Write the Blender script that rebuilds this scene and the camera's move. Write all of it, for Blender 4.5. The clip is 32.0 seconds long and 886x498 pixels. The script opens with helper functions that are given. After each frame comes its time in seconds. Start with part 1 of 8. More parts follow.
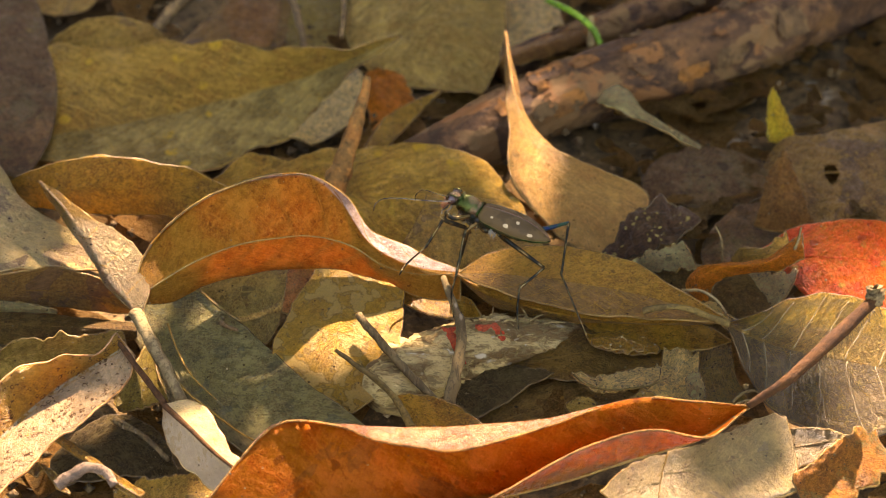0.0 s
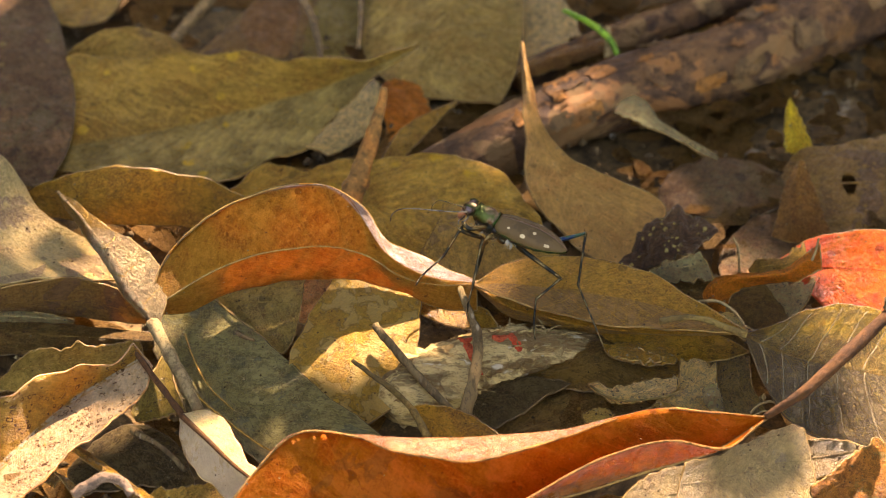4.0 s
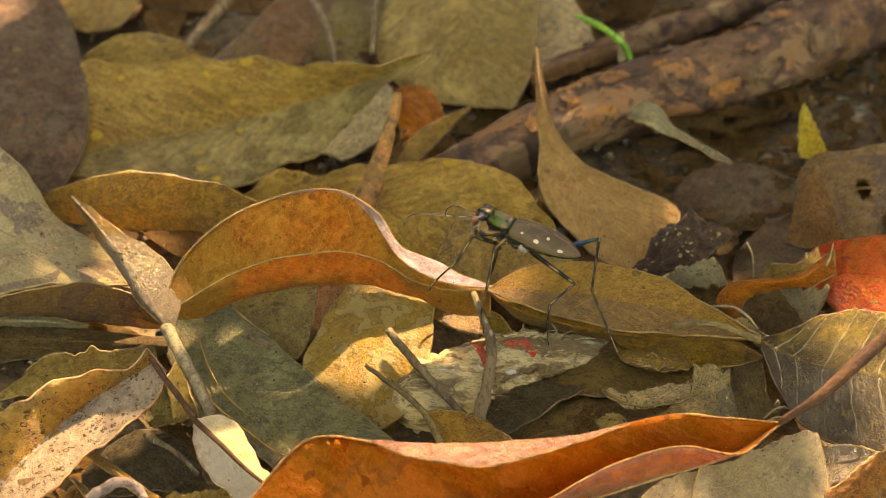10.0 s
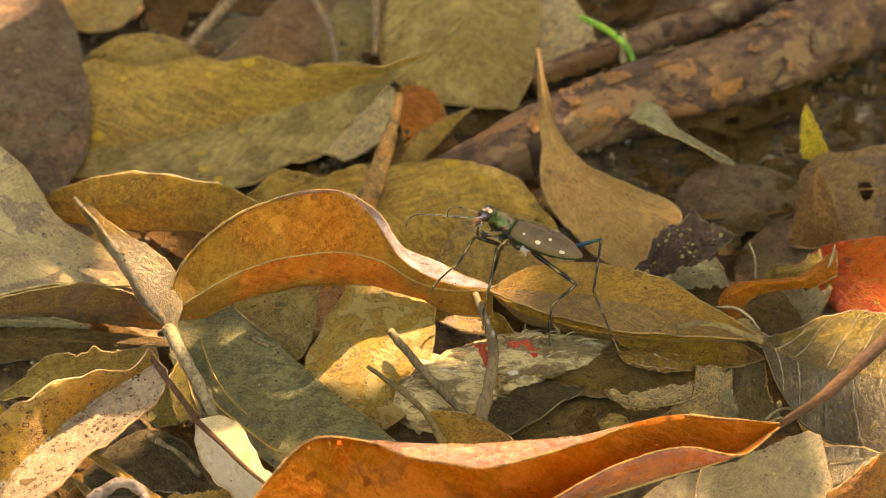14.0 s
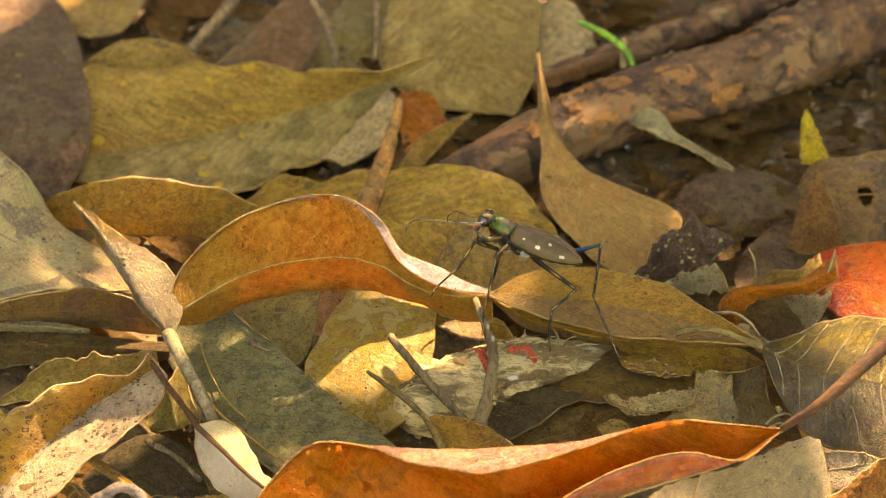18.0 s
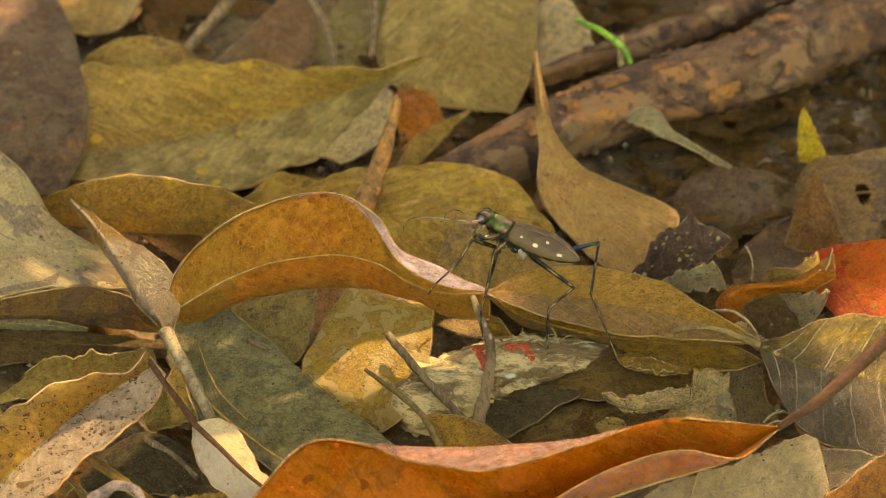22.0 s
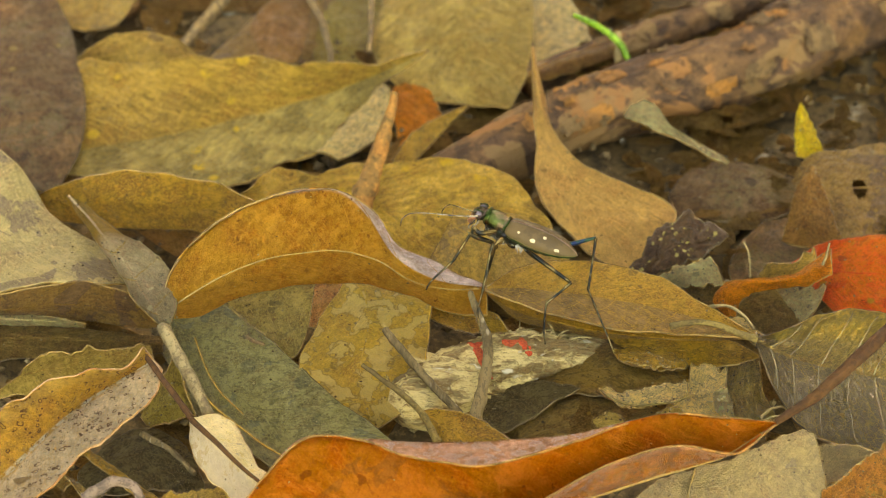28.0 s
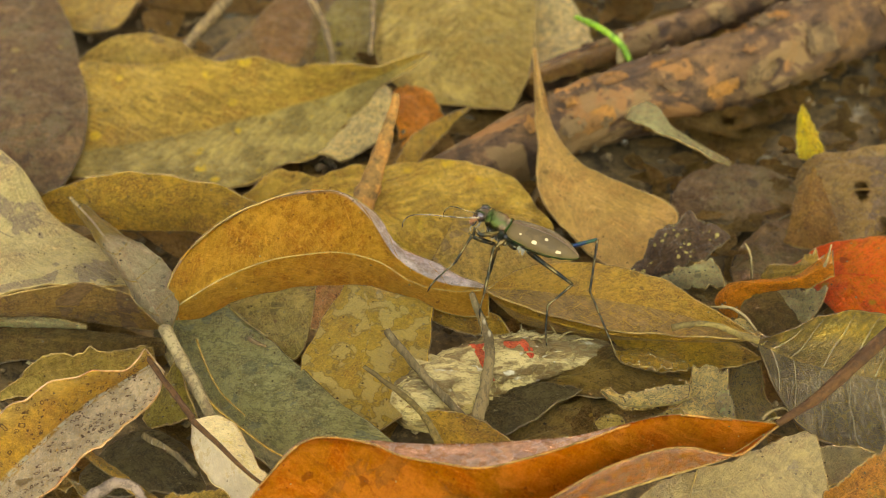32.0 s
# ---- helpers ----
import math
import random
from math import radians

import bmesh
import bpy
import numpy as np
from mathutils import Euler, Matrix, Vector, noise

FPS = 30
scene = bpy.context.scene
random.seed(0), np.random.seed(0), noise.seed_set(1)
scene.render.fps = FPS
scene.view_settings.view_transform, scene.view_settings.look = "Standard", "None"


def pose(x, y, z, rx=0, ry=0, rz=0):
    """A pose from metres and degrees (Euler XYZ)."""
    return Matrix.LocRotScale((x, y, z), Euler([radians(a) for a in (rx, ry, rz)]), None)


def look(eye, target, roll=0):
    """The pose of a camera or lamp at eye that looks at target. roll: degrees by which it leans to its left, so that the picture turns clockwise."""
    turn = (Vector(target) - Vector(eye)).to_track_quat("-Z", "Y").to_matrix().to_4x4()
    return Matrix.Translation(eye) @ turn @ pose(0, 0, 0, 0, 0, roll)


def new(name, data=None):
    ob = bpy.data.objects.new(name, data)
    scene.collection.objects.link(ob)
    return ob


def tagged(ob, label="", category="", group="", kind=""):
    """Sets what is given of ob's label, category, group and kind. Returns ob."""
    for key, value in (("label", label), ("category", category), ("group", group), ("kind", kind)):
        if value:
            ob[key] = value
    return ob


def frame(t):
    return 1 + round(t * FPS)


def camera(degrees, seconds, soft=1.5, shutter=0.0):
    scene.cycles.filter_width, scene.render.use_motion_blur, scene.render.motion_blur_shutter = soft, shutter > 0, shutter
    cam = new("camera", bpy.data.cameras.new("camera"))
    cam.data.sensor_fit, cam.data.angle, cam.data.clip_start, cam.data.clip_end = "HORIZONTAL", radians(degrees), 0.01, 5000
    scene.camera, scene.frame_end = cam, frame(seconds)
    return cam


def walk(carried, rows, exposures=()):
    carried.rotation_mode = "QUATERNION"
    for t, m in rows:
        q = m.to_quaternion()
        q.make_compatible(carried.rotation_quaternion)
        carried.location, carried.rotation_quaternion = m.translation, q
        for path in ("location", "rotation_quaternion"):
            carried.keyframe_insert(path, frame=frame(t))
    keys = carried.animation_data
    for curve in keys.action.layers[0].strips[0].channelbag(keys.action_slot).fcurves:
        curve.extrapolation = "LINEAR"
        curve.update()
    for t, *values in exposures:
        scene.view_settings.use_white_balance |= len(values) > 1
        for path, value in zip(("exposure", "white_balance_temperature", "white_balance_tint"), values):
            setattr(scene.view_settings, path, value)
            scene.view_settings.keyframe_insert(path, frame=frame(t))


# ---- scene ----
# ---- camera ----
LENS = 30.0
cam = camera(LENS, 32.0, soft=0.45)
cam.data.dof.use_dof = True
cam.data.dof.focus_distance = 0.199
cam.data.dof.aperture_fstop = 36.0
EYE = (0.0, -0.185, 0.145)
PATH = [
    (0, 51.363, -0.475, -0.805),
    (0.5, 51.444, -0.365, -0.786),
    (1, 51.624, -0.393, -0.801),
    (1.5, 51.567, -0.370, -0.789),
    (2, 51.618, -0.392, -0.790),
    (2.5, 51.695, -0.213, -0.538),
    (3, 51.567, -0.158, -0.373),
    (3.5, 51.723, -0.161, -0.367),
    (5.5, 51.717, 0.034, -0.090),
    (6, 51.604, 0.069, -0.057),
    (6.5, 51.709, 0.063, -0.034),
    (7, 51.777, 0.125, 0.004),
    (7.5, 51.721, 0.153, 0.030),
    (8, 51.831, 0.220, 0.080),
    (8.5, 51.895, 0.153, 0.094),
    (9, 51.939, 0.128, 0.057),
    (9.5, 51.933, 0.128, 0.057),
    (10, 51.903, 0.131, 0.051),
    (10.5, 51.901, 0.095, 0.061),
    (11, 51.931, 0.092, 0.044),
    (11.5, 51.903, 0.126, 0.052),
    (12, 51.826, 0.059, 0.073),
    (12.5, 51.832, 0.049, 0.029),
    (13, 51.868, 0.084, 0.013),
    (13.5, 51.868, 0.135, 0.089),
    (14, 51.928, 0.144, 0.127),
    (14.5, 52.020, 0.175, 0.107),
    (16.5, 52.125, 0.183, 0.131),
    (17, 52.230, 0.168, 0.151),
    (17.5, 52.125, 0.111, 0.120),
    (18, 52.104, 0.112, 0.145),
    (18.5, 52.023, 0.179, 0.119),
    (19, 52.003, 0.094, 0.125),
    (19.5, 52.015, 0.079, 0.088),
    (20, 52.003, 0.040, 0.055),
    (20.5, 52.023, 0.098, -0.001),
    (21, 51.963, 0.093, 0.007),
    (21.5, 51.976, 0.047, 0.038),
    (22, 52.033, 0.049, 0.088),
    (22.5, 52.024, 0.128, 0.091),
    (23, 51.907, 0.127, 0.096),
    (23.5, 51.907, 0.114, 0.098),
    (24, 51.981, 0.113, 0.088),
    (24.5, 52.042, 0.072, 0.090),
    (25, 52.023, 0.119, 0.016),
    (25.5, 51.967, 0.078, 0.063),
    (27.5, 51.907, 0.016, 0.003),
    (28, 51.876, 0.026, -0.016),
    (28.5, 51.826, -0.002, 0.009),
    (29, 51.796, -0.062, -0.063),
    (29.5, 51.960, 0.007, -0.035),
    (30, 51.921, 0.008, -0.006),
    (30.5, 51.942, 0.094, 0.010),
    (31, 51.784, 0.086, 0.023),
    (31.5, 51.892, 0.054, 0.066),
    (32, 51.931, 0.067, 0.026),
]
EXPOSURES = [(0, 3.13, 8482, 28), (6, 3.10, 8592, 28), (8, 3.07, 8702, 28), (10, 3.40, 9484, 22), (13, 3.68, 9831, 21), (17, 3.67, 10178, 20), (19, 3.69, 10409, 20), (21, 3.70, 10756, 20), (22, 3.65, 10872, 20), (23, 3.80, 10756, 19), (25.5, 3.82, 10988, 18), (27.5, 4.20, 11793, 16), (32, 4.22, 11793, 16)]
walk(cam, [(t, pose(*EYE, rx, ry, rz)) for t, rx, ry, rz in PATH], exposures=EXPOSURES)

# ---- world and sun ----
SUN_EL, SUN_AZ = 44.0, 14.0      # degrees; azimuth from +y towards +x
TO_SUN = Vector((math.sin(radians(SUN_AZ)) * math.cos(radians(SUN_EL)), math.cos(radians(SUN_AZ)) * math.cos(radians(SUN_EL)), math.sin(radians(SUN_EL))))
world = bpy.data.worlds.new("world")
scene.world = world
world.use_nodes = True
wn = world.node_tree.nodes
sky = wn.new("ShaderNodeTexSky")
sky.sky_type = "NISHITA"
sky.sun_disc = False
sky.sun_elevation = radians(SUN_EL)
sky.sun_rotation = radians(SUN_AZ)
wn["Background"].inputs[1].default_value = 0.15
world.node_tree.links.new(sky.outputs[0], wn["Background"].inputs[0])
lamp = bpy.data.lights.new("sun", "SUN")
lamp.energy, lamp.angle, lamp.color = 4.5, radians(0.53), (1.0, 0.95, 0.88)
sun = new("sun", lamp)
sun.matrix_world = look(TO_SUN * 6, (0, 0, 0))


# ---- materials ----
def node_mat(name):
    m = bpy.data.materials.new(name)
    m.use_nodes = True
    m.node_tree.nodes.clear()
    return m, m.node_tree.nodes, m.node_tree.links


def put(nodes, kind, **values):
    n = nodes.new("ShaderNode" + kind)
    for k, v in values.items():
        n.inputs[k.replace("_", " ")].default_value = v
    return n


def mix(nodes, links, fac, a, b, blend="MIX"):
    n = nodes.new("ShaderNodeMix")
    n.data_type, n.blend_type = "RGBA", blend
    for socket, v in ((n.inputs[0], fac), (n.inputs[6], a), (n.inputs[7], b)):
        if isinstance(v, (int, float)):
            socket.default_value = v
        elif isinstance(v, tuple):
            socket.default_value = (*v, 1)
        else:
            links.new(v, socket)
    return n.outputs[2]


def ramp(nodes, links, src, lo, hi, a=0.0, b=1.0):
    n = nodes.new("ShaderNodeMapRange")
    n.interpolation_type = "SMOOTHSTEP"
    for i, v in ((1, lo), (2, hi), (3, a), (4, b)):
        n.inputs[i].default_value = v
    links.new(src, n.inputs[0])
    return n.outputs[0]


def calc(nodes, links, op, a, b=0.0):
    n = nodes.new("ShaderNodeMath")
    n.operation = op
    for socket, v in ((n.inputs[0], a), (n.inputs[1], b)):
        if isinstance(v, (int, float)):
            socket.default_value = v
        else:
            links.new(v, socket)
    return n.outputs[0]


def shifted_coords(nodes, links):
    """Object coordinates, moved by a random amount for each object."""
    tc, info = nodes.new("ShaderNodeTexCoord"), nodes.new("ShaderNodeObjectInfo")
    comb, add = nodes.new("ShaderNodeCombineXYZ"), nodes.new("ShaderNodeVectorMath")
    add.operation = "ADD"
    links.new(info.outputs["Random"], comb.inputs[0])
    links.new(info.outputs["Random"], comb.inputs[1])
    links.new(tc.outputs["Object"], add.inputs[0])
    links.new(comb.outputs[0], add.inputs[1])
    return tc, add.outputs[0]


def grain(nodes, links, vec, scale, detail=4.0, rough=0.6, distort=0.0):
    n = put(nodes, "TexNoise", Scale=scale, Detail=detail, Roughness=rough, Distortion=distort)
    links.new(vec, n.inputs["Vector"])
    return n.outputs[0]


def leaf_mat(name, base, second, speck, patch=110.0, patch_at=(0.45, 0.6), speck_scale=500.0, speck_at=0.18, rough=0.46, through_light=0.3,
             veins=0.5, vein_tone=1.25, bump=1.0, streak=None, cells=None, gloss=0.35, glow=None, net=0.3, contrast=1.7, tint=(1.0, 0.66, 0.4), tip=None, spotty=0.0, edge=1.9, half=None, scratch=0.22, yellowing=0.38, fuzz=0.62, blotch=None, mesh_veins=(26.0, 13.0), freckle=0.8):
    """Dead leaf: two tones in patches, mottling at three sizes, round specks, veins in relief, light passing through."""
    contrast = contrast * 1.35
    base, second, speck = [(min(0.9, c[0] * 1.22), min(0.9, c[1] * 1.06), c[2] * yellowing * 0.85) for c in (base, second, speck)]
    m, nodes, links = node_mat(name)
    tc, vec = shifted_coords(nodes, links)
    big, fine = grain(nodes, links, vec, patch, 5, 0.62, 0.4), grain(nodes, links, vec, 950.0, 6, 0.75)
    mid, dust = grain(nodes, links, vec, patch * 2.7, 6, 0.72, 0.3), grain(nodes, links, vec, 3600.0, 3, 0.75)
    dark, deep = tuple(c * 0.5 for c in base), tuple(c * k for c, k in zip(base, (0.3, 0.26, 0.3)))
    pale = tuple(min(1, c * 1.65 + 0.015) for c in base)
    warmer = (base[0] * 1.02, base[1] * 0.78, base[2] * 0.7)
    # coordinates along the leaf: u follows the midrib, v runs across; side veins slant towards the tip
    sep = nodes.new("ShaderNodeSeparateXYZ")
    links.new(tc.outputs["UV"], sep.inputs[0])
    away = calc(nodes, links, "ABSOLUTE", calc(nodes, links, "SUBTRACT", sep.outputs[1], 0.5))
    wob = calc(nodes, links, "MULTIPLY", calc(nodes, links, "SUBTRACT", mid, 0.5), 0.12)
    phase = calc(nodes, links, "ADD", calc(nodes, links, "SUBTRACT", sep.outputs[0], calc(nodes, links, "MULTIPLY", away, 0.5)), wob)
    slant = nodes.new("ShaderNodeCombineXYZ")
    links.new(calc(nodes, links, "MULTIPLY", phase, 70.0), slant.inputs[0])
    links.new(calc(nodes, links, "MULTIPLY", sep.outputs[1], 9.0), slant.inputs[1])
    links.new(big, slant.inputs[2])
    streaks = grain(nodes, links, slant.outputs[0], 1.0, 5, 0.7)
    col = mix(nodes, links, ramp(nodes, links, big, *patch_at), base, second)
    col = mix(nodes, links, ramp(nodes, links, mid, 0.5, 0.62, 0.0, min(1.0, 0.6 * contrast)), col, warmer)
    col = mix(nodes, links, ramp(nodes, links, mid, 0.58, 0.68, 0.0, min(1.0, 0.55 * contrast)), col, dark)
    col = mix(nodes, links, ramp(nodes, links, mid, 0.47, 0.39, 0.0, min(1.0, 0.35 * contrast)), col, pale)
    col = mix(nodes, links, ramp(nodes, links, streaks, 0.52, 0.64, 0.0, min(1.0, 0.45 * contrast)), col, pale)
    col = mix(nodes, links, ramp(nodes, links, streaks, 0.48, 0.36, 0.0, min(1.0, 0.5 * contrast)), col, dark)
    shade = calc(nodes, links, "MULTIPLY", ramp(nodes, links, mid, 0.36, 0.64, 1.0 + 0.16 * contrast, 1.0 - 0.2 * contrast), ramp(nodes, links, fine, 0.36, 0.64, 1.0 - 0.22 * contrast * fuzz, 1.0 + 0.2 * contrast * fuzz))
    shade = calc(nodes, links, "MULTIPLY", shade, ramp(nodes, links, streaks, 0.36, 0.64, 1.0 - 0.14 * contrast, 1.0 + 0.12 * contrast))

    def uneven(tone_):
        """A tone with the leaf's own mottling on it."""
        grey = nodes.new("ShaderNodeCombineXYZ")
        for k in range(3):
            links.new(shade, grey.inputs[k])
        return mix(nodes, links, 1.0, tone_, grey.outputs[0], "MULTIPLY")

    col = mix(nodes, links, ramp(nodes, links, fine, 0.54, 0.575, 0.0, min(1.0, 0.5 * contrast * fuzz)), col, pale)
    col = mix(nodes, links, ramp(nodes, links, fine, 0.45, 0.41, 0.0, min(1.0, 0.6 * contrast * fuzz)), col, dark)
    col = mix(nodes, links, calc(nodes, links, "MULTIPLY", ramp(nodes, links, dust, 0.545, 0.585, 0.0, min(1.0, 0.55 * contrast * fuzz)), ramp(nodes, links, mid, 0.44, 0.6, 0.1, 1.0)), col, deep)
    col = mix(nodes, links, ramp(nodes, links, dust, 0.44, 0.4, 0.0, min(1.0, 0.5 * contrast * fuzz)), col, pale)
    if blotch:
        # stains with a crisp, winding border and a darker rim
        tide = grain(nodes, links, vec, blotch[1], 5, 0.58, 0.9)
        col = mix(nodes, links, ramp(nodes, links, tide, blotch[2], blotch[2] + 0.012, 0.0, blotch[3]), col, uneven(blotch[0]))
        rim_ = calc(nodes, links, "MULTIPLY", ramp(nodes, links, tide, blotch[2] - 0.004, blotch[2] + 0.006), ramp(nodes, links, tide, blotch[2] + 0.03, blotch[2] + 0.012))
        col = mix(nodes, links, calc(nodes, links, "MULTIPLY", rim_, 0.45 * blotch[3]), col, tuple(c * 0.6 for c in blotch[0]))
    if half:
        col = mix(nodes, links, ramp(nodes, links, calc(nodes, links, "ADD", sep.outputs[1], wob), half[1], half[2]), col, uneven(half[0]))
    vor = put(nodes, "TexVoronoi", Scale=speck_scale, Randomness=1.0)
    links.new(vec, vor.inputs["Vector"])
    sparse = ramp(nodes, links, mid, 0.46, 0.54)
    spots = calc(nodes, links, "MULTIPLY", ramp(nodes, links, vor.outputs[0], speck_at, speck_at * 0.6), sparse)
    col = mix(nodes, links, calc(nodes, links, "MULTIPLY", spots, 0.85), col, speck)
    warp = nodes.new("ShaderNodeVectorMath")
    warp.operation = "MULTIPLY_ADD"
    nz = put(nodes, "TexNoise", Scale=420.0, Detail=3.0)
    links.new(vec, nz.inputs["Vector"])
    links.new(nz.outputs[1], warp.inputs[0])
    warp.inputs[1].default_value = (0.0025, 0.0025, 0.0025)
    links.new(vec, warp.inputs[2])
    if cells:
        which = ramp(nodes, links, grain(nodes, links, warp.outputs[0], cells[1], 2, 0.5), 0.485, 0.505)
        rim = calc(nodes, links, "MULTIPLY", which, calc(nodes, links, "SUBTRACT", 1.0, ramp(nodes, links, grain(nodes, links, warp.outputs[0], cells[1], 2, 0.5), 0.505, 0.55)))
        col = mix(nodes, links, calc(nodes, links, "MULTIPLY", which, 0.7), col, cells[0])
        col = mix(nodes, links, calc(nodes, links, "MULTIPLY", rim, 0.9), col, tuple(c * 0.45 for c in base))
    # fine net of veins
    web = put(nodes, "TexVoronoi", Scale=950.0)
    web.feature = "DISTANCE_TO_EDGE"
    links.new(warp.outputs[0], web.inputs["Vector"])
    lace = calc(nodes, links, "MULTIPLY", ramp(nodes, links, web.outputs[0], 0.07, 0.0), ramp(nodes, links, big, 0.35, 0.6))
    along_leaf = nodes.new("ShaderNodeCombineXYZ")
    links.new(calc(nodes, links, "MULTIPLY", calc(nodes, links, "ADD", phase, wob), mesh_veins[0]), along_leaf.inputs[0])
    links.new(calc(nodes, links, "MULTIPLY", calc(nodes, links, "ADD", sep.outputs[1], wob), mesh_veins[1]), along_leaf.inputs[1])
    coarse = put(nodes, "TexVoronoi", Scale=1.0, Randomness=0.85)
    coarse.feature = "DISTANCE_TO_EDGE"
    links.new(along_leaf.outputs[0], coarse.inputs["Vector"])
    ladder = calc(nodes, links, "MULTIPLY", ramp(nodes, links, coarse.outputs[0], 0.035, 0.008), ramp(nodes, links, mid, 0.38, 0.55, 0.35, 1.0))
    lace = calc(nodes, links, "MAXIMUM", lace, ladder)
    tri = calc(nodes, links, "PINGPONG", calc(nodes, links, "MULTIPLY", phase, 11.0), 0.5)
    vein = calc(nodes, links, "MULTIPLY", ramp(nodes, links, tri, 0.03, 0.006), ramp(nodes, links, fine, 0.36, 0.52))
    tone = tuple(min(1, c * vein_tone) for c in base)
    col = mix(nodes, links, calc(nodes, links, "MULTIPLY", vein, min(1.0, veins * 0.9)), col, tone)
    col = mix(nodes, links, calc(nodes, links, "MULTIPLY", lace, net), col, tone)
    crossed, raw = [], []
    for kx, ky in ((300.0, 16.0), (150.0, 90.0)):
        sc = nodes.new("ShaderNodeCombineXYZ")
        links.new(calc(nodes, links, "MULTIPLY", calc(nodes, links, "ADD" if ky > 50 else "SUBTRACT", sep.outputs[0], calc(nodes, links, "MULTIPLY", sep.outputs[1], 0.45)), kx), sc.inputs[0])
        links.new(calc(nodes, links, "MULTIPLY", sep.outputs[1], ky * 0.35), sc.inputs[1])
        links.new(calc(nodes, links, "MULTIPLY", big, 6.0), sc.inputs[2])
        raw.append(grain(nodes, links, sc.outputs[0], 1.0, 2, 0.5))
        crossed.append(ramp(nodes, links, raw[-1], 0.59, 0.62))
    lines = calc(nodes, links, "MULTIPLY", calc(nodes, links, "MAXIMUM", crossed[0], crossed[1]), ramp(nodes, links, mid, 0.4, 0.56, 0.15, 1.0))
    col = mix(nodes, links, calc(nodes, links, "MULTIPLY", lines, scratch), col, tuple(min(1, c * 1.9 + 0.02) for c in base))
    nicks = calc(nodes, links, "MULTIPLY", ramp(nodes, links, calc(nodes, links, "MINIMUM", raw[0], raw[1]), 0.4, 0.365), ramp(nodes, links, big, 0.42, 0.56, 0.2, 1.0))
    col = mix(nodes, links, calc(nodes, links, "MULTIPLY", nicks, scratch), col, deep)
    pit = put(nodes, "TexVoronoi", Scale=1300.0)
    links.new(vec, pit.inputs["Vector"])
    pits = calc(nodes, links, "MULTIPLY", ramp(nodes, links, pit.outputs[0], 0.2, 0.13), ramp(nodes, links, grain(nodes, links, vec, 400.0, 2), 0.52, 0.58))
    col = mix(nodes, links, calc(nodes, links, "MULTIPLY", pits, min(1.0, 0.5 * contrast * fuzz)), col, deep)
    # freckles: dark spots and pale scurf of uneven size, in drifts
    for tone_, scale_, most, drift in ((tuple(c * 0.4 for c in base), 330.0, 0.3, big), (pale, 620.0, 0.24, mid), (deep, 900.0, 0.26, mid)):
        dots = put(nodes, "TexVoronoi", Scale=scale_, Randomness=1.0)
        links.new(warp.outputs[0], dots.inputs["Vector"])
        chance = nodes.new("ShaderNodeSeparateXYZ")
        links.new(dots.outputs["Color"], chance.inputs[0])
        reach = calc(nodes, links, "SUBTRACT", calc(nodes, links, "MULTIPLY", calc(nodes, links, "POWER", chance.outputs[0], 2.5), most), dots.outputs["Distance"])
        col = mix(nodes, links, calc(nodes, links, "MULTIPLY", ramp(nodes, links, reach, -0.01, 0.03, 0.0, freckle), ramp(nodes, links, drift, 0.44, 0.56)), col, tone_)
    if streak:
        col = mix(nodes, links, calc(nodes, links, "MULTIPLY", ramp(nodes, links, away, streak[1], streak[1] * 0.3), ramp(nodes, links, fine, 0.4, 0.55)), col, streak[0])
    if glow:
        col = mix(nodes, links, calc(nodes, links, "MULTIPLY", ramp(nodes, links, sep.outputs[1], glow[1], glow[2]), ramp(nodes, links, fine, 0.3, 0.55, 0.6, 1.0)), col, uneven(glow[0]))
    if tip:
        col = mix(nodes, links, ramp(nodes, links, calc(nodes, links, "ADD", sep.outputs[0], wob), tip[1], tip[2]), col, uneven(tip[0]))
    if spotty:
        ringed = put(nodes, "TexVoronoi", Scale=1150.0)
        links.new(warp.outputs[0], ringed.inputs["Vector"])
        band = calc(nodes, links, "MULTIPLY", ramp(nodes, links, ringed.outputs[0], 0.36, 0.32), ramp(nodes, links, ringed.outputs[0], 0.2, 0.24))
        col = mix(nodes, links, calc(nodes, links, "MULTIPLY", calc(nodes, links, "MULTIPLY", band, ramp(nodes, links, mid, 0.43, 0.5)), spotty), col, tuple(c * 0.7 for c in deep))
    # pale rim of the blade, brightened to put rim light into the colour
    col = mix(nodes, links, calc(nodes, links, "MULTIPLY", ramp(nodes, links, away, 0.488, 0.497, 0.0, 0.8), ramp(nodes, links, mid, 0.42, 0.55)), col, tuple(min(1, c * edge + 0.01) for c in base))
    height = calc(nodes, links, "ADD", calc(nodes, links, "MULTIPLY", fine, 0.3), calc(nodes, links, "MULTIPLY", vein, veins * 0.6))
    height = calc(nodes, links, "ADD", height, calc(nodes, links, "MULTIPLY", mid, 1.3))
    height = calc(nodes, links, "ADD", height, calc(nodes, links, "MULTIPLY", streaks, 0.8))
    height = calc(nodes, links, "ADD", height, calc(nodes, links, "MULTIPLY", lace, net * 0.5))
    height = calc(nodes, links, "ADD", height, calc(nodes, links, "MULTIPLY", dust, 0.14))
    height = calc(nodes, links, "SUBTRACT", height, calc(nodes, links, "MULTIPLY", pits, 0.5))
    height = calc(nodes, links, "ADD", height, calc(nodes, links, "MULTIPLY", lines, 0.6))
    b = put(nodes, "Bump", Strength=bump, Distance=0.0013)
    links.new(height, b.inputs["Height"])
    p = put(nodes, "BsdfPrincipled", Roughness=rough)
    p.inputs["Specular IOR Level"].default_value = gloss
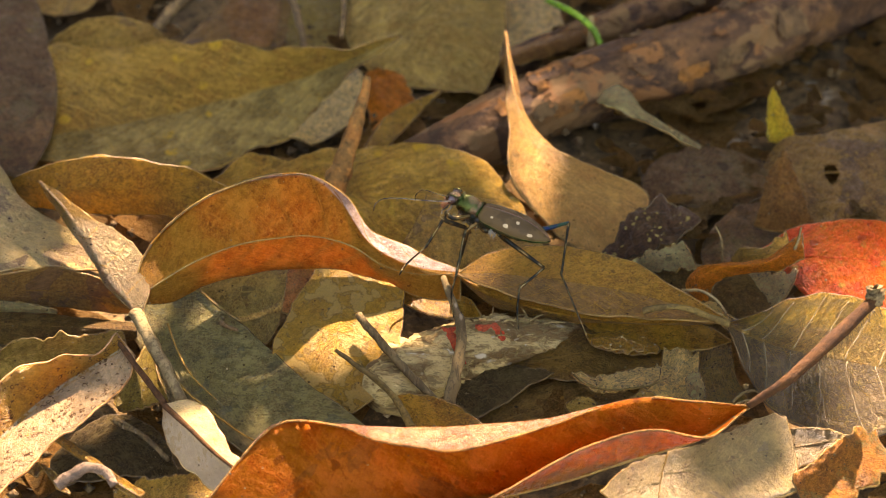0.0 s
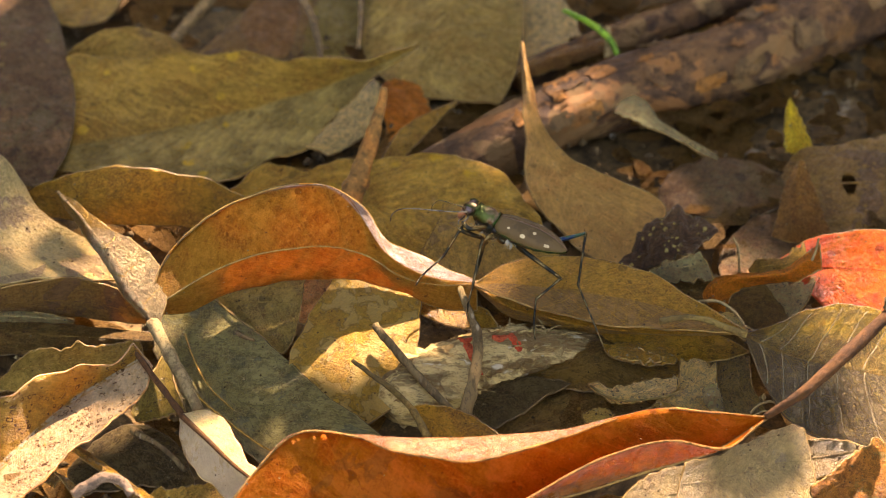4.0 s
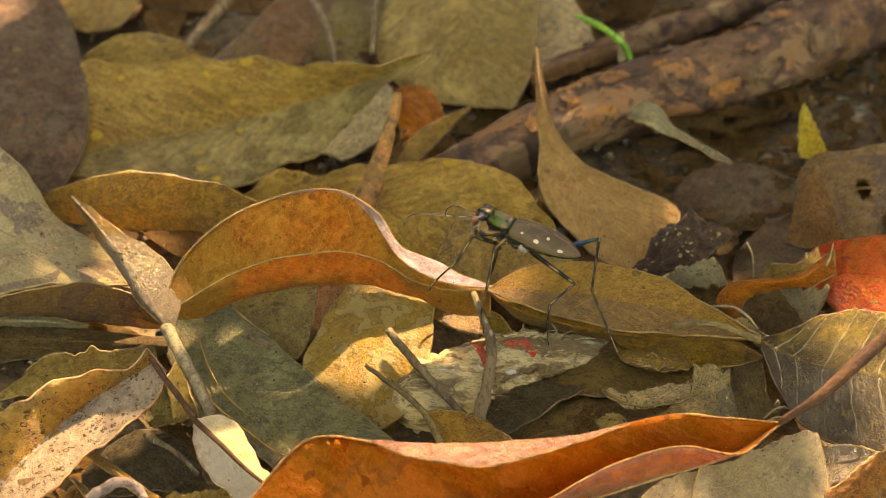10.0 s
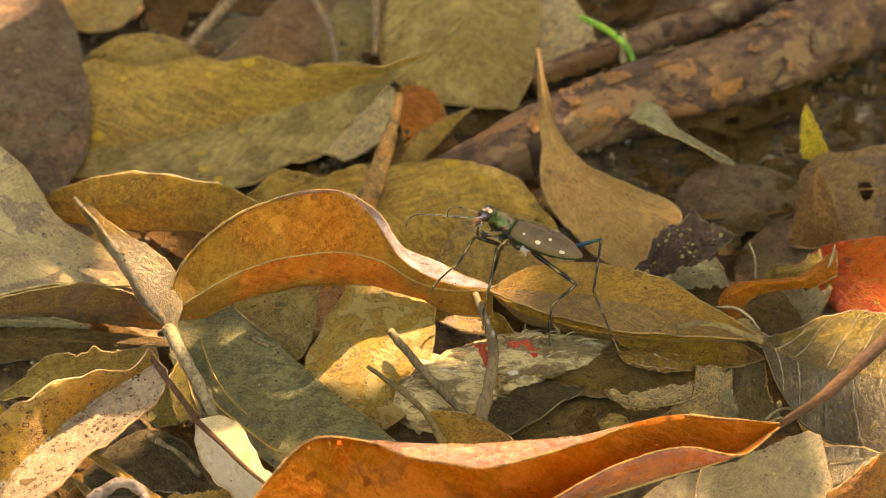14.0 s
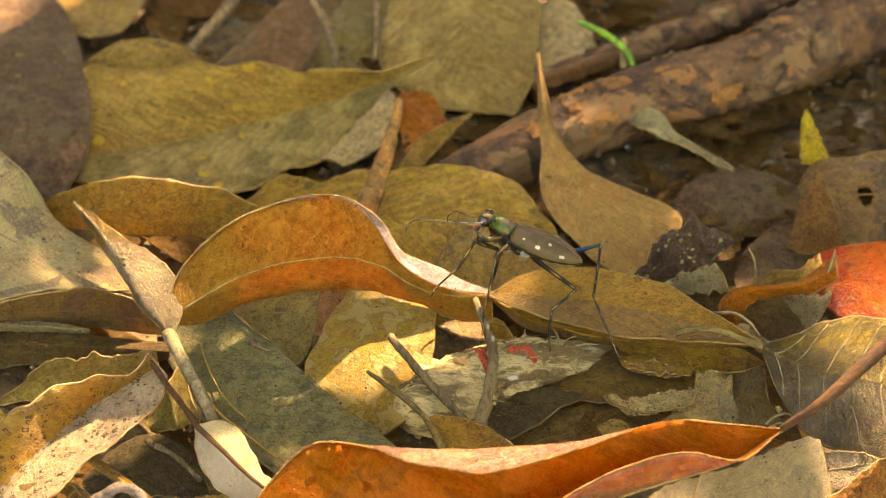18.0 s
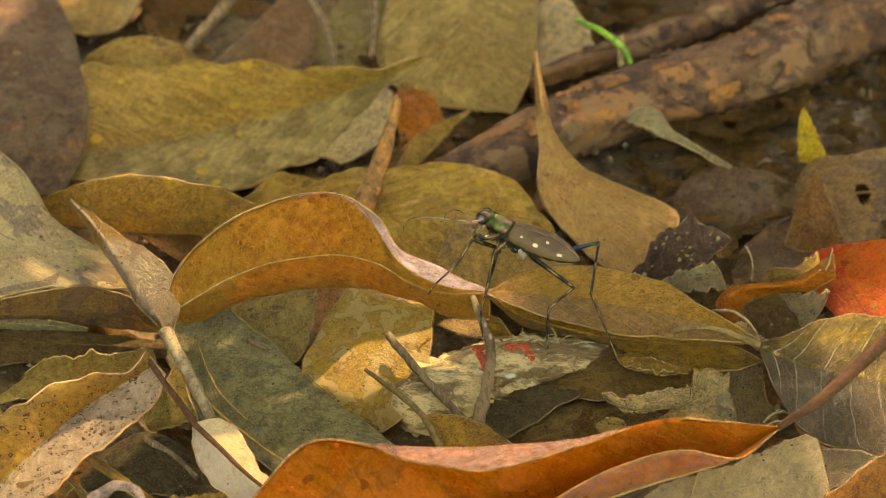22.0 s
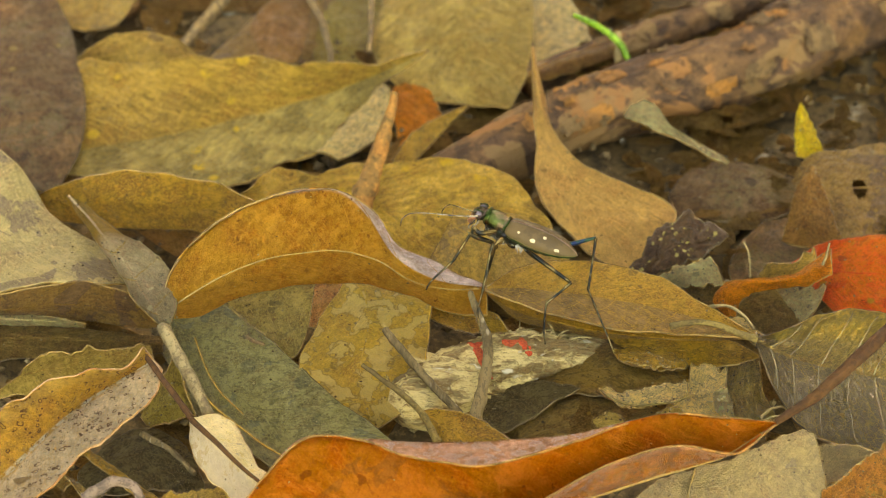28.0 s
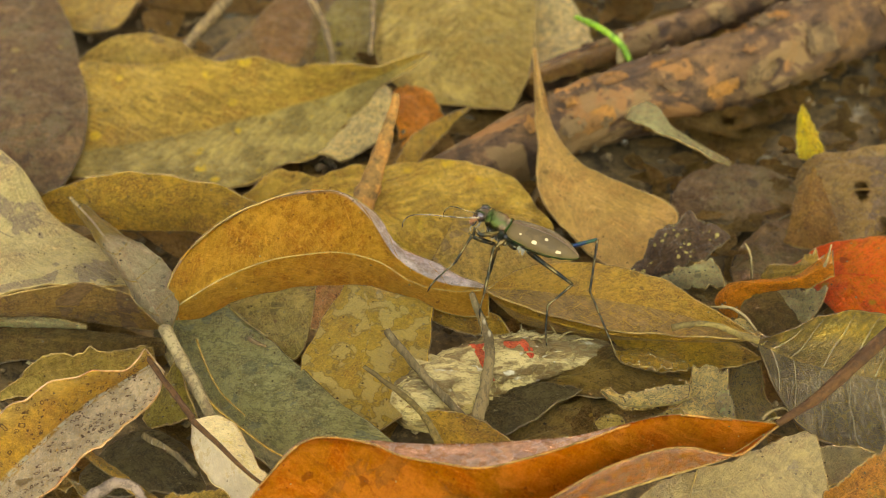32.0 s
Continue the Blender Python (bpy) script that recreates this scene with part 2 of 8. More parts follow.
    links.new(col, p.inputs["Base Color"])
    links.new(b.outputs[0], p.inputs["Normal"])
    links.new(ramp(nodes, links, mid, 0.35, 0.65, max(0.1, rough - 0.12), rough + 0.15), p.inputs["Roughness"])
    t, gam = nodes.new("ShaderNodeBsdfTranslucent"), put(nodes, "Gamma", Gamma=0.55)
    warm = mix(nodes, links, 1.0, col, tint, "MULTIPLY")
    links.new(warm, gam.inputs[0])
    links.new(gam.outputs[0], t.inputs[0])
    links.new(b.outputs[0], t.inputs["Normal"])
    s, out = nodes.new("ShaderNodeMixShader"), nodes.new("ShaderNodeOutputMaterial")
    s.inputs[0].default_value = through_light
    links.new(p.outputs[0], s.inputs[1])
    links.new(t.outputs[0], s.inputs[2])
    links.new(s.outputs[0], out.inputs[0])
    return m


def wood_mat(name, base, second, scale=260.0, rough=0.8, bump=0.8, fleck=None, stretch=None, patches=()):
    """Bark, stalk or soil: two tones, streaks, rough relief. stretch: how much the grain is drawn out along x, y and z."""
    base, second = [(c[0], c[1] * 0.95, c[2] * 0.7) for c in (base, second)]
    m, nodes, links = node_mat(name)
    tc, vec = shifted_coords(nodes, links)
    if stretch:
        mp = nodes.new("ShaderNodeMapping")
        mp.inputs["Scale"].default_value = stretch
        links.new(vec, mp.inputs[0])
        vec = mp.outputs[0]
    a, b2 = grain(nodes, links, vec, scale, 6, 0.65, 0.5), grain(nodes, links, vec, scale * 4.0, 6, 0.75)
    col = mix(nodes, links, ramp(nodes, links, a, 0.44, 0.58), base, second)
    col = mix(nodes, links, ramp(nodes, links, b2, 0.5, 0.4, 0.0, 0.8), col, tuple(c * 0.4 for c in base))
    col = mix(nodes, links, ramp(nodes, links, b2, 0.54, 0.64, 0.0, 0.6), col, tuple(min(1, c * 1.7) for c in second))
    if fleck:
        vor = put(nodes, "TexVoronoi", Scale=fleck[1])
        links.new(vec, vor.inputs["Vector"])
        col = mix(nodes, links, calc(nodes, links, "MULTIPLY", ramp(nodes, links, vor.outputs[0], 0.3, 0.14), ramp(nodes, links, a, 0.48, 0.56)), col, fleck[0])
    for tone, size, level in patches:
        spread = grain(nodes, links, vec, size, 6, 0.62, 0.8)
        col = mix(nodes, links, ramp(nodes, links, spread, level, level + 0.03, 0.0, 0.8), col, tone)
    bp = put(nodes, "Bump", Strength=bump, Distance=0.001)
    links.new(calc(nodes, links, "ADD", a, calc(nodes, links, "MULTIPLY", b2, 0.7)), bp.inputs["Height"])
    p, out = put(nodes, "BsdfPrincipled", Roughness=rough), nodes.new("ShaderNodeOutputMaterial")
    p.inputs["Specular IOR Level"].default_value = 0.2
    links.new(col, p.inputs["Base Color"])
    links.new(bp.outputs[0], p.inputs["Normal"])
    links.new(p.outputs[0], out.inputs[0])
    return m


def shell_mat(name, base, second, metal=0.0, rough=0.35, scale=900.0, bump=0.25, spec=0.15):
    """Beetle shell: fine pitting, two tones, metal sheen."""
    m, nodes, links = node_mat(name)
    tc, vec = shifted_coords(nodes, links)
    a, b2 = grain(nodes, links, vec, scale, 3), grain(nodes, links, vec, 5200.0, 2)
    p, out = put(nodes, "BsdfPrincipled", Metallic=metal, Roughness=rough), nodes.new("ShaderNodeOutputMaterial")
    p.inputs["Specular IOR Level"].default_value = spec
    links.new(mix(nodes, links, ramp(nodes, links, a, 0.46, 0.56), base, second), p.inputs["Base Color"])
    bp = put(nodes, "Bump", Strength=bump, Distance=0.0001)
    links.new(b2, bp.inputs["Height"])
    links.new(bp.outputs[0], p.inputs["Normal"])
    links.new(p.outputs[0], out.inputs[0])
    return m


M = {}
M["yellow"] = leaf_mat("dull_yellow_leaf", (0.35, 0.215, 0.046), (0.26, 0.16, 0.05), (0.58, 0.38, 0.04), patch=90, speck_scale=160, speck_at=0.24, through_light=0.22, gloss=0.2, yellowing=0.55, blotch=((0.6, 0.36, 0.03), 150, 0.64, 0.7), fuzz=0.4)
M["yellow_back"] = leaf_mat("dull_yellow_leaf_pale_half", (0.3, 0.185, 0.042), (0.225, 0.14, 0.04), (0.6, 0.4, 0.05), patch=70, speck_scale=170, speck_at=0.22, through_light=0.2, half=((0.35, 0.235, 0.06), 0.49, 0.53), contrast=1.5, gloss=0.2, yellowing=0.6, blotch=((0.5, 0.3, 0.03), 90, 0.65, 0.6), fuzz=0.4)
M["amber"] = leaf_mat("amber_leaf", (0.33, 0.185, 0.022), (0.27, 0.15, 0.022), (0.5, 0.24, 0.02), patch=150, through_light=0.25, gloss=0.45)
M["tan"] = leaf_mat("tan_leaf", (0.34, 0.215, 0.09), (0.28, 0.165, 0.06), (0.16, 0.09, 0.04), patch=80, veins=0.7, gloss=0.3, blotch=((0.2, 0.11, 0.04), 130, 0.63, 0.7))
M["greytan"] = leaf_mat("grey_tan_leaf", (0.29, 0.205, 0.12), (0.22, 0.145, 0.075), (0.42, 0.3, 0.17), patch=60, speck_scale=150, gloss=0.2, blotch=((0.36, 0.21, 0.05), 90, 0.6, 0.6), fuzz=0.4)
M["tanorange"] = leaf_mat("tan_orange_leaf", (0.41, 0.245, 0.135), (0.35, 0.19, 0.11), (0.06, 0.04, 0.02), patch=60, speck_scale=140, speck_at=0.1, through_light=0.3, veins=0.9, vein_tone=1.35, contrast=0.9, blotch=((0.22, 0.12, 0.05), 80, 0.66, 0.6), gloss=0.25, fuzz=0.45, yellowing=0.5)
M["pale"] = leaf_mat("pale_yellow_leaf", (0.5, 0.36, 0.2), (0.38, 0.25, 0.12), (0.25, 0.15, 0.06), patch=140, yellowing=0.5, contrast=2.0, gloss=1, rough=0.48)
M["white"] = leaf_mat("papery_white_leaf", (0.72, 0.57, 0.43), (0.55, 0.43, 0.3), (0.2, 0.15, 0.12), patch=260, veins=0.9, bump=1.1, rough=0.48, net=0.6, yellowing=0.55, contrast=0.9, gloss=0.5)
M["brightyellow"] = leaf_mat("bright_yellow_leaf", (0.66, 0.43, 0.04), (0.5, 0.27, 0.03), (0.75, 0.6, 0.25), patch=200, through_light=0.35)
M["rust"] = leaf_mat("rust_leaf", (0.22, 0.1, 0.028), (0.14, 0.068, 0.03), (0.33, 0.17, 0.04), patch=140)
M["orange"] = leaf_mat("orange_leaf", (0.5, 0.165, 0.018), (0.38, 0.1, 0.015), (0.16, 0.05, 0.02), patch=200, through_light=0.35, gloss=0.15, contrast=1.3)
M["red"] = leaf_mat("red_leaf", (0.6, 0.065, 0.01), (0.6, 0.17, 0.012), (0.3, 0.25, 0.03), patch=120, speck_scale=330, speck_at=0.24, through_light=0.35, contrast=1.0, gloss=0.2, tint=(1.0, 0.3, 0.1), rough=0.4)
M["brown"] = leaf_mat("brown_leaf", (0.2, 0.11, 0.032), (0.25, 0.13, 0.03), (0.34, 0.2, 0.05), patch=80, blotch=((0.13, 0.06, 0.025), 100, 0.58, 0.7), gloss=0.5)
M["dark_brown"] = leaf_mat("dark_brown_leaf", (0.11, 0.057, 0.024), (0.155, 0.125, 0.08), (0.3, 0.2, 0.09), patch=75, patch_at=(0.46, 0.6), speck_scale=200, rough=0.6, gloss=0.35, blotch=((0.27, 0.12, 0.03), 110, 0.57, 0.85), yellowing=0.5)
M["deep_brown"] = leaf_mat("blackish_brown_leaf", (0.14, 0.085, 0.035), (0.09, 0.062, 0.032), (0.16, 0.1, 0.04), patch=110, rough=0.55, gloss=0.25)
M["brown_yellow"] = leaf_mat("brown_leaf_yellow_patch", (0.14, 0.085, 0.03), (0.4, 0.2, 0.02), (0.3, 0.2, 0.06), patch=70, patch_at=(0.56, 0.66))
M["black_speck"] = leaf_mat("blackish_speckled_leaf", (0.07, 0.034, 0.024), (0.1, 0.055, 0.035), (0.6, 0.52, 0.4), patch=200, speck_scale=800, speck_at=0.3, bump=1.0, through_light=0.1)
M["slate"] = leaf_mat("slate_leaf", (0.075, 0.055, 0.036), (0.05, 0.036, 0.024), (0.14, 0.1, 0.05), patch=120, rough=0.6, gloss=0.2)
M["olive"] = leaf_mat("olive_leaf", (0.19, 0.14, 0.035), (0.24, 0.17, 0.05), (0.5, 0.38, 0.1), patch=110, speck_scale=180)
M["olivegrey"] = leaf_mat("olive_grey_leaf", (0.26, 0.192, 0.102), (0.208, 0.156, 0.084), (0.12, 0.05, 0.035), patch=130, veins=0.7)
M["greygreen"] = leaf_mat("grey_green_leaf", (0.155, 0.145, 0.095), (0.2, 0.18, 0.095), (0.06, 0.06, 0.055), patch=110, speck_scale=260, speck_at=0.36, through_light=0.2, veins=0.6, vein_tone=1.4, net=0.35, contrast=1.6, glow=((0.22, 0.16, 0.055), 0.66, 0.8), scratch=0.3, yellowing=0.52, rough=0.4, gloss=0.3, blotch=((0.09, 0.1, 0.06), 170, 0.6, 0.6))
M["beige_blotch"] = leaf_mat("beige_leaf_brown_blotches", (0.38, 0.3, 0.19), (0.31, 0.25, 0.12), (0.5, 0.41, 0.3), patch=60, veins=0.6, rough=0.48, contrast=0.8, gloss=0.5, yellowing=0.62, blotch=((0.2, 0.115, 0.05), 85, 0.55, 0.85), scratch=0.4)
M["grey_dry"] = leaf_mat("dried_grey_leaf", (0.66, 0.5, 0.42), (0.5, 0.37, 0.27), (0.12, 0.08, 0.05), patch=90, veins=0.8, vein_tone=1.5, bump=1.3, rough=0.55, gloss=0.25, net=0.5, contrast=0.6, tip=((0.62, 0.34, 0.04), 0.45, 0.34), yellowing=0.7)
# near half is paler: the sun's whitening of it is put into the tone
M["ochre_speck"] = leaf_mat("speckled_ochre_leaf", (0.36, 0.19, 0.045), (0.3, 0.175, 0.05), (0.14, 0.09, 0.04), patch=90, speck_scale=420, speck_at=0.16, streak=((0.56, 0.46, 0.28), 0.05), rough=0.42, veins=0.2, spotty=1.0, contrast=0.9, gloss=0.35, through_light=0.32, tint=(1.0, 0.42, 0.1), half=((0.56, 0.39, 0.2), 0.52, 0.56), glow=((0.46, 0.25, 0.04), 0.22, 0.04), scratch=0.2)
M["mottled"] = leaf_mat("mottled_ochre_leaf", (0.34, 0.21, 0.035), (0.34, 0.2, 0.03), (0.2, 0.12, 0.04), patch=90, cells=((0.56, 0.37, 0.1), 430.0), veins=0.2, contrast=0.9, scratch=0.2, gloss=0.5, rough=0.48)
M["pink"] = leaf_mat("pinkish_leaf", (0.32, 0.13, 0.075), (0.38, 0.2, 0.12), (0.2, 0.08, 0.04), patch=150)
M["pinkwhite"] = leaf_mat("pink_white_leaf", (0.45, 0.36, 0.28), (0.34, 0.25, 0.14), (0.3, 0.2, 0.14), patch=150, veins=0.6, bump=0.5, rough=0.34, contrast=0.5, glow=((0.38, 0.26, 0.12), 0.5, 0.6), scratch=0.35, yellowing=0.55, gloss=1)
M["skeleton"] = leaf_mat("pale_veined_leaf", (0.33, 0.235, 0.095), (0.38, 0.28, 0.13), (0.5, 0.4, 0.22), patch=140, veins=1.8, vein_tone=2.0, bump=1.2, yellowing=0.5, net=0.9, mesh_veins=(9.0, 22.0), gloss=0.6)
M["teal_rust"] = leaf_mat("mouldy_rust_leaf", (0.33, 0.13, 0.025), (0.2, 0.2, 0.13), (0.45, 0.2, 0.04), patch=150, patch_at=(0.5, 0.55))
M["greyviolet"] = leaf_mat("grey_brown_net_leaf", (0.38, 0.27, 0.12), (0.22, 0.165, 0.1), (0.4, 0.32, 0.2), patch=120, veins=1.6, vein_tone=2.4, bump=1.3, rough=0.42, gloss=0.22, net=0.5, contrast=1.2, glow=((0.62, 0.38, 0.05), 0.3, 0.16), half=((0.36, 0.25, 0.12), 0.48, 0.53), scratch=0.2, yellowing=0.62, mesh_veins=(34.0, 22.0))
M["L1"] = leaf_mat("red_brown_leaf", (0.27, 0.14, 0.034), (0.22, 0.105, 0.026), (0.38, 0.18, 0.05), patch=90, veins=0.5, vein_tone=1.35, through_light=0.42, rough=0.52, bump=0.8, net=0.3, contrast=1.1, gloss=0.15, tint=(1.0, 0.22, 0.04), scratch=0.28, mesh_veins=(60.0, 26.0), glow=((0.47, 0.35, 0.27), 0.262, 0.235), fuzz=0.5)
M["L1rim"] = leaf_mat("pinkish_grey_leaf_face", (0.43, 0.33, 0.28), (0.36, 0.23, 0.16), (0.34, 0.27, 0.25), patch=160, veins=0.6, through_light=0.3, rough=0.3, net=0.5, tint=(1.0, 0.3, 0.1), gloss=0.5, contrast=1.0, yellowing=0.5)
M["L2"] = leaf_mat("golden_brown_leaf", (0.33, 0.185, 0.045), (0.27, 0.135, 0.03), (0.42, 0.27, 0.08), patch=90, veins=1.0, vein_tone=1.6, through_light=0.2, rough=0.42, net=0.5, contrast=1.3, half=((0.27, 0.135, 0.035), 0.5, 0.53), mesh_veins=(70.0, 24.0), scratch=0.38, gloss=0.28)
M["front"] = leaf_mat("glossy_orange_leaf", (0.25, 0.072, 0.003), (0.2, 0.072, 0.005), (0.14, 0.055, 0.012), patch=55, veins=0.15, through_light=0.52, rough=0.5, bump=0.45, gloss=0.06, net=0.1, contrast=1.1, tint=(1.0, 0.09, 0.01), edge=0.8, scratch=0.15, blotch=((0.15, 0.06, 0.01), 70, 0.61, 0.5), fuzz=0.35)
M["frontrim"] = leaf_mat("pink_leaf_edge", (0.25, 0.09, 0.01), (0.21, 0.075, 0.01), (0.2, 0.12, 0.09), patch=140, veins=0.3, through_light=0.2, rough=0.26, bump=0.8, net=0.3, contrast=1.2, gloss=0.6, tint=(1.0, 0.25, 0.05), edge=0.9, glow=((0.4, 0.18, 0.09), 0.3, 0.2), half=((0.38, 0.16, 0.06), 0.88, 0.97), scratch=0.2, yellowing=0.4)
M["pinktan"] = leaf_mat("pinkish_tan_leaf", (0.29, 0.21, 0.12), (0.23, 0.165, 0.085), (0.12, 0.07, 0.04), patch=110, veins=0.5, gloss=0.7, rough=0.48, contrast=0.9, through_light=0.15, yellowing=0.6, blotch=((0.2, 0.13, 0.07), 120, 0.64, 0.6))
M["bark"] = wood_mat("brown_stem", (0.13, 0.08, 0.04), (0.2, 0.12, 0.055))
M["stalk"] = wood_mat("red_brown_stalk", (0.2, 0.1, 0.03), (0.3, 0.12, 0.03), 180)
M["green"] = wood_mat("fresh_green_stem", (0.09, 0.2, 0.012), (0.13, 0.24, 0.02), 300, rough=0.45, bump=0.2)
M["palewood"] = wood_mat("pale_root", (0.3, 0.205, 0.1), (0.2, 0.13, 0.06))
M["twiggrey"] = wood_mat("grey_twig", (0.17, 0.115, 0.055), (0.09, 0.058, 0.026), 500, stretch=(1, 0.35, 0.35), fleck=((0.3, 0.22, 0.12), 900))
M["twigolive"] = wood_mat("olive_stalk", (0.19, 0.125, 0.04), (0.11, 0.07, 0.025), 300)
M["pinkwood"] = wood_mat("violet_stalk", (0.21, 0.14, 0.11), (0.12, 0.08, 0.065), 300)
M["fibre"] = wood_mat("golden_fibre", (0.26, 0.145, 0.03), (0.2, 0.105, 0.02), 400, bump=0.3)
M["grit"] = wood_mat("pale_grit", (0.4, 0.31, 0.19), (0.26, 0.19, 0.11), 300)
M["vein"] = wood_mat("leaf_vein", (0.25, 0.145, 0.045), (0.2, 0.11, 0.035), 500, bump=0.3, rough=0.6)
M["margin"] = wood_mat("dry_golden_leaf_margin", (0.26, 0.15, 0.045), (0.13, 0.068, 0.02), 160, rough=0.45, bump=0.3)
M["margin_dark"] = wood_mat("dark_leaf_margin", (0.13, 0.08, 0.036), (0.06, 0.036, 0.018), 160, rough=0.5, bump=0.3)
M["margin_pink"] = wood_mat("pale_pink_leaf_margin", (0.38, 0.2, 0.1), (0.25, 0.1, 0.035), 160, rough=0.4, bump=0.3)
M["pale_vein"] = wood_mat("pale_leaf_vein", (0.19, 0.14, 0.075), (0.14, 0.1, 0.055), 500, rough=0.5, bump=0.3)
M["greystalk"] = wood_mat("grey_stalk", (0.3, 0.22, 0.12), (0.16, 0.11, 0.06), 420)
M["redstalk"] = wood_mat("red_brown_leaf_stalk", (0.075, 0.03, 0.008), (0.05, 0.02, 0.006), 300, rough=0.85, bump=0.6)
M["log"] = wood_mat("log_bark", (0.058, 0.028, 0.013), (0.1, 0.048, 0.019), 70, bump=0.9, fleck=((0.2, 0.11, 0.035), 130), patches=(((0.19, 0.075, 0.018), 60, 0.56), ((0.15, 0.078, 0.024), 45, 0.58)))
M["bark_orange"] = wood_mat("orange_bark_flake", (0.25, 0.1, 0.022), (0.17, 0.075, 0.025), 200)
M["bark_grey"] = wood_mat("grey_brown_bark_flake", (0.14, 0.078, 0.034), (0.085, 0.048, 0.022), 200)
M["soil"] = wood_mat("dark_soil", (0.08, 0.05, 0.024), (0.14, 0.086, 0.038), 120, rough=0.9, bump=1.0, fleck=((0.32, 0.27, 0.18), 150))
M["rotwood"] = wood_mat("rotten_pale_wood", (0.5, 0.37, 0.18), (0.15, 0.09, 0.035), 420, fleck=((0.55, 0.46, 0.28), 600), stretch=(0.3, 1, 1), bump=1.0)
M["redstain"] = wood_mat("red_fungus_crust", (0.5, 0.06, 0.02), (0.38, 0.07, 0.025), 700)
M["litter"] = leaf_mat("leaf_litter", (0.1, 0.058, 0.024), (0.15, 0.082, 0.03), (0.26, 0.15, 0.05), patch=60, rough=0.7, gloss=0.12)
# lighter copy of the litter, putting the haze at the back into its colour
M["lighter_litter"] = leaf_mat("lighter_leaf_litter", (0.13, 0.068, 0.024), (0.17, 0.09, 0.03), (0.28, 0.16, 0.05), patch=60, rough=0.7, gloss=0.12)
M["elytra"] = shell_mat("matt_taupe_wing_case", (0.075, 0.045, 0.015), (0.055, 0.033, 0.011), 0.0, 0.55, 500, 0.6, spec=0.13)
M["bronze"] = shell_mat("black_green_copper_head", (0.012, 0.022, 0.008), (0.06, 0.034, 0.022), 1.0, 0.26, 800, 1.0)
M["greenmetal"] = shell_mat("bright_metallic_green_shell", (0.012, 0.035, 0.006), (0.08, 0.06, 0.018), 1.0, 0.24, 700, 1.2)
M["seam"] = shell_mat("coppery_shell_seam", (0.13, 0.07, 0.045), (0.09, 0.05, 0.03), 0.7, 0.3, 700)
M["flank"] = shell_mat("coppery_black_flank", (0.012, 0.014, 0.008), (0.08, 0.045, 0.026), 0.8, 0.32, 900, 1.4)
M["jaw"] = shell_mat("red_brown_jaw", (0.2, 0.07, 0.025), (0.07, 0.025, 0.012), 0.0, 0.3, 500, spec=0.4)
M["lip"] = shell_mat("pale_orange_lip", (0.17, 0.065, 0.025), (0.13, 0.05, 0.02), 0.0, 0.35, 500, spec=0.4)
M["copper"] = shell_mat("coppery_neck_shield", (0.13, 0.085, 0.05), (0.055, 0.07, 0.018), 1.0, 0.21, 620, 1.3)
M["blackgreen"] = shell_mat("black_green_shell", (0.005, 0.008, 0.004), (0.012, 0.01, 0.006), 0.0, 0.22, 700, spec=0.15)
M["legshell"] = shell_mat("black_bronze_leg_shell", (0.01, 0.011, 0.008), (0.15, 0.095, 0.03), 0.85, 0.25, 800, 0.6, spec=0.4)
M["blueleg"] = shell_mat("metallic_blue_leg_shell", (0.006, 0.014, 0.04), (0.015, 0.04, 0.02), 0.8, 0.3, 900)
M["cream"] = shell_mat("cream_spot", (0.4, 0.3, 0.15), (0.34, 0.25, 0.13), 0.0, 0.5)
M["hair"] = shell_mat("pale_hair", (0.36, 0.32, 0.22), (0.28, 0.24, 0.16), 0.0, 0.6)
M["eye"] = shell_mat("brown_eye", (0.05, 0.028, 0.024), (0.035, 0.02, 0.016), 0.0, 0.14, spec=0.5)


# ---- mesh tools ----
def obj(name, verts, faces, mats, parent=None, label="", uv=None, face_mats=None, origin=(0, 0, 0)):
    me = bpy.data.meshes.new(name)
    o = Vector(origin)
    me.from_pydata([tuple(Vector(v) - o) for v in verts], [], faces)
    for m in (mats if isinstance(mats, (list, tuple)) else [mats]):
        me.materials.append(m)
    if face_mats is not None:
        me.polygons.foreach_set("material_index", face_mats)
    me.polygons.foreach_set("use_smooth", [True] * len(faces))
    if uv is not None:
        layer = me.uv_layers.new(name="UVMap")
        idx = np.empty(len(me.loops), dtype=np.int32)
        me.loops.foreach_get("vertex_index", idx)
        layer.data.foreach_set("uv", np.asarray(uv, dtype=np.float32)[idx].ravel())
    me.update()
    ob = new(name, me)
    if parent:
        ob.parent = parent
    if label:
        tagged(ob, label)
    return ob


def spline(p, ts):
    p = np.asarray(p, dtype=float)
    e = np.concatenate([[2 * p[0] - p[1]], p, [2 * p[-1] - p[-2]]])
    x = np.clip(ts, 0, 1) * (len(p) - 1)
    i = np.minimum(x.astype(int), len(p) - 2)
    f = (x - i).reshape(-1, *([1] * (p.ndim - 1)))
    a, b, c, d = e[i], e[i + 1], e[i + 2], e[i + 3]
    return 0.5 * (2 * b + (c - a) * f + (2 * a - 5 * b + 4 * c - d) * f * f + (3 * b - a - 3 * c + d) * f ** 3)


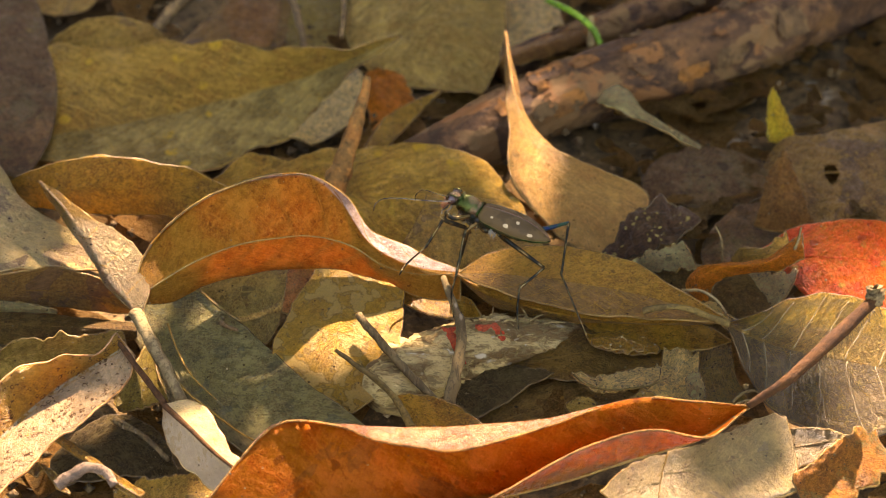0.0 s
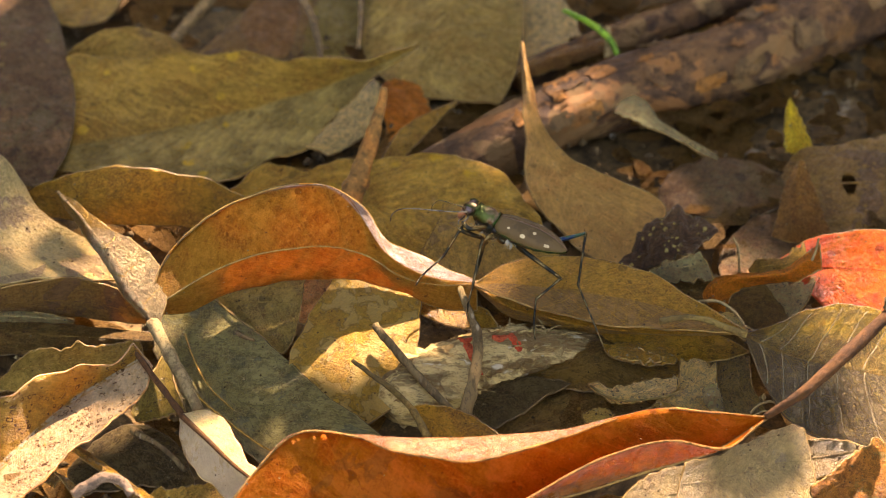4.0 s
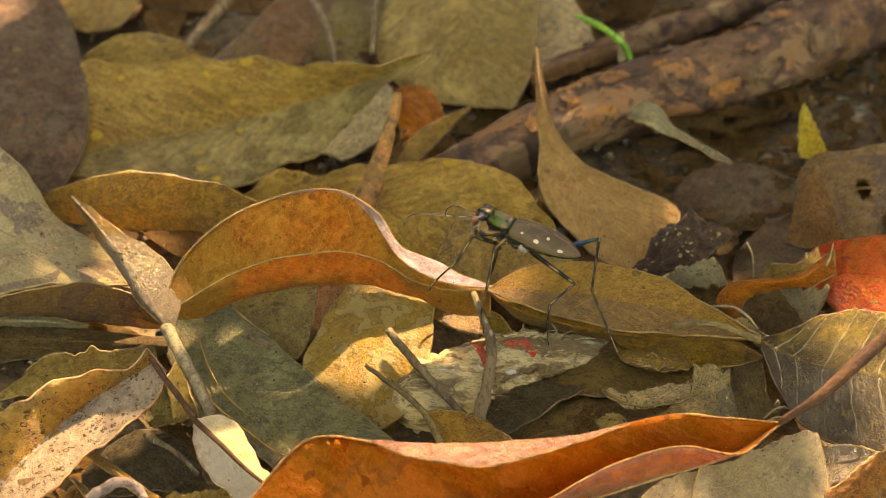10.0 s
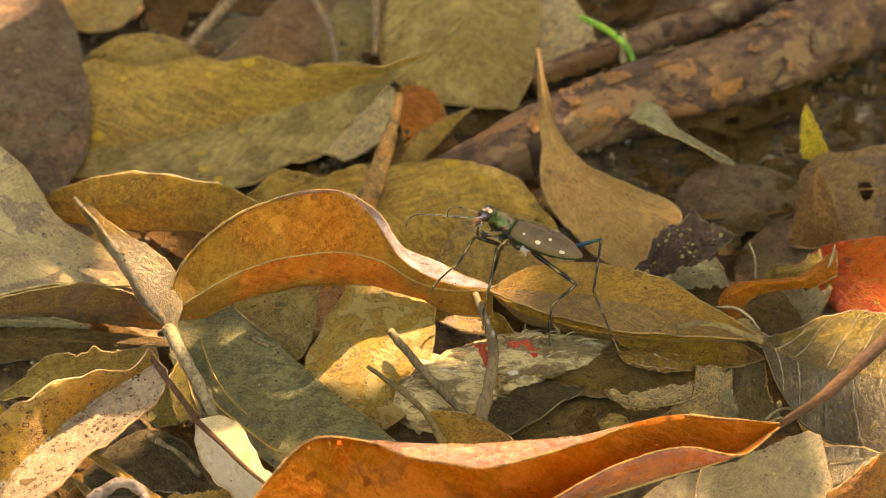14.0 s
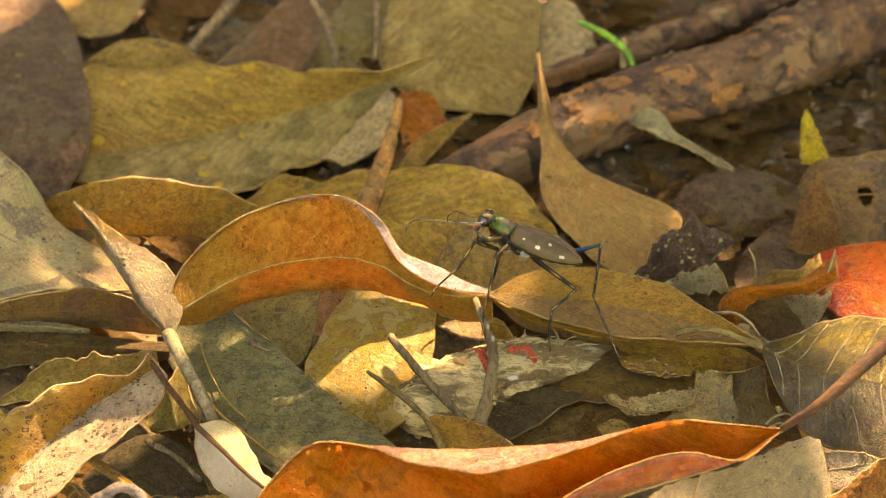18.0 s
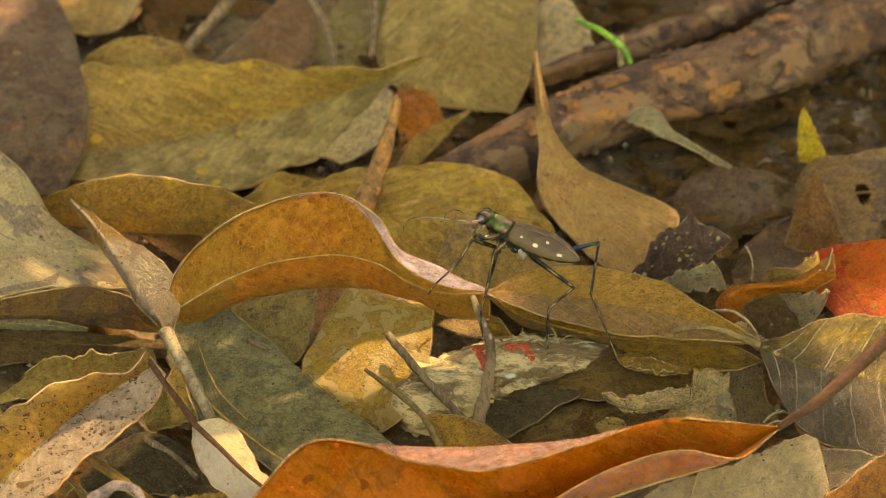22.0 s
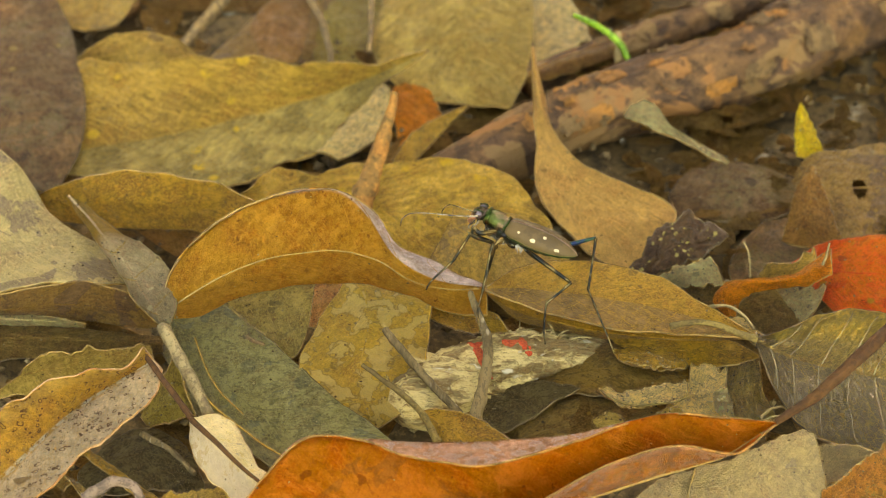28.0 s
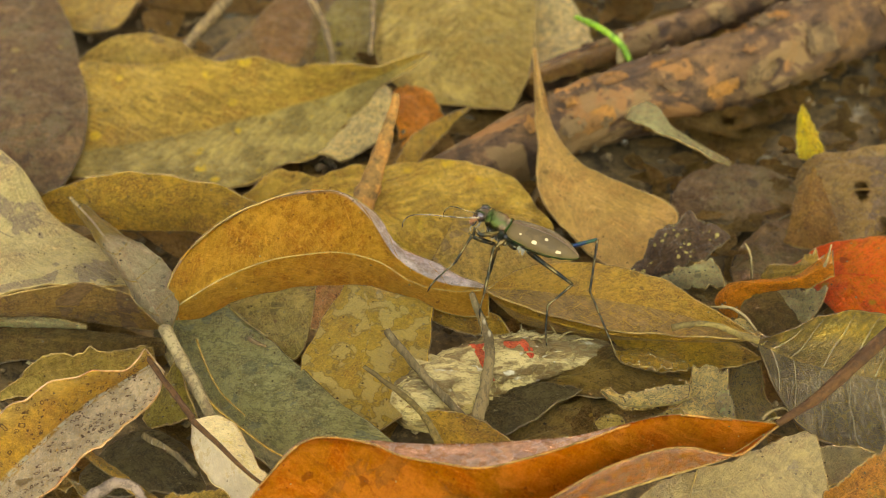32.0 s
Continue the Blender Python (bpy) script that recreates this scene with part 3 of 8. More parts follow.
def tube_mesh(path, radii, sides=8, rough=0.0, seed=0.0):
    """A closed round tube along a path; returns vertices, faces."""
    path, n = np.asarray(path, dtype=float), len(path)
    tan = np.gradient(path, axis=0)
    tan /= np.linalg.norm(tan, axis=1)[:, None] + 1e-12
    ref = np.array([0.31, 0.53, 0.79])
    verts, faces = [], []
    for k in range(n):
        s = np.cross(tan[k], ref)
        s /= np.linalg.norm(s)
        u = np.cross(s, tan[k])
        for j in range(sides):
            a = 2 * math.pi * j / sides
            r = radii[k] * (1 + (0.07 * math.sin(5 * a + k * 0.12) + rough * noise.noise((k * 0.45 + seed, math.cos(a) * 0.9, math.sin(a) * 0.9)) if rough else 0))
            verts.append(path[k] + r * (math.cos(a) * s + math.sin(a) * u))
    for k in range(n - 1):
        for j in range(sides):
            a, b = k * sides + j, k * sides + (j + 1) % sides
            faces.append((a, b, b + sides, a + sides))
    faces.append(tuple(range(sides))[::-1])
    faces.append(tuple(range((n - 1) * sides, n * sides)))
    return verts, faces


MM = 0.001
COUNT = [0]
DUST, DUST_RNG = [], random.Random(77)
MARGIN_R = 0.14
DARK_LEAVES = ("dark_brown", "deep_brown", "slate", "black_speck", "brown_yellow", "greygreen", "greyviolet")


def leaf(name, label, mat, rib, sides, near, stalk=None, stalk_r=(0.7, 0.5), ripple=0.25, jag=0.14, wave=0.06, hole=None, pale_rib=False, redrib=False, rib_r=0.21, crease=False, ribs=0, vdir=1, vein_r=0.16, hairy=False):
    """A fallen leaf. rib: the midrib, in mm; sides and near: reach of the blade's rails from it, on its two sides, outermost first and last."""
    COUNT[0] += 1
    seed = COUNT[0] * 7.31
    rib = np.array(rib)
    rails = [rib + np.array(s) for s in sides] + [rib] + [rib + np.array(s) for s in near]
    mid = len(sides)
    nu, nv = (130, 60) if hole else (96, 9 * (len(rails) - 1) + 1)
    us, vs = np.linspace(0, 1, nu), np.linspace(0, 1, nv)
    along = np.stack([spline(r, us) for r in rails])               # rails, nu, 3
    if len(rails) > 3 or crease:                                             # a folded leaf keeps its crease
        x = vs * (len(rails) - 1)
        k = np.minimum(x.astype(int), len(rails) - 2)
        grid = along[k] + (along[k + 1] - along[k]) * (x - k)[:, None, None]
    else:
        grid = spline(along, vs)                                   # nv, nu, 3
    # shape the ragged edge and the blade's own waviness
    du, dv = np.gradient(grid, axis=1), np.gradient(grid, axis=0)
    nrm = np.cross(du, dv)
    nrm /= np.linalg.norm(nrm, axis=2)[..., None] + 1e-9
    out = dv / (np.linalg.norm(dv, axis=2)[..., None] + 1e-9)
    size = np.linalg.norm(along[0] - along[-1], axis=1)
    bumps, edge = np.zeros((nv, nu)), np.zeros((nv, nu))
    for j in range(nv):
        v = vs[j]
        rim = max(0.0, abs(v - 0.5) * 2 - 0.8) / 0.2
        for i in range(nu):
            p = grid[j, i] / 7.0
            taper = min(1.0, size[i] / 5.0)
            bumps[j, i] = ripple * taper * (noise.noise((p[0] + seed, p[1], p[2])) * 1.3 + 0.55 * noise.noise((p[0] * 3.1, p[1] * 3.1 + seed, p[2])) + 0.4 * noise.noise((p[0] * 8.0, p[1] * 8.0 + seed, p[2] * 8.0)))
            if wave:
                bumps[j, i] += wave * rim * math.sin(us[i] * 40 + seed)
            if rim > 0:
                edge[j, i] = rim * jag * taper * (noise.noise((us[i] * 8 + seed, v * 2, 0)) * 3.0 + noise.noise((us[i] * 21 + seed, v * 2, 3)) * 0.9 + noise.noise((us[i] * 45 + seed, v * 2, 6)) * 0.3) * (1 if v > 0.5 else -1)
    grid = grid + nrm * bumps[..., None] + out * edge[..., None]
    uv = np.stack(np.meshgrid(us, np.interp(vs, [0, mid / (len(rails) - 1), 1], [0, 0.5, 1])), axis=-1).reshape(-1, 2)
    base = rib[0] * MM
    ob = new(name)
    ob.location = base
    tagged(ob, label, "leaf", group="fallen leaves")
    thick = 0.13
    n = nv * nu
    verts = np.concatenate([(grid + nrm * thick).reshape(-1, 3), (grid - nrm * thick).reshape(-1, 3)]) * MM
    faces, fm = [], []
    for j in range(nv - 1):
        for i in range(nu - 1):
            if hole and abs(us[i] - hole[0]) ** 2 + (0.45 * (vs[j] - hole[1])) ** 2 < hole[2] ** 2 * (1 + 0.6 * noise.noise((i * 0.7, j * 0.7, seed))):
                continue
            a = j * nu + i
            q = (a, a + 1, a + nu + 1, a + nu)
            faces.append(q), fm.append(0)
            faces.append(tuple(k + n for k in reversed(q))), fm.append(1)
    ring = [i for i in range(nu)] + [j * nu + nu - 1 for j in range(1, nv)] + [(nv - 1) * nu + i for i in range(nu - 2, -1, -1)] + [j * nu for j in range(nv - 2, 0, -1)]
    for a, b in zip(ring, ring[1:] + ring[:1]):
        faces.append((b, a, a + n, b + n)), fm.append(1)
    obj("blade", verts, faces, [M[mat[0]], M[mat[1]]], ob, uv=np.concatenate([uv, uv]), face_mats=fm, origin=base)
    for q in range(int(30 + 0.13 * np.mean(size) * np.linalg.norm(rib[0] - rib[-1]))):
        j, i = DUST_RNG.randrange(1, nv - 1), DUST_RNG.randrange(2, nu - 2)
        up = nrm[j, i] if nrm[j, i][2] > 0 else -nrm[j, i]
        DUST.append(((grid[j, i] + up * thick) * MM, DUST_RNG.choice([0.05, 0.06, 0.07, 0.08, 0.08, 0.1, 0.12, 0.17])))
    # thickened margin round the blade
    rim_line = np.concatenate([grid[0], grid[1:, -1], grid[-1, ::-1][1:], grid[::-1, 0][1:]])
    keep = np.concatenate([[True], np.linalg.norm(np.diff(rim_line, axis=0), axis=1) > 0.02])
    rim_line = rim_line[keep]
    wide = np.array([MARGIN_R * (1.0 + 0.35 * noise.noise((k * 0.11, seed, 2.0))) for k in range(len(rim_line))])
    vm, fmg = tube_mesh(rim_line * MM, wide * MM, 5)
    obj("margin", vm, fmg, M["stalk"] if mat[0] == "front" else M["margin_dark"] if mat[0] in DARK_LEAVES else M["margin_pink"] if mat[0] in ("pinkwhite", "ochre_speck") else M["margin"], ob, origin=base)
    # midrib, laid into the blade
    jm = int(round(mid / (len(rails) - 1) * (nv - 1)))
    line = grid[jm][1:-2]
    r = np.linspace(rib_r, max(rib_r * 0.35, 0.15), len(line)) if not redrib else np.linspace(0.36, 0.16, len(line))
    v2, f2 = tube_mesh(line * MM, r * MM, 6)
    rib_mat = M["redstalk"] if redrib else M["pale"] if pale_rib else M["vein"] if mat[0] != mat[1] else M[mat[1]]
    obj("midrib", v2, f2, rib_mat, ob, "dark red midrib" if redrib else "", uv=np.full((len(v2), 2), 0.42), origin=base)
    if ribs:
        vv, vf = [], []
        for k in range(ribs):
            for edge_j in (0, nv - 1):
                u0 = (k + 0.5 + 0.3 * noise.noise((k * 1.7, seed, edge_j))) / ribs
                pts = []
                for q in np.linspace(0, 0.93, 14):
                    u = u0 + vdir * (0.16 * q ** 1.3) * (1 - 0.4 * u0) + 0.01 * noise.noise((q * 4, seed + k, edge_j))
                    jf, i = jm + (edge_j - jm) * q, u * (nu - 1)
                    if not 1 < i < nu - 3:
                        break
                    i0, j0 = int(i), min(int(jf), nv - 2)
                    fi, fj = i - i0, jf - j0
                    pts.append(grid[j0, i0] * (1 - fi) * (1 - fj) + grid[j0, i0 + 1] * fi * (1 - fj) + grid[j0 + 1, i0] * (1 - fi) * fj + grid[j0 + 1, i0 + 1] * fi * fj)
                if len(pts) > 4 and np.linalg.norm(pts[0] - pts[-1]) > 1.2:
                    a, f0 = tube_mesh(np.array(pts) * MM, np.linspace(max(vein_r, 0.155), thick + 0.02, len(pts)) * MM, 6)
                    b = len(vv)
                    vv += a
                    vf += [tuple(i + b for i in ff) for ff in f0]
        if vf:
            obj("vein_net", vv, vf, M["pale_vein"] if mat[0] == "greyviolet" else M[mat[1]], ob, "net of raised side veins", uv=np.full((len(vv), 2), 0.36), origin=base)
    if stalk:
        ts = np.linspace(0, 1, 22)
        v3, f3 = tube_mesh(spline(stalk, ts) * MM, np.interp(ts, np.linspace(0, 1, len(stalk_r)), stalk_r) * MM, 10, 0.25, seed)
        obj("stalk", v3, f3, M["greystalk"] if mat[0] == "grey_dry" else M["twigolive"] if mat[0] == "greyviolet" else M["redstalk"], ob, origin=base)
        if hairy:
            hv, hf = [], []
            for k in range(90):
                q = spline(stalk, np.array([DUST_RNG.uniform(0.3, 1.0)]))[0]
                d = Vector((DUST_RNG.gauss(0.35, 0.25), DUST_RNG.gauss(-0.3, 0.3), DUST_RNG.gauss(-0.9, 0.25))).normalized() * DUST_RNG.uniform(1.2, 2.6)
                e = Vector(q) + d
                a, f0 = tube_mesh(np.array([q, (Vector(q) + e) / 2 + Vector((0.1, 0, 0.1)), e]) * MM, [0.05 * MM, 0.04 * MM, 0.012 * MM], 3)
                n0 = len(hv)
                hv += a
                hf += [tuple(i + n0 for i in ff) for ff in f0]
            obj("hairs", hv, hf, M["greystalk"], ob, "fine hairs under the stalk", origin=base)
    return ob


def twig(name, label, mat, path, r0, r1, knots=0.35):
    COUNT[0] += 1
    ts = np.linspace(0, 1, 30)
    p = spline(path, ts)
    p += np.array([[0.25 * noise.noise((t * 5, COUNT[0], k * 9.1)) for k in range(3)] for t in ts]) * min(r0, r1)
    v, f = tube_mesh(p * MM, np.interp(ts, [0, 1], [r0, r1]) * MM, 10, knots, COUNT[0] * 3.3)
    ob = obj(name, v, f, M[mat], origin=p[-1] * MM)
    ob.location = p[-1] * MM
    return tagged(ob, label, "twig" if name == "twig" else "stalk", group="twigs in the litter" if name == "twig" else "")


# ---- ground ----
def ground():
    rings = np.concatenate([np.linspace(0.004, 0.3, 75), np.geomspace(0.33, 60, 36)])
    nseg = 120
    verts, faces = [(0, 0, -0.001)], []
    for r in rings:
        for k in range(nseg):
            a = 2 * math.pi * k / nseg
            x, y = r * math.cos(a), r * math.sin(a) + 0.03
            z = -0.0015 + 0.003 * noise.noise((x * 45, y * 45, 0)) + 0.0016 * noise.noise((x * 160, y * 160, 5)) if r < 0.6 else -0.002 + 0.004 * noise.noise((x * 3, y * 3, 1))
            verts.append((x, y, z))
    for k in range(nseg):
        faces.append((0, 1 + k, 1 + (k + 1) % nseg))
    for i in range(len(rings) - 1):
        for k in range(nseg):
            a, b = 1 + i * nseg + k, 1 + i * nseg + (k + 1) % nseg
            faces.append((a, a + nseg, b + nseg, b))
    tagged(obj("ground", verts, faces, M["soil"]), "dark damp forest soil under leaf litter", "ground", kind="structure")


def litter():
    """The nameless mass of old leaf pieces under and around the leaves that can be told apart."""
    rng = random.Random(5)
    verts, faces, uv, kinds = [], [], [], []
    for k in range(5060):
        rng_kind = noise.noise((k * 7.7, 1.3, 0)) * 0.5 + 0.5
        if k < 420:
            x, y, z0 = rng.uniform(-0.11, 0.11), rng.uniform(-0.09, 0.17), rng.uniform(0.0003, 0.0012)
            ln, wd = rng.uniform(0.008, 0.026), rng.uniform(0.004, 0.01)
        elif k >= 4600:
            x, y, z0 = rng.uniform(0.022, 0.1), rng.uniform(-0.005, 0.085), rng.uniform(0.0012, 0.0035)
            ln, wd = rng.uniform(0.002, 0.008), rng.uniform(0.001, 0.004)
        else:
            r, a = 0.14 + (1.2 * rng.random() ** 1.6 if k < 1500 else 1.0 + 6.0 * rng.random() ** 0.8), rng.uniform(0, 2 * math.pi)
            x, y, z0 = r * math.cos(a), r * math.sin(a) + 0.03, rng.uniform(0.0005, 0.006)
            if abs(x) < 0.05 and -0.24 < y < -0.12:
                continue
            ln, wd = rng.uniform(0.03, 0.09), rng.uniform(0.015, 0.035)
        yaw, tx, ty, curl = rng.uniform(0, 6.3), rng.gauss(0, 0.07), rng.gauss(0, 0.07), rng.uniform(-0.1, 0.25)
        turn = Euler((tx, ty, yaw)).to_matrix()
        b = len(verts)
        for i in range(7):
            u = i / 6
            half = wd / 2 * (math.sin(math.pi * (u * 0.94 + 0.03)) ** 0.8) * (1 + 0.25 * noise.noise((k, u * 5, 0)))
            for v in (-1, -0.5, 0, 0.5, 1):
                p = Vector(((u - 0.5) * ln, half * v, curl * half * v * v - curl * 0.3 * ln * (u - 0.5) ** 2 + 0.0005 * noise.noise((u * 4 + k, v * 2, 1))))
                p = turn @ p
                verts.append((p.x + x, p.y + y, max(p.z + z0, -0.0008)))
                uv.append((u, v * 0.5 + 0.5))
        for i in range(6):
            for j in range(4):
                a = b + i * 5 + j
                faces.append((a, a + 5, a + 6, a + 1))
                # rear pieces get the haze-lightened tone; elsewhere the two tones mix at random
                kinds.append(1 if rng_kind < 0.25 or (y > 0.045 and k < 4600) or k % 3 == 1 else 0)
    tagged(obj("leaf_litter", verts, faces, [M["litter"], M["lighter_litter"]], uv=uv, face_mats=kinds), "dark decaying leaf pieces covering the forest floor", "litter", kind="stuff")


def crumbs():
    """Grains of soil, frass and grit."""
    rng = random.Random(9)
    verts, faces = [], []
    for k in range(3860):
        x, y = rng.uniform(-0.1, 0.12), rng.uniform(-0.07, 0.16)
        r = rng.uniform(0.0002, 0.0009) if k < 3000 else rng.uniform(0.0006, 0.0012) if k < 3600 else rng.uniform(0.0003, 0.0008)
        c, b = Vector((x, y, rng.uniform(0.0002, 0.0015))), len(verts)
        for d in ((1, 0, 0), (-1, 0, 0), (0, 1, 0), (0, -1, 0), (0, 0, 1), (0, 0, -1)):
            verts.append(c + Vector(d) * r * rng.uniform(0.6, 1.3))
        for f in ((0, 2, 4), (2, 1, 4), (1, 3, 4), (3, 0, 4), (2, 0, 5), (1, 2, 5), (3, 1, 5), (0, 3, 5)):
            faces.append(tuple(b + i for i in f))
    cut = len(faces) - 8 * 260
    tagged(obj("soil_crumbs", verts, faces[:cut], M["soil"]), "dark soil crumbs between the leaves", "soil", kind="stuff")
    tagged(obj("grit", verts, faces[cut:], M["grit"]), "pale grit grains on the soil", "grit", kind="stuff")


ground()
litter()
crumbs()

# ---- the log ----
def log(label, path, r0, r1, flakes):
    """A rotting log: fibrous wood, plates of bark left on it, loose bark flakes as parts."""
    ts, ring = np.linspace(0, 1, 150), 72
    p = spline(path, ts)
    tan = np.gradient(p, axis=0)
    tan /= np.linalg.norm(tan, axis=1)[:, None]
    rad = np.interp(ts, [0, 1], [r0, r1])
    skin = np.zeros((len(ts), ring, 3))
    for k in range(len(ts)):
        s = np.cross(tan[k], [0, 0, 1.0])
        s /= np.linalg.norm(s)
        u = np.cross(s, tan[k])
        for j in range(ring):
            a = 2 * math.pi * j / ring
            c, d = math.cos(a), math.sin(a)
            fibre = 0.05 * noise.noise((k * 0.02, c * 6, d * 6)) + 0.03 * noise.noise((k * 0.05, c * 15, d * 15)) + 0.1 * noise.noise((k * 0.05, c * 1.5, d * 1.5))
            plate = noise.noise((k * 0.07 + 7, c * 2.6, d * 2.6)) + 0.4 * noise.noise((k * 0.25, c * 7, d * 7))
            r = rad[k] * (1 + fibre + (0.075 if plate > 0.08 else 0.0) + 0.02 * noise.noise((k * 0.6, c * 20, d * 20)))
            skin[k, j] = p[k] + r * (c * s + d * u)
    n, faces = len(ts), []
    for k in range(n - 1):
        for j in range(ring):
            a, b = k * ring + j, k * ring + (j + 1) % ring
            faces.append((a, b, b + ring, a + ring))
    faces += [tuple(range(ring))[::-1], tuple(range((n - 1) * ring, n * ring))]
    o = p[0] * MM
    ob = obj("log", skin.reshape(-1, 3) * MM, faces, M["log"], origin=o)
    ob.location = o
    rng = random.Random(41)
    for q in range(flakes):
        k0, j0 = rng.randrange(6, n - 14), rng.randrange(2, ring // 2 + 6)
        lk, lj, lift = rng.randrange(3, 9), rng.randrange(3, 8), rng.uniform(0.15, 0.8)
        verts, fs = [], []
        for i in range(lk + 1):
            for j in range(lj + 1):
                away = abs(i / lk - 0.5) + abs(j / lj - 0.5)
                v = skin[min(k0 + i, n - 1), (j0 + j) % ring]
                out = v - p[min(k0 + i, n - 1)]
                out = out / np.linalg.norm(out)
                jit = np.array([rng.gauss(0, 0.12) for _ in range(3)]) if away > 0.6 else 0.0
                verts.append(v + out * (0.25 + lift * away ** 2 * (1 if q % 3 else 0.2)) + jit)
        for i in range(lk):
            for j in range(lj):
                if (i in (0, lk - 1)) and (j in (0, lj - 1)) and rng.random() < 0.6:
                    continue
                a = i * (lj + 1) + j
                fs.append((a, a + 1, a + lj + 2, a + lj + 1))
        m = len(verts)
        both = verts + [v - np.array([0, 0, 0.22]) for v in verts]
        fs2 = fs + [tuple(i + m for i in reversed(f)) for f in fs]
        obj("bark_flake", np.array(both) * MM, fs2, M["bark_orange"] if q % 3 == 0 else M["log"] if q % 3 == 1 else M["bark_grey"], ob, origin=o)
    return tagged(ob, label, "log")


log('fallen brown log with flaking orange bark, half sunk in soil', [(-0.3, 13.8, 1.0), (22.8, 29.1, 3.9), (47.9, 41.3, 4.5), (70.0, 58.4, 5.0), (91.4, 76.3, 5.0)], 4.3, 8.0, 64)
log('old dark root lying behind the log', [(13.3, 41.8, 1.0), (26.9, 49.4, 2.0), (40.5, 56.7, 2.8), (53.5, 65.0, 3.1), (66.3, 73.8, 3.0)], 2.4, 3.6, 26)
# ---- leaves ----
leaf('fallen_leaf', 'dark brown decaying leaf with grey blotches lying on litter', ('dark_brown', 'dark_brown'), rib=[(-75.1, 80.5, 5.0), (-72.7, 65.7, 5.1), (-70.1, 51.0, 5.0), (-66.6, 36.4, 4.4), (-62.3, 22.1, 3.7), (-56.1, 8.5, 3.0)], 
     sides=[[(0.0, 0.0, 0.0), (-6.6, -1.2, 0.0), (-9.9, -3.0, -0.4), (-10.2, -4.6, -0.6), (-7.8, -5.4, -0.7), (0.0, 0.0, 0.0)]], 
     near=[[(0.0, 0.0, 0.0), (4.5, 1.0, -0.1), (8.3, 1.8, 0.0), (9.1, 1.5, 0.6), (8.0, 0.8, 0.7), (0.0, 0.0, 0.0)]], ripple=0.4)
leaf('fallen_leaf', 'large dull yellow leaf with wavy edge and brown specks', ('yellow_back', 'yellow_back'), rib=[(-2.4, 38.6, 9.0), (-10.2, 35.4, 6.9), (-18.3, 32.8, 4.9), (-26.6, 30.0, 3.9), (-34.8, 26.9, 3.3), (-43.1, 23.8, 2.9), (-51.5, 21.6, 2.6), (-60.3, 21.2, 2.0)], 
     sides=[[(0.0, 0.2, 0.0), (-1.2, 0.1, 2.1), (-2.7, 2.7, 3.5), (-3.5, 8.0, 4.7), (-4.8, 11.7, 4.8), (-5.8, 14.1, 4.2), (-6.2, 19.6, 2.8), (-2.2, 12.6, 1.0)]], 
     near=[[(0.0, -0.5, 0.0), (-0.1, -2.6, -1.2), (2.3, -8.0, -1.5), (4.3, -13.0, -0.9), (4.5, -15.8, -0.2), (2.8, -13.1, -0.2), (1.4, -8.7, -0.5), (0.8, -4.4, 0.0)]], crease=True, ribs=8, vdir=-1, vein_r=0.15, jag=0.6, ripple=0.3, wave=0.25)
leaf('fallen_leaf', 'tan leaf half hidden behind a yellow leaf', ('tan', 'tan'), rib=[(-60.1, 45.2, 3.0), (-56.1, 44.4, 4.2), (-52.1, 43.8, 5.2), (-47.9, 43.5, 5.5), (-43.7, 43.3, 5.1), (-39.5, 43.4, 4.5)], 
     sides=[[(0.4, -1.3, 1.0), (-0.1, 2.0, 1.5), (0.1, 4.0, 1.6), (0.5, 4.5, 1.4), (0.6, 3.5, 1.1), (0.0, 0.6, 0.5)]], 
     near=[[(-0.2, 0.6, -1.0), (-0.3, -1.3, -1.7), (-0.3, -3.0, -2.1), (0.0, -4.0, -2.0), (-0.1, -1.7, -2.1), (0.0, -0.4, -0.5)]])
leaf('fallen_leaf', 'pale tan leaf among dark litter', ('tan', 'tan'), rib=[(-71.7, 76.0, 2.0), (-68.1, 70.1, 2.2), (-64.2, 64.4, 2.5), (-58.2, 62.3, 3.3), (-54.4, 67.9, 4.1), (-52.1, 74.4, 4.0)], 
     sides=[[(0.1, -0.4, 0.0), (0.8, -3.3, -0.3), (1.3, -6.3, -0.6), (2.3, -6.9, 0.1), (2.0, -3.6, 0.0), (0.1, -0.4, 0.0)]], 
     near=[[(-0.1, 0.6, 0.0), (0.2, 5.6, -0.3), (0.3, 11.4, 0.2), (-1.8, 13.7, 0.2), (-1.7, 8.0, 0.0), (-0.1, 0.4, 0.0)]])
leaf('fallen_leaf', 'brown leaf with an orange patch in the litter', ('brown', 'brown'), rib=[(-40.9, 44.9, 1.0), (-35.1, 48.5, 1.7), (-30.0, 53.1, 2.1), (-26.3, 58.9, 2.0), (-23.4, 65.2, 2.0), (-20.7, 71.6, 2.0)], 
     sides=[[(0.0, 0.3, 0.0), (-2.4, 2.6, -0.1), (-4.1, 3.9, 0.0), (-4.9, 4.3, 0.0), (-3.7, 3.5, 0.0), (-1.6, 2.0, 0.0)]], 
     near=[[(0.0, -0.3, 0.0), (2.2, -2.7, -0.7), (5.1, -7.2, -1.1), (5.3, -6.5, -0.9), (3.4, -4.8, -0.7), (1.6, -3.1, -0.5)]])
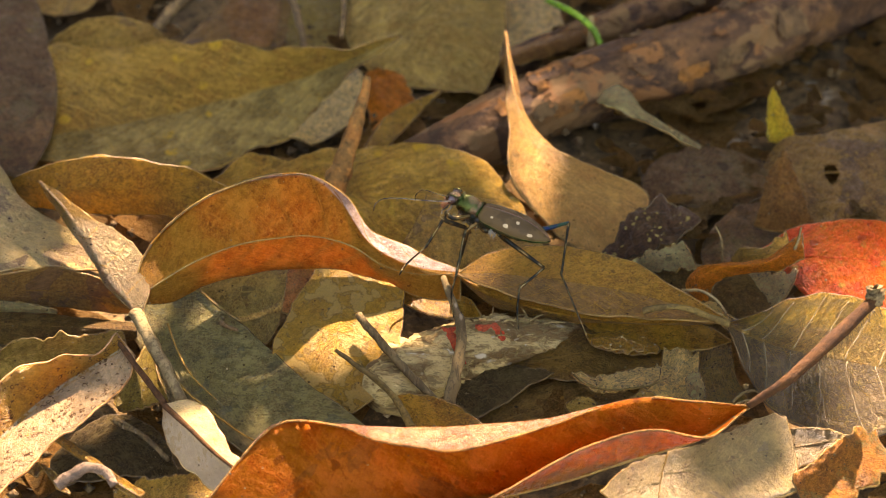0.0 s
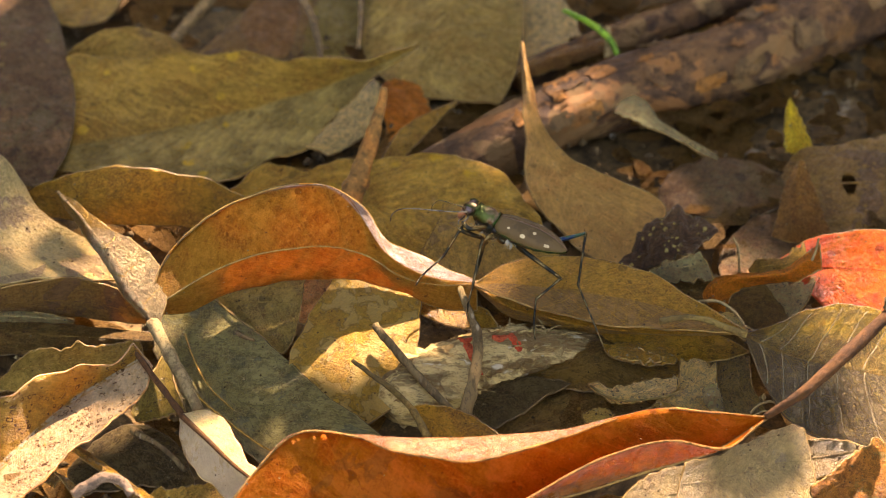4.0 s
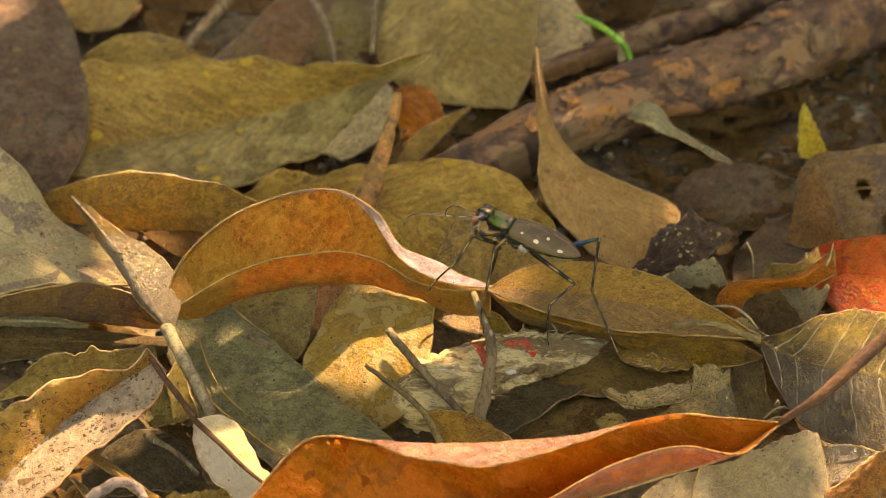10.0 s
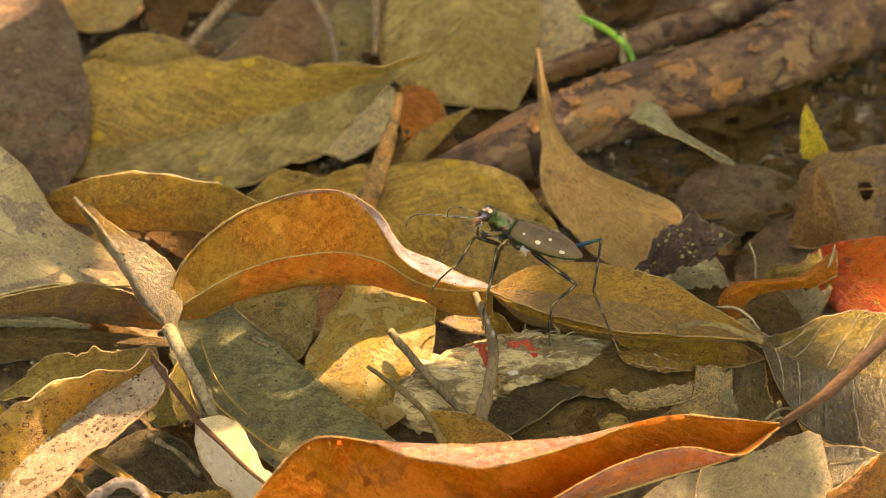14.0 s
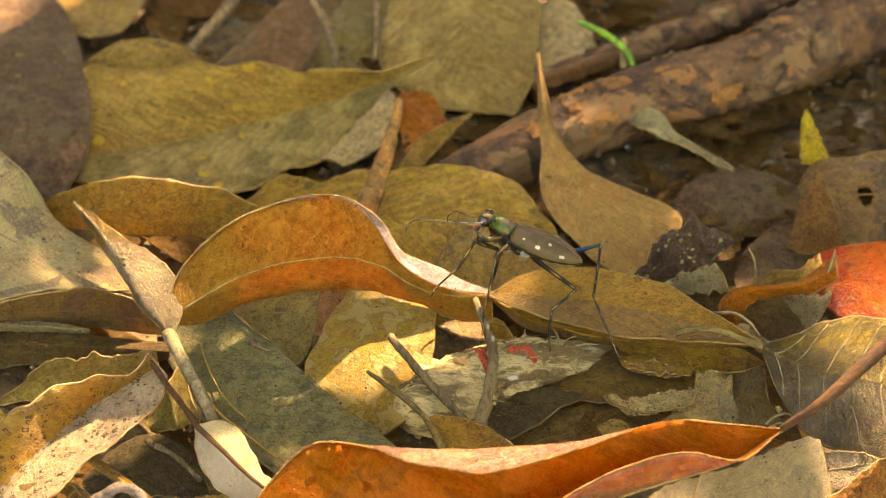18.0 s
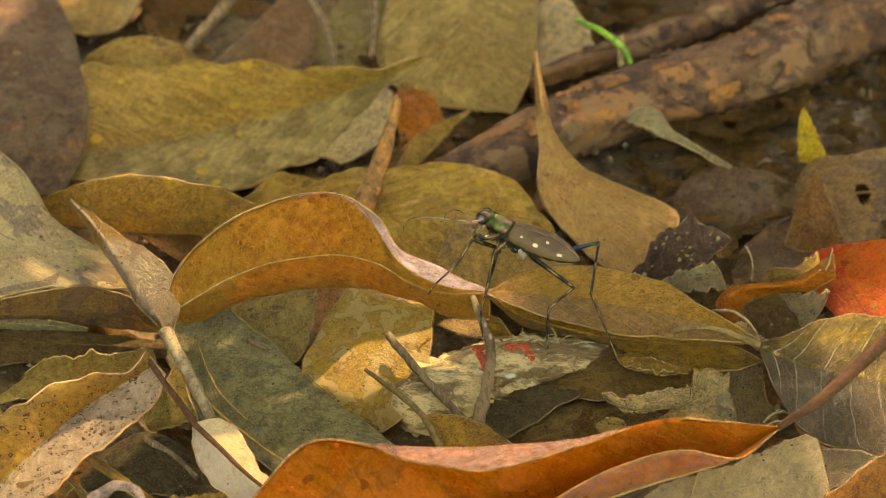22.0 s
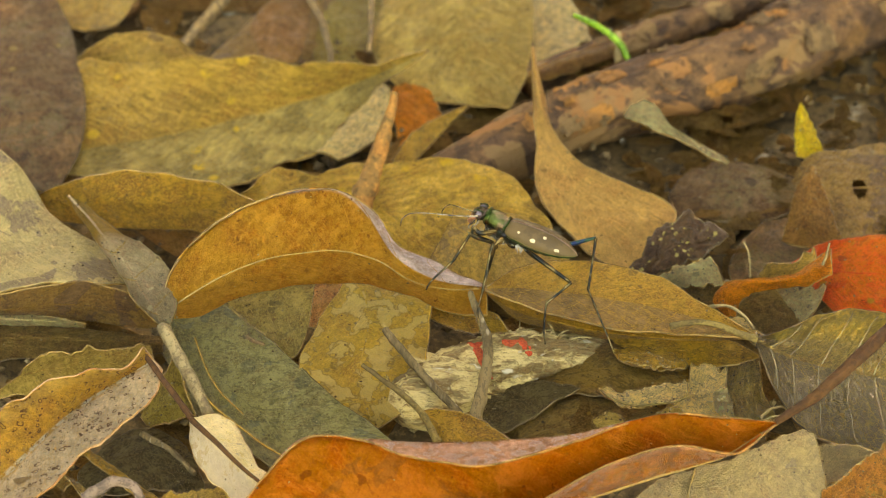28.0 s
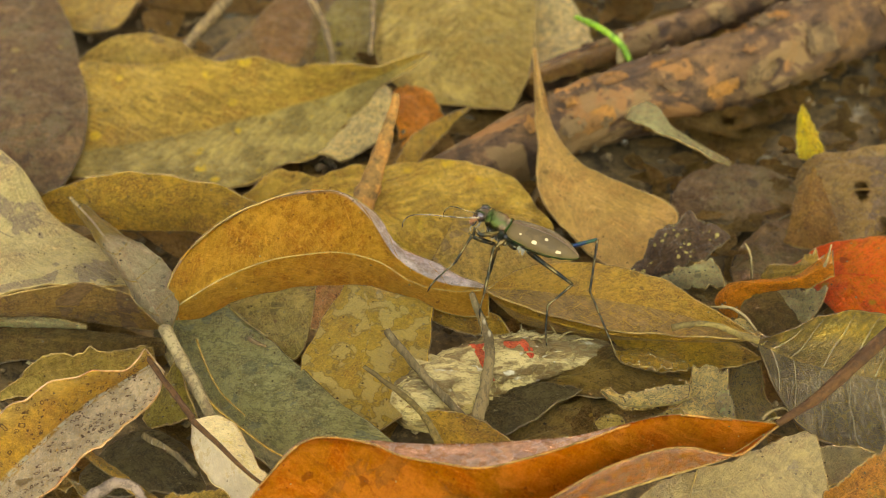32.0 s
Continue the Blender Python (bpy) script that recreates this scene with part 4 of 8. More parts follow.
leaf('fallen_leaf', 'orange-brown leaf lying flat', ('rust', 'rust'), rib=[(-31.5, 53.5, 2.5), (-28.9, 56.8, 2.9), (-26.8, 60.5, 3.0), (-25.4, 64.5, 3.0), (-24.5, 68.6, 3.0), (-23.7, 72.8, 3.0)], 
     sides=[[(-1.1, 1.8, 0.0), (-2.8, 2.5, -0.1), (-3.8, 2.8, -0.1), (-3.4, 2.5, 0.0), (-2.1, 1.8, 0.0), (-0.6, 1.0, 0.0)]], 
     near=[[(1.5, -6.3, -0.5), (4.8, -10.6, -0.4), (4.0, -8.0, -0.6), (2.8, -5.6, -0.4), (1.7, -3.3, -0.2), (0.6, -1.0, 0.0)]])
leaf('fallen_leaf', 'olive leaf with a pale spot', ('olive', 'olive'), rib=[(-20.7, 45.3, 1.0), (-18.4, 52.0, 1.3), (-16.4, 58.7, 1.8), (-15.1, 65.7, 2.0), (-14.3, 72.7, 2.0), (-13.6, 79.8, 2.0)], 
     sides=[[(-0.5, 0.0, 0.0), (-3.0, 0.4, 0.0), (-4.6, 0.7, -0.1), (-4.2, 0.7, -0.1), (-2.8, 0.4, 0.0), (-1.0, 0.0, 0.0)]], 
     near=[[(1.0, -0.9, 0.0), (6.8, -5.1, -0.3), (8.3, -4.3, -0.4), (6.5, -2.7, -0.4), (4.0, -1.4, -0.2), (1.5, 0.0, 0.0)]])
leaf('fallen_leaf', 'large grey-tan leaf standing at the back', ('greytan', 'greytan'), rib=[(1.6, 83.3, 8.0), (1.5, 72.6, 7.0), (2.0, 61.9, 5.9), (3.4, 51.2, 4.7), (5.5, 40.7, 3.6), (10.7, 32.1, 2.5)], 
     sides=[[(0.0, 0.0, 0.0), (-9.3, 0.6, -0.9), (-12.4, -2.3, -1.5), (-14.3, -5.7, -1.5), (-8.5, -5.9, -1.1), (0.0, 0.0, 0.0)]], 
     near=[[(0.0, 0.0, 0.0), (9.0, 3.4, 0.3), (13.1, 4.0, 0.6), (11.5, 3.1, 0.7), (8.3, 2.3, 0.4), (0.0, 0.0, 0.0)]], ribs=7, vein_r=0.17, ripple=0.4)
leaf('fallen_leaf', 'narrow yellow-orange leaf with a pointed tip', ('amber', 'amber'), rib=[(3.7, 27.5, 6.0), (1.1, 26.0, 5.0), (-1.1, 23.7, 4.7), (-3.2, 21.2, 4.4), (-5.0, 18.5, 4.0), (-6.6, 15.8, 3.5)], 
     sides=[[(-0.1, 0.2, 0.0), (-0.5, 0.2, 0.5), (-1.1, 0.5, 0.5), (-1.5, 0.5, 0.4), (-1.3, 0.1, 0.4), (-0.8, -0.4, 0.5)]], 
     near=[[(0.1, -0.3, 0.0), (0.4, -0.2, -0.5), (1.0, -0.5, -0.5), (1.4, -0.7, -0.5), (1.4, -0.7, -0.6), (1.3, -0.5, -0.5)]])
leaf('fallen_leaf', 'orange rotting leaf piece in the litter', ('orange', 'orange'), rib=[(-7.3, 28.1, 2.0), (-6.7, 30.7, 2.2), (-5.9, 33.3, 2.5), (-4.5, 35.7, 2.5), (-2.4, 35.1, 2.5), (-0.8, 32.9, 2.5)], 
     sides=[[(-0.9, 1.6, 0.0), (-1.5, 3.3, 0.0), (-2.0, 5.0, 0.0), (-0.9, 5.8, 0.0), (-0.3, 3.5, 0.0), (-0.4, 1.6, 0.0)]], 
     near=[[(0.5, -5.4, -0.5), (2.0, -6.7, -0.5), (3.4, -7.9, -0.5), (3.6, -8.3, -0.5), (2.5, -5.4, -0.5), (0.3, -0.8, 0.0)]], jag=0.4, ripple=0.5)
leaf('fallen_leaf', 'pale yellow leaf tucked under a larger leaf', ('pale', 'pale'), rib=[(-8.8, 34.7, 5.0), (-9.7, 31.2, 4.7), (-10.9, 27.7, 4.4), (-12.3, 24.3, 4.1), (-14.6, 21.5, 3.6), (-17.3, 19.0, 3.0)], 
     sides=[[(-0.5, 0.8, 0.0), (-1.6, 1.3, -0.1), (-2.3, 1.6, -0.1), (-2.7, 1.7, -0.1), (-2.4, 1.3, -0.1), (-1.7, 0.7, 0.0)]], 
     near=[[(0.5, -0.8, 0.0), (1.3, -1.0, -0.3), (2.1, -1.3, -0.5), (2.6, -1.5, -0.5), (2.3, -1.3, -0.5), (1.7, -0.8, -0.5)]], ripple=0.4)
leaf('fallen_leaf', 'yellow leaf with scalloped edge and brown freckles', ('yellow', 'yellow'), rib=[(-29.6, 6.9, 4.0), (-22.7, 6.1, 4.0), (-16.0, 4.5, 4.4), (-9.3, 2.6, 4.9), (-2.5, 1.1, 5.0), (4.2, -0.7, 5.0), (10.7, -3.1, 4.7), (16.8, -6.2, 4.0)], 
     sides=[[(0.0, 0.0, 0.5), (-0.2, 5.4, 1.0), (1.3, 6.9, 1.6), (2.8, 9.1, 1.7), (4.3, 10.9, 2.1), (4.8, 9.1, 1.5), (3.0, 4.9, 1.0), (0.0, 0.6, 0.0)]], 
     near=[[(-0.1, 0.0, -1.0), (-1.8, -4.8, -1.4), (-2.8, -8.2, -2.0), (-3.1, -10.4, -2.4), (-2.5, -10.8, -2.5), (-1.7, -10.0, -2.5), (-0.6, -7.1, -1.9), (0.0, -0.6, 0.0)]], ribs=8, vein_r=0.15, jag=0.8, ripple=0.25)
leaf('fallen_leaf', 'tan leaf beneath the beetle with a straight fold', ('tan', 'tan'), rib=[(0.9, -2.4, 6.0), (3.9, -4.6, 5.8), (7.1, -6.5, 5.6), (10.7, -7.6, 5.5), (14.3, -8.4, 5.2), (17.3, -10.6, 5.0)], 
     sides=[[(0.6, 3.0, 0.5), (1.9, 5.2, 0.5), (2.9, 6.0, 0.5), (3.1, 5.1, 0.3), (2.0, 2.6, 0.2), (0.0, 0.6, 0.0)]], 
     near=[[(-3.8, -9.4, -1.5), (-2.8, -8.2, -1.5), (-1.9, -6.9, -1.5), (-1.3, -5.7, -1.3), (-0.8, -4.6, -0.7), (0.0, -0.6, 0.0)]], ribs=5, vein_r=0.15, ripple=0.2)
leaf('fallen_leaf', 'upright tan leaf with a long drawn-out tip and curled side', ('tanorange', 'tanorange'), rib=[(13.3, 26.4, 17.3), (13.7, 21.2, 14.7), (14.5, 16.0, 12.0), (16.2, 10.9, 9.5), (18.6, 6.1, 7.2), (21.2, 1.1, 5.5), (23.0, -4.3, 4.1), (24.3, -9.9, 3.0)], 
     sides=[[(-0.1, 0.5, -0.3), (-0.4, 0.6, -1.3), (-1.2, -0.2, -0.5), (-2.9, -1.3, 0.3), (-5.4, -2.5, 0.7), (-5.1, -1.8, -0.5), (-3.2, -1.3, -0.3), (0.0, 0.0, 0.0)]], 
     near=[[(0.1, 0.5, -0.3), (1.0, -0.2, -1.9), (1.6, -1.8, -1.7), (4.0, -2.4, -1.1), (7.8, -1.3, 0.3), (11.4, -0.1, 0.4), (6.8, -0.7, -0.1), (0.0, 0.0, 0.0)]], ribs=7, vdir=-1, vein_r=0.16, ripple=0.2)
leaf('fallen_leaf', 'pale beige leaf scraps beside the log', ('pale', 'pale'), rib=[(15.2, 54.3, 2.0), (17.1, 55.6, 2.7), (19.0, 57.1, 3.1), (21.1, 58.1, 3.0), (22.8, 56.4, 3.0), (24.2, 54.4, 3.0)], 
     sides=[[(-0.2, 7.6, 1.0), (-0.5, 9.3, 1.0), (0.3, 9.7, 1.1), (0.7, 6.5, 0.8), (0.1, 5.0, 0.4), (-0.2, 3.7, 0.0)]], 
     near=[[(0.1, -8.1, -0.5), (0.8, -9.4, -0.8), (1.4, -10.7, -1.1), (1.3, -10.3, -0.9), (0.7, -6.2, -0.7), (0.4, -1.9, -0.5)]], jag=0.4, ripple=0.5)
leaf('fallen_leaf', 'long strip of orange-brown dead leaf', ('rust', 'rust'), rib=[(13.6, 40.1, 3.4), (16.7, 41.0, 4.2), (19.8, 41.8, 5.1), (22.9, 42.7, 5.5), (25.7, 44.4, 5.4), (28.5, 46.1, 5.2)], 
     sides=[[(0.1, 2.3, -0.4), (-0.1, 2.7, -0.5), (-0.2, 2.9, -0.6), (-0.2, 2.7, -0.5), (0.0, 2.2, -0.3), (0.2, 1.7, -0.2)]], 
     near=[[(0.0, -0.3, -0.9), (0.3, -0.9, -1.2), (0.4, -0.9, -1.5), (0.3, -0.7, -1.5), (0.2, -0.4, -1.4), (0.1, -0.1, -1.2)]])
leaf('fallen_leaf', 'torn whitish leaf shred with a thin tail', ('white', 'white'), rib=[(24.5, 30.7, 5.0), (26.5, 28.1, 5.9), (28.9, 25.7, 6.5), (31.7, 23.7, 6.4), (34.2, 21.6, 5.5), (37.0, 19.8, 4.8), (39.7, 17.9, 4.1), (42.4, 15.9, 3.5)], 
     sides=[[(0.0, 0.6, 0.0), (0.6, 1.1, 0.2), (1.3, 2.0, 0.4), (0.9, 1.7, 0.4), (0.0, 0.9, 0.3), (-0.1, 0.6, 0.2), (0.0, 0.6, 0.1), (0.1, 0.4, 0.0)]], 
     near=[[(0.0, -0.6, 0.0), (-0.2, -0.9, -0.6), (-0.6, -1.3, -0.8), (-1.1, -1.9, -0.6), (-0.6, -0.8, -0.3), (-0.5, -0.6, -0.2), (-0.4, -0.5, -0.2), (-0.2, -0.2, -0.2)]], jag=0.4, ripple=0.4)
leaf('fallen_leaf', 'small bright yellow leaf tip sticking up', ('brightyellow', 'brightyellow'), rib=[(53.3, 22.0, 10.2), (53.2, 20.5, 9.3), (53.4, 19.1, 8.2), (53.9, 18.2, 6.8), (54.2, 17.2, 5.4), (54.6, 16.1, 4.0)], 
     sides=[[(0.0, 0.2, -0.2), (-0.5, 0.5, -0.3), (-1.0, 0.7, -0.3), (-1.6, 0.6, -0.1), (-1.9, 0.6, -0.1), (-2.1, 0.7, 0.0)]], 
     near=[[(0.1, 0.2, -0.2), (1.0, 0.5, -0.5), (1.6, 0.6, -0.6), (1.7, 0.3, -0.3), (2.1, 0.2, -0.2), (2.6, 0.4, -0.2)]])
leaf('fallen_leaf', 'dark red-brown leaf lying flat on soil', ('dark_brown', 'dark_brown'), rib=[(33.0, 8.9, 2.0), (37.2, 8.9, 3.0), (41.5, 8.9, 3.5), (45.8, 9.3, 3.3), (50.0, 9.8, 2.7), (54.2, 10.3, 2.0)], 
     sides=[[(0.0, 0.7, 0.5), (-1.2, 5.0, -0.1), (-1.1, 7.2, -0.1), (-0.2, 6.7, 0.0), (0.3, 4.3, 0.0), (0.1, 0.7, 0.0)]], 
     near=[[(-0.2, -2.8, -1.0), (-0.2, -4.8, -1.1), (0.2, -5.5, -1.5), (0.7, -5.3, -1.3), (0.6, -3.5, -0.7), (-0.1, -0.7, 0.0)]], ripple=0.4)
leaf('fallen_leaf', 'brown leaf with a hole and curled far edge', ('brown', 'brown'), rib=[(51.0, 8.2, 2.0), (54.7, 8.3, 4.1), (59.0, 8.3, 4.4), (63.3, 8.2, 4.8), (67.6, 8.6, 5.0), (71.7, 9.7, 5.0)], 
     sides=[[(0.3, 4.2, 0.0), (-0.5, 7.5, 0.6), (0.0, 7.4, 1.5), (0.6, 9.1, 1.2), (1.3, 10.2, 1.0), (2.2, 10.2, 1.0)]], 
     near=[[(-0.8, -7.4, -0.5), (-0.9, -9.4, -2.1), (-1.0, -9.9, -2.0), (-1.2, -10.5, -2.1), (-1.5, -10.5, -1.8), (-2.1, -9.5, -1.0)]], ripple=0.4, hole=(0.45, 0.5, 0.05))
leaf('fallen_leaf', 'brown leaf tip standing upright', ('rust', 'rust'), rib=[(51.2, 2.8, 12.3), (50.8, 1.3, 10.6), (50.6, -0.2, 8.9), (50.6, -1.7, 7.2), (50.4, -3.2, 5.5), (50.2, -4.7, 3.8)], 
     sides=[[(-0.2, 0.3, -0.3), (-0.9, 1.1, -0.5), (-1.6, 1.5, -0.5), (-2.1, 1.6, -0.5), (-2.5, 1.6, -0.4), (-2.8, 1.7, -0.3)]], 
     near=[[(0.5, 0.2, -0.3), (1.9, 1.0, -0.7), (2.9, 1.2, -0.9), (3.6, 1.0, -0.7), (4.6, 0.9, -0.7), (5.8, 1.0, -0.8)]])
leaf('fallen_leaf', 'dark brown flat leaf near the log', ('dark_brown', 'dark_brown'), rib=[(39.7, -6.2, 1.0), (43.6, -3.1, 1.8), (48.4, -1.4, 2.1), (53.4, -1.5, 1.9), (58.0, -3.7, 1.4), (62.4, -6.2, 1.0)], 
     sides=[[(0.2, 1.3, 0.0), (-0.7, 3.5, -0.1), (-0.8, 5.4, 0.0), (0.3, 5.0, 0.0), (0.6, 3.4, 0.0), (0.3, 1.3, 0.0)]], 
     near=[[(0.1, -4.9, 0.0), (0.5, -6.6, -0.4), (0.2, -7.1, -0.6), (-0.3, -6.7, -0.3), (-0.3, -4.8, 0.0), (-0.3, -1.2, 0.0)]], ripple=0.5)
leaf('fallen_leaf', 'bright orange-red leaf with yellow-green freckled edge', ('red', 'red'), rib=[(47.6, -8.7, 3.5), (50.7, -11.1, 5.0), (54.4, -12.9, 5.9), (58.4, -14.1, 6.5), (62.5, -14.4, 6.5), (66.7, -13.7, 6.7), (70.7, -12.5, 7.0)], 
     sides=[[(0.1, 0.6, 0.0), (0.2, 3.6, 1.3), (0.2, 4.6, 2.2), (0.5, 5.9, 2.0), (0.5, 6.0, 1.8), (0.5, 4.2, 1.1), (0.3, 1.2, 0.0)]], 
     near=[[(0.6, -1.2, -0.5), (0.4, -4.0, -2.5), (-0.3, -7.4, -3.3), (0.4, -9.7, -3.2), (1.3, -8.2, -2.1), (0.6, -4.2, -1.2), (0.0, -0.6, -0.5)]], ripple=0.3)
leaf('fallen_leaf', 'curled orange strip of dead leaf with frayed end', ('orange', 'orange'), rib=[(37.2, -22.0, 6.0), (36.3, -20.7, 8.1), (38.2, -19.9, 9.5), (40.8, -19.9, 9.9), (43.4, -20.0, 10.3), (46.0, -19.7, 10.7), (48.1, -18.2, 11.0), (50.4, -16.9, 11.0)], 
     sides=[[(-0.3, -0.1, -0.5), (-1.1, 0.6, -1.0), (-1.0, 1.3, -0.9), (-0.5, 1.6, -0.8), (-0.1, 1.5, -0.7), (0.3, 1.8, -0.6), (0.5, 2.4, -0.5), (0.6, 3.0, -0.5)]], 
     near=[[(0.7, 0.1, -0.5), (2.1, -0.3, -0.7), (1.9, -0.1, -1.2), (1.4, 0.2, -1.2), (1.0, 0.1, -1.2), (0.6, -0.1, -1.4), (0.5, -0.9, -1.5), (0.1, -1.1, -1.0)]], jag=0.3, ripple=0.3)
leaf('fallen_leaf', 'dark brown curved leaf in shade beneath an orange curl', ('deep_brown', 'deep_brown'), rib=[(32.7, -14.2, 3.5), (35.8, -15.8, 3.8), (39.1, -17.3, 4.2), (42.3, -18.7, 4.5), (45.5, -20.5, 4.4), (48.1, -22.8, 4.0)], 
     sides=[[(-0.2, 1.8, 0.5), (0.4, 2.4, 1.1), (1.0, 2.6, 1.2), (1.5, 2.7, 0.8), (1.5, 2.2, 0.3), (0.9, 1.1, 0.0)]], 
     near=[[(1.4, -4.1, -0.5), (0.6, -4.1, -0.8), (0.0, -3.7, -1.3), (-0.6, -3.3, -1.5), (-1.4, -3.0, -0.9), (-1.2, -1.1, -0.5)]])
leaf('fallen_leaf', 'blackish crumpled leaf sprinkled with pale specks', ('black_speck', 'black_speck'), rib=[(24.9, -11.2, 4.0), (26.9, -10.5, 5.4), (28.9, -10.0, 6.7), (31.1, -9.6, 7.8), (33.5, -9.1, 8.4), (35.9, -8.6, 8.6), (38.3, -8.3, 9.0)], 
     sides=[[(-0.3, 0.6, 0.0), (-0.5, 1.6, 0.3), (-0.6, 2.6, 0.5), (-0.6, 3.8, 0.8), (-0.4, 3.6, 1.4), (0.0, 2.5, 1.1), (-0.1, 0.6, 0.0)]], 
     near=[[(0.6, 0.0, -0.5), (0.9, -1.0, -0.8), (1.1, -1.9, -1.2), (1.3, -1.9, -1.5), (1.2, -1.9, -1.2), (0.8, -1.1, -0.7), (0.3, 0.0, -0.5)]], jag=0.4, ripple=1.3)
leaf('fallen_leaf', 'whitish papery leaf scrap', ('white', 'white'), rib=[(28.4, -14.0, 4.5), (30.1, -13.8, 5.3), (31.7, -13.6, 6.0), (33.5, -13.4, 6.4), (35.3, -13.3, 6.5), (37.0, -13.6, 6.0)], 
     sides=[[(-0.8, 0.3, 0.5), (-0.6, 0.8, 0.5), (-0.4, 1.2, 0.5), (-0.2, 1.5, 0.4), (0.0, 2.0, 0.5), (-0.5, 1.2, 1.0)]], 
     near=[[(0.8, -0.2, -0.5), (0.8, -0.4, -1.0), (0.7, -0.6, -1.4), (0.6, -1.1, -1.5), (0.4, -1.3, -1.4), (0.4, -0.9, -1.0)]], jag=0.4, ripple=0.5)
leaf('fallen_leaf', 'pale grey papery scrap under the orange curl', ('white', 'white'), rib=[(42.6, -15.0, 5.0), (43.8, -16.1, 5.1), (45.1, -17.1, 5.3), (46.3, -18.2, 5.4), (47.6, -19.1, 5.6), (49.2, -19.3, 5.8)], 
     sides=[[(-0.4, 0.2, 0.5), (-0.1, 0.6, 0.7), (0.3, 1.1, 0.8), (0.8, 1.7, 0.6), (1.1, 2.3, 0.6), (1.2, 2.4, 0.7)]], 
     near=[[(1.3, -1.5, -0.5), (0.8, -1.6, -0.6), (0.2, -1.7, -0.8), (-0.3, -1.7, -0.9), (-1.1, -2.1, -1.1), (-2.3, -3.0, -0.8)]], jag=0.4, ripple=0.5)
leaf('fallen_leaf', 'crumbly ochre leaf scrap', ('tan', 'tan'), rib=[(42.6, -14.2, 6.0), (43.7, -14.3, 7.2), (45.2, -14.5, 7.5), (46.8, -14.5, 7.6), (48.2, -13.8, 8.0), (49.6, -13.2, 8.5)], 
     sides=[[(-0.3, 0.6, 0.0), (-0.5, 1.1, 0.4), (-0.4, 0.9, 0.5), (-0.2, 0.9, 0.5), (-0.2, 1.3, 0.5), (-0.1, 1.8, 0.5)]], 
     near=[[(0.6, 0.6, -1.0), (0.6, 0.0, -1.4), (0.4, -0.2, -1.3), (0.3, -0.4, -1.0), (0.2, -1.1, -0.8), (0.1, -1.8, -0.5)]], jag=0.4, ripple=0.8)
leaf('fallen_leaf', 'large pale beige leaf with brown blotches and a raised rim', ('beige_blotch', 'beige_blotch'), rib=[(-73.9, 4.0, 11.0), (-69.4, 0.6, 11.1), (-65.3, -3.2, 10.8), (-61.5, -7.4, 10.0), (-56.8, -10.4, 9.6), (-51.6, -12.7, 8.9), (-46.2, -14.3, 8.3), (-41.1, -16.3, 7.0)], 
     sides=[[(-4.9, 22.0, 3.0), (-4.0, 19.1, 3.0), (-2.8, 16.6, 3.2), (-1.6, 14.1, 3.7), (-0.8, 11.1, 2.6), (-1.1, 7.3, 0.4), (0.2, 4.9, -0.8), (0.0, 0.2, 0.0)]], 
     near=[[(5.9, -24.9, -2.0), (5.4, -22.0, -2.1), (5.4, -18.2, -1.8), (5.5, -12.8, -1.1), (4.8, -8.8, -0.4), (3.7, -6.3, 0.4), (2.4, -4.4, 0.5), (0.1, -0.4, 0.0)]], ribs=7, vein_r=0.16, ripple=0.25)
leaf('fallen_leaf', 'brown leaf rolled under a pale leaf, light edged', ('brown', 'brown'), rib=[(-65.9, -22.4, 6.5), (-60.0, -21.8, 6.5), (-54.1, -20.6, 6.5), (-48.1, -20.1, 6.5), (-42.2, -20.1, 5.4), (-36.7, -20.3, 3.0)], 
     sides=[[(0.5, -0.2, 2.1), (0.7, 0.1, 2.2), (0.9, 0.6, 2.6), (1.1, 1.2, 2.7), (1.0, 1.1, 1.9), (0.0, 0.3, 0.0)]], 
     near=[[(-1.2, 2.4, -3.0), (-1.1, 2.3, -2.7), (-0.9, 1.2, -2.5), (-0.8, 0.4, -2.9), (-0.6, 0.0, -2.4), (-0.1, 0.1, -0.5)]])
leaf('fallen_leaf', 'arched yellow-brown leaf standing on its edge', ('amber', 'amber'), rib=[(-58.2, 2.8, 6.0), (-53.1, 1.1, 7.1), (-47.8, 0.1, 8.1), (-42.3, -0.3, 8.5), (-36.8, -0.1, 7.9), (-31.4, -0.1, 7.0), (-26.0, 0.8, 7.0)], 
     sides=[[(0.2, -0.3, 1.0), (0.1, 1.2, 2.5), (0.1, 2.0, 3.3), (0.2, 2.1, 3.5), (0.4, 1.8, 3.4), (0.4, 1.5, 2.9), (0.0, 0.0, 0.5)]], 
     near=[[(0.0, 0.7, -2.0), (-0.2, -0.3, -2.9), (0.1, -0.4, -3.9), (0.3, -0.5, -4.3), (0.5, -0.8, -4.0), (0.7, -1.4, -3.1), (0.2, -0.6, -1.0)]])
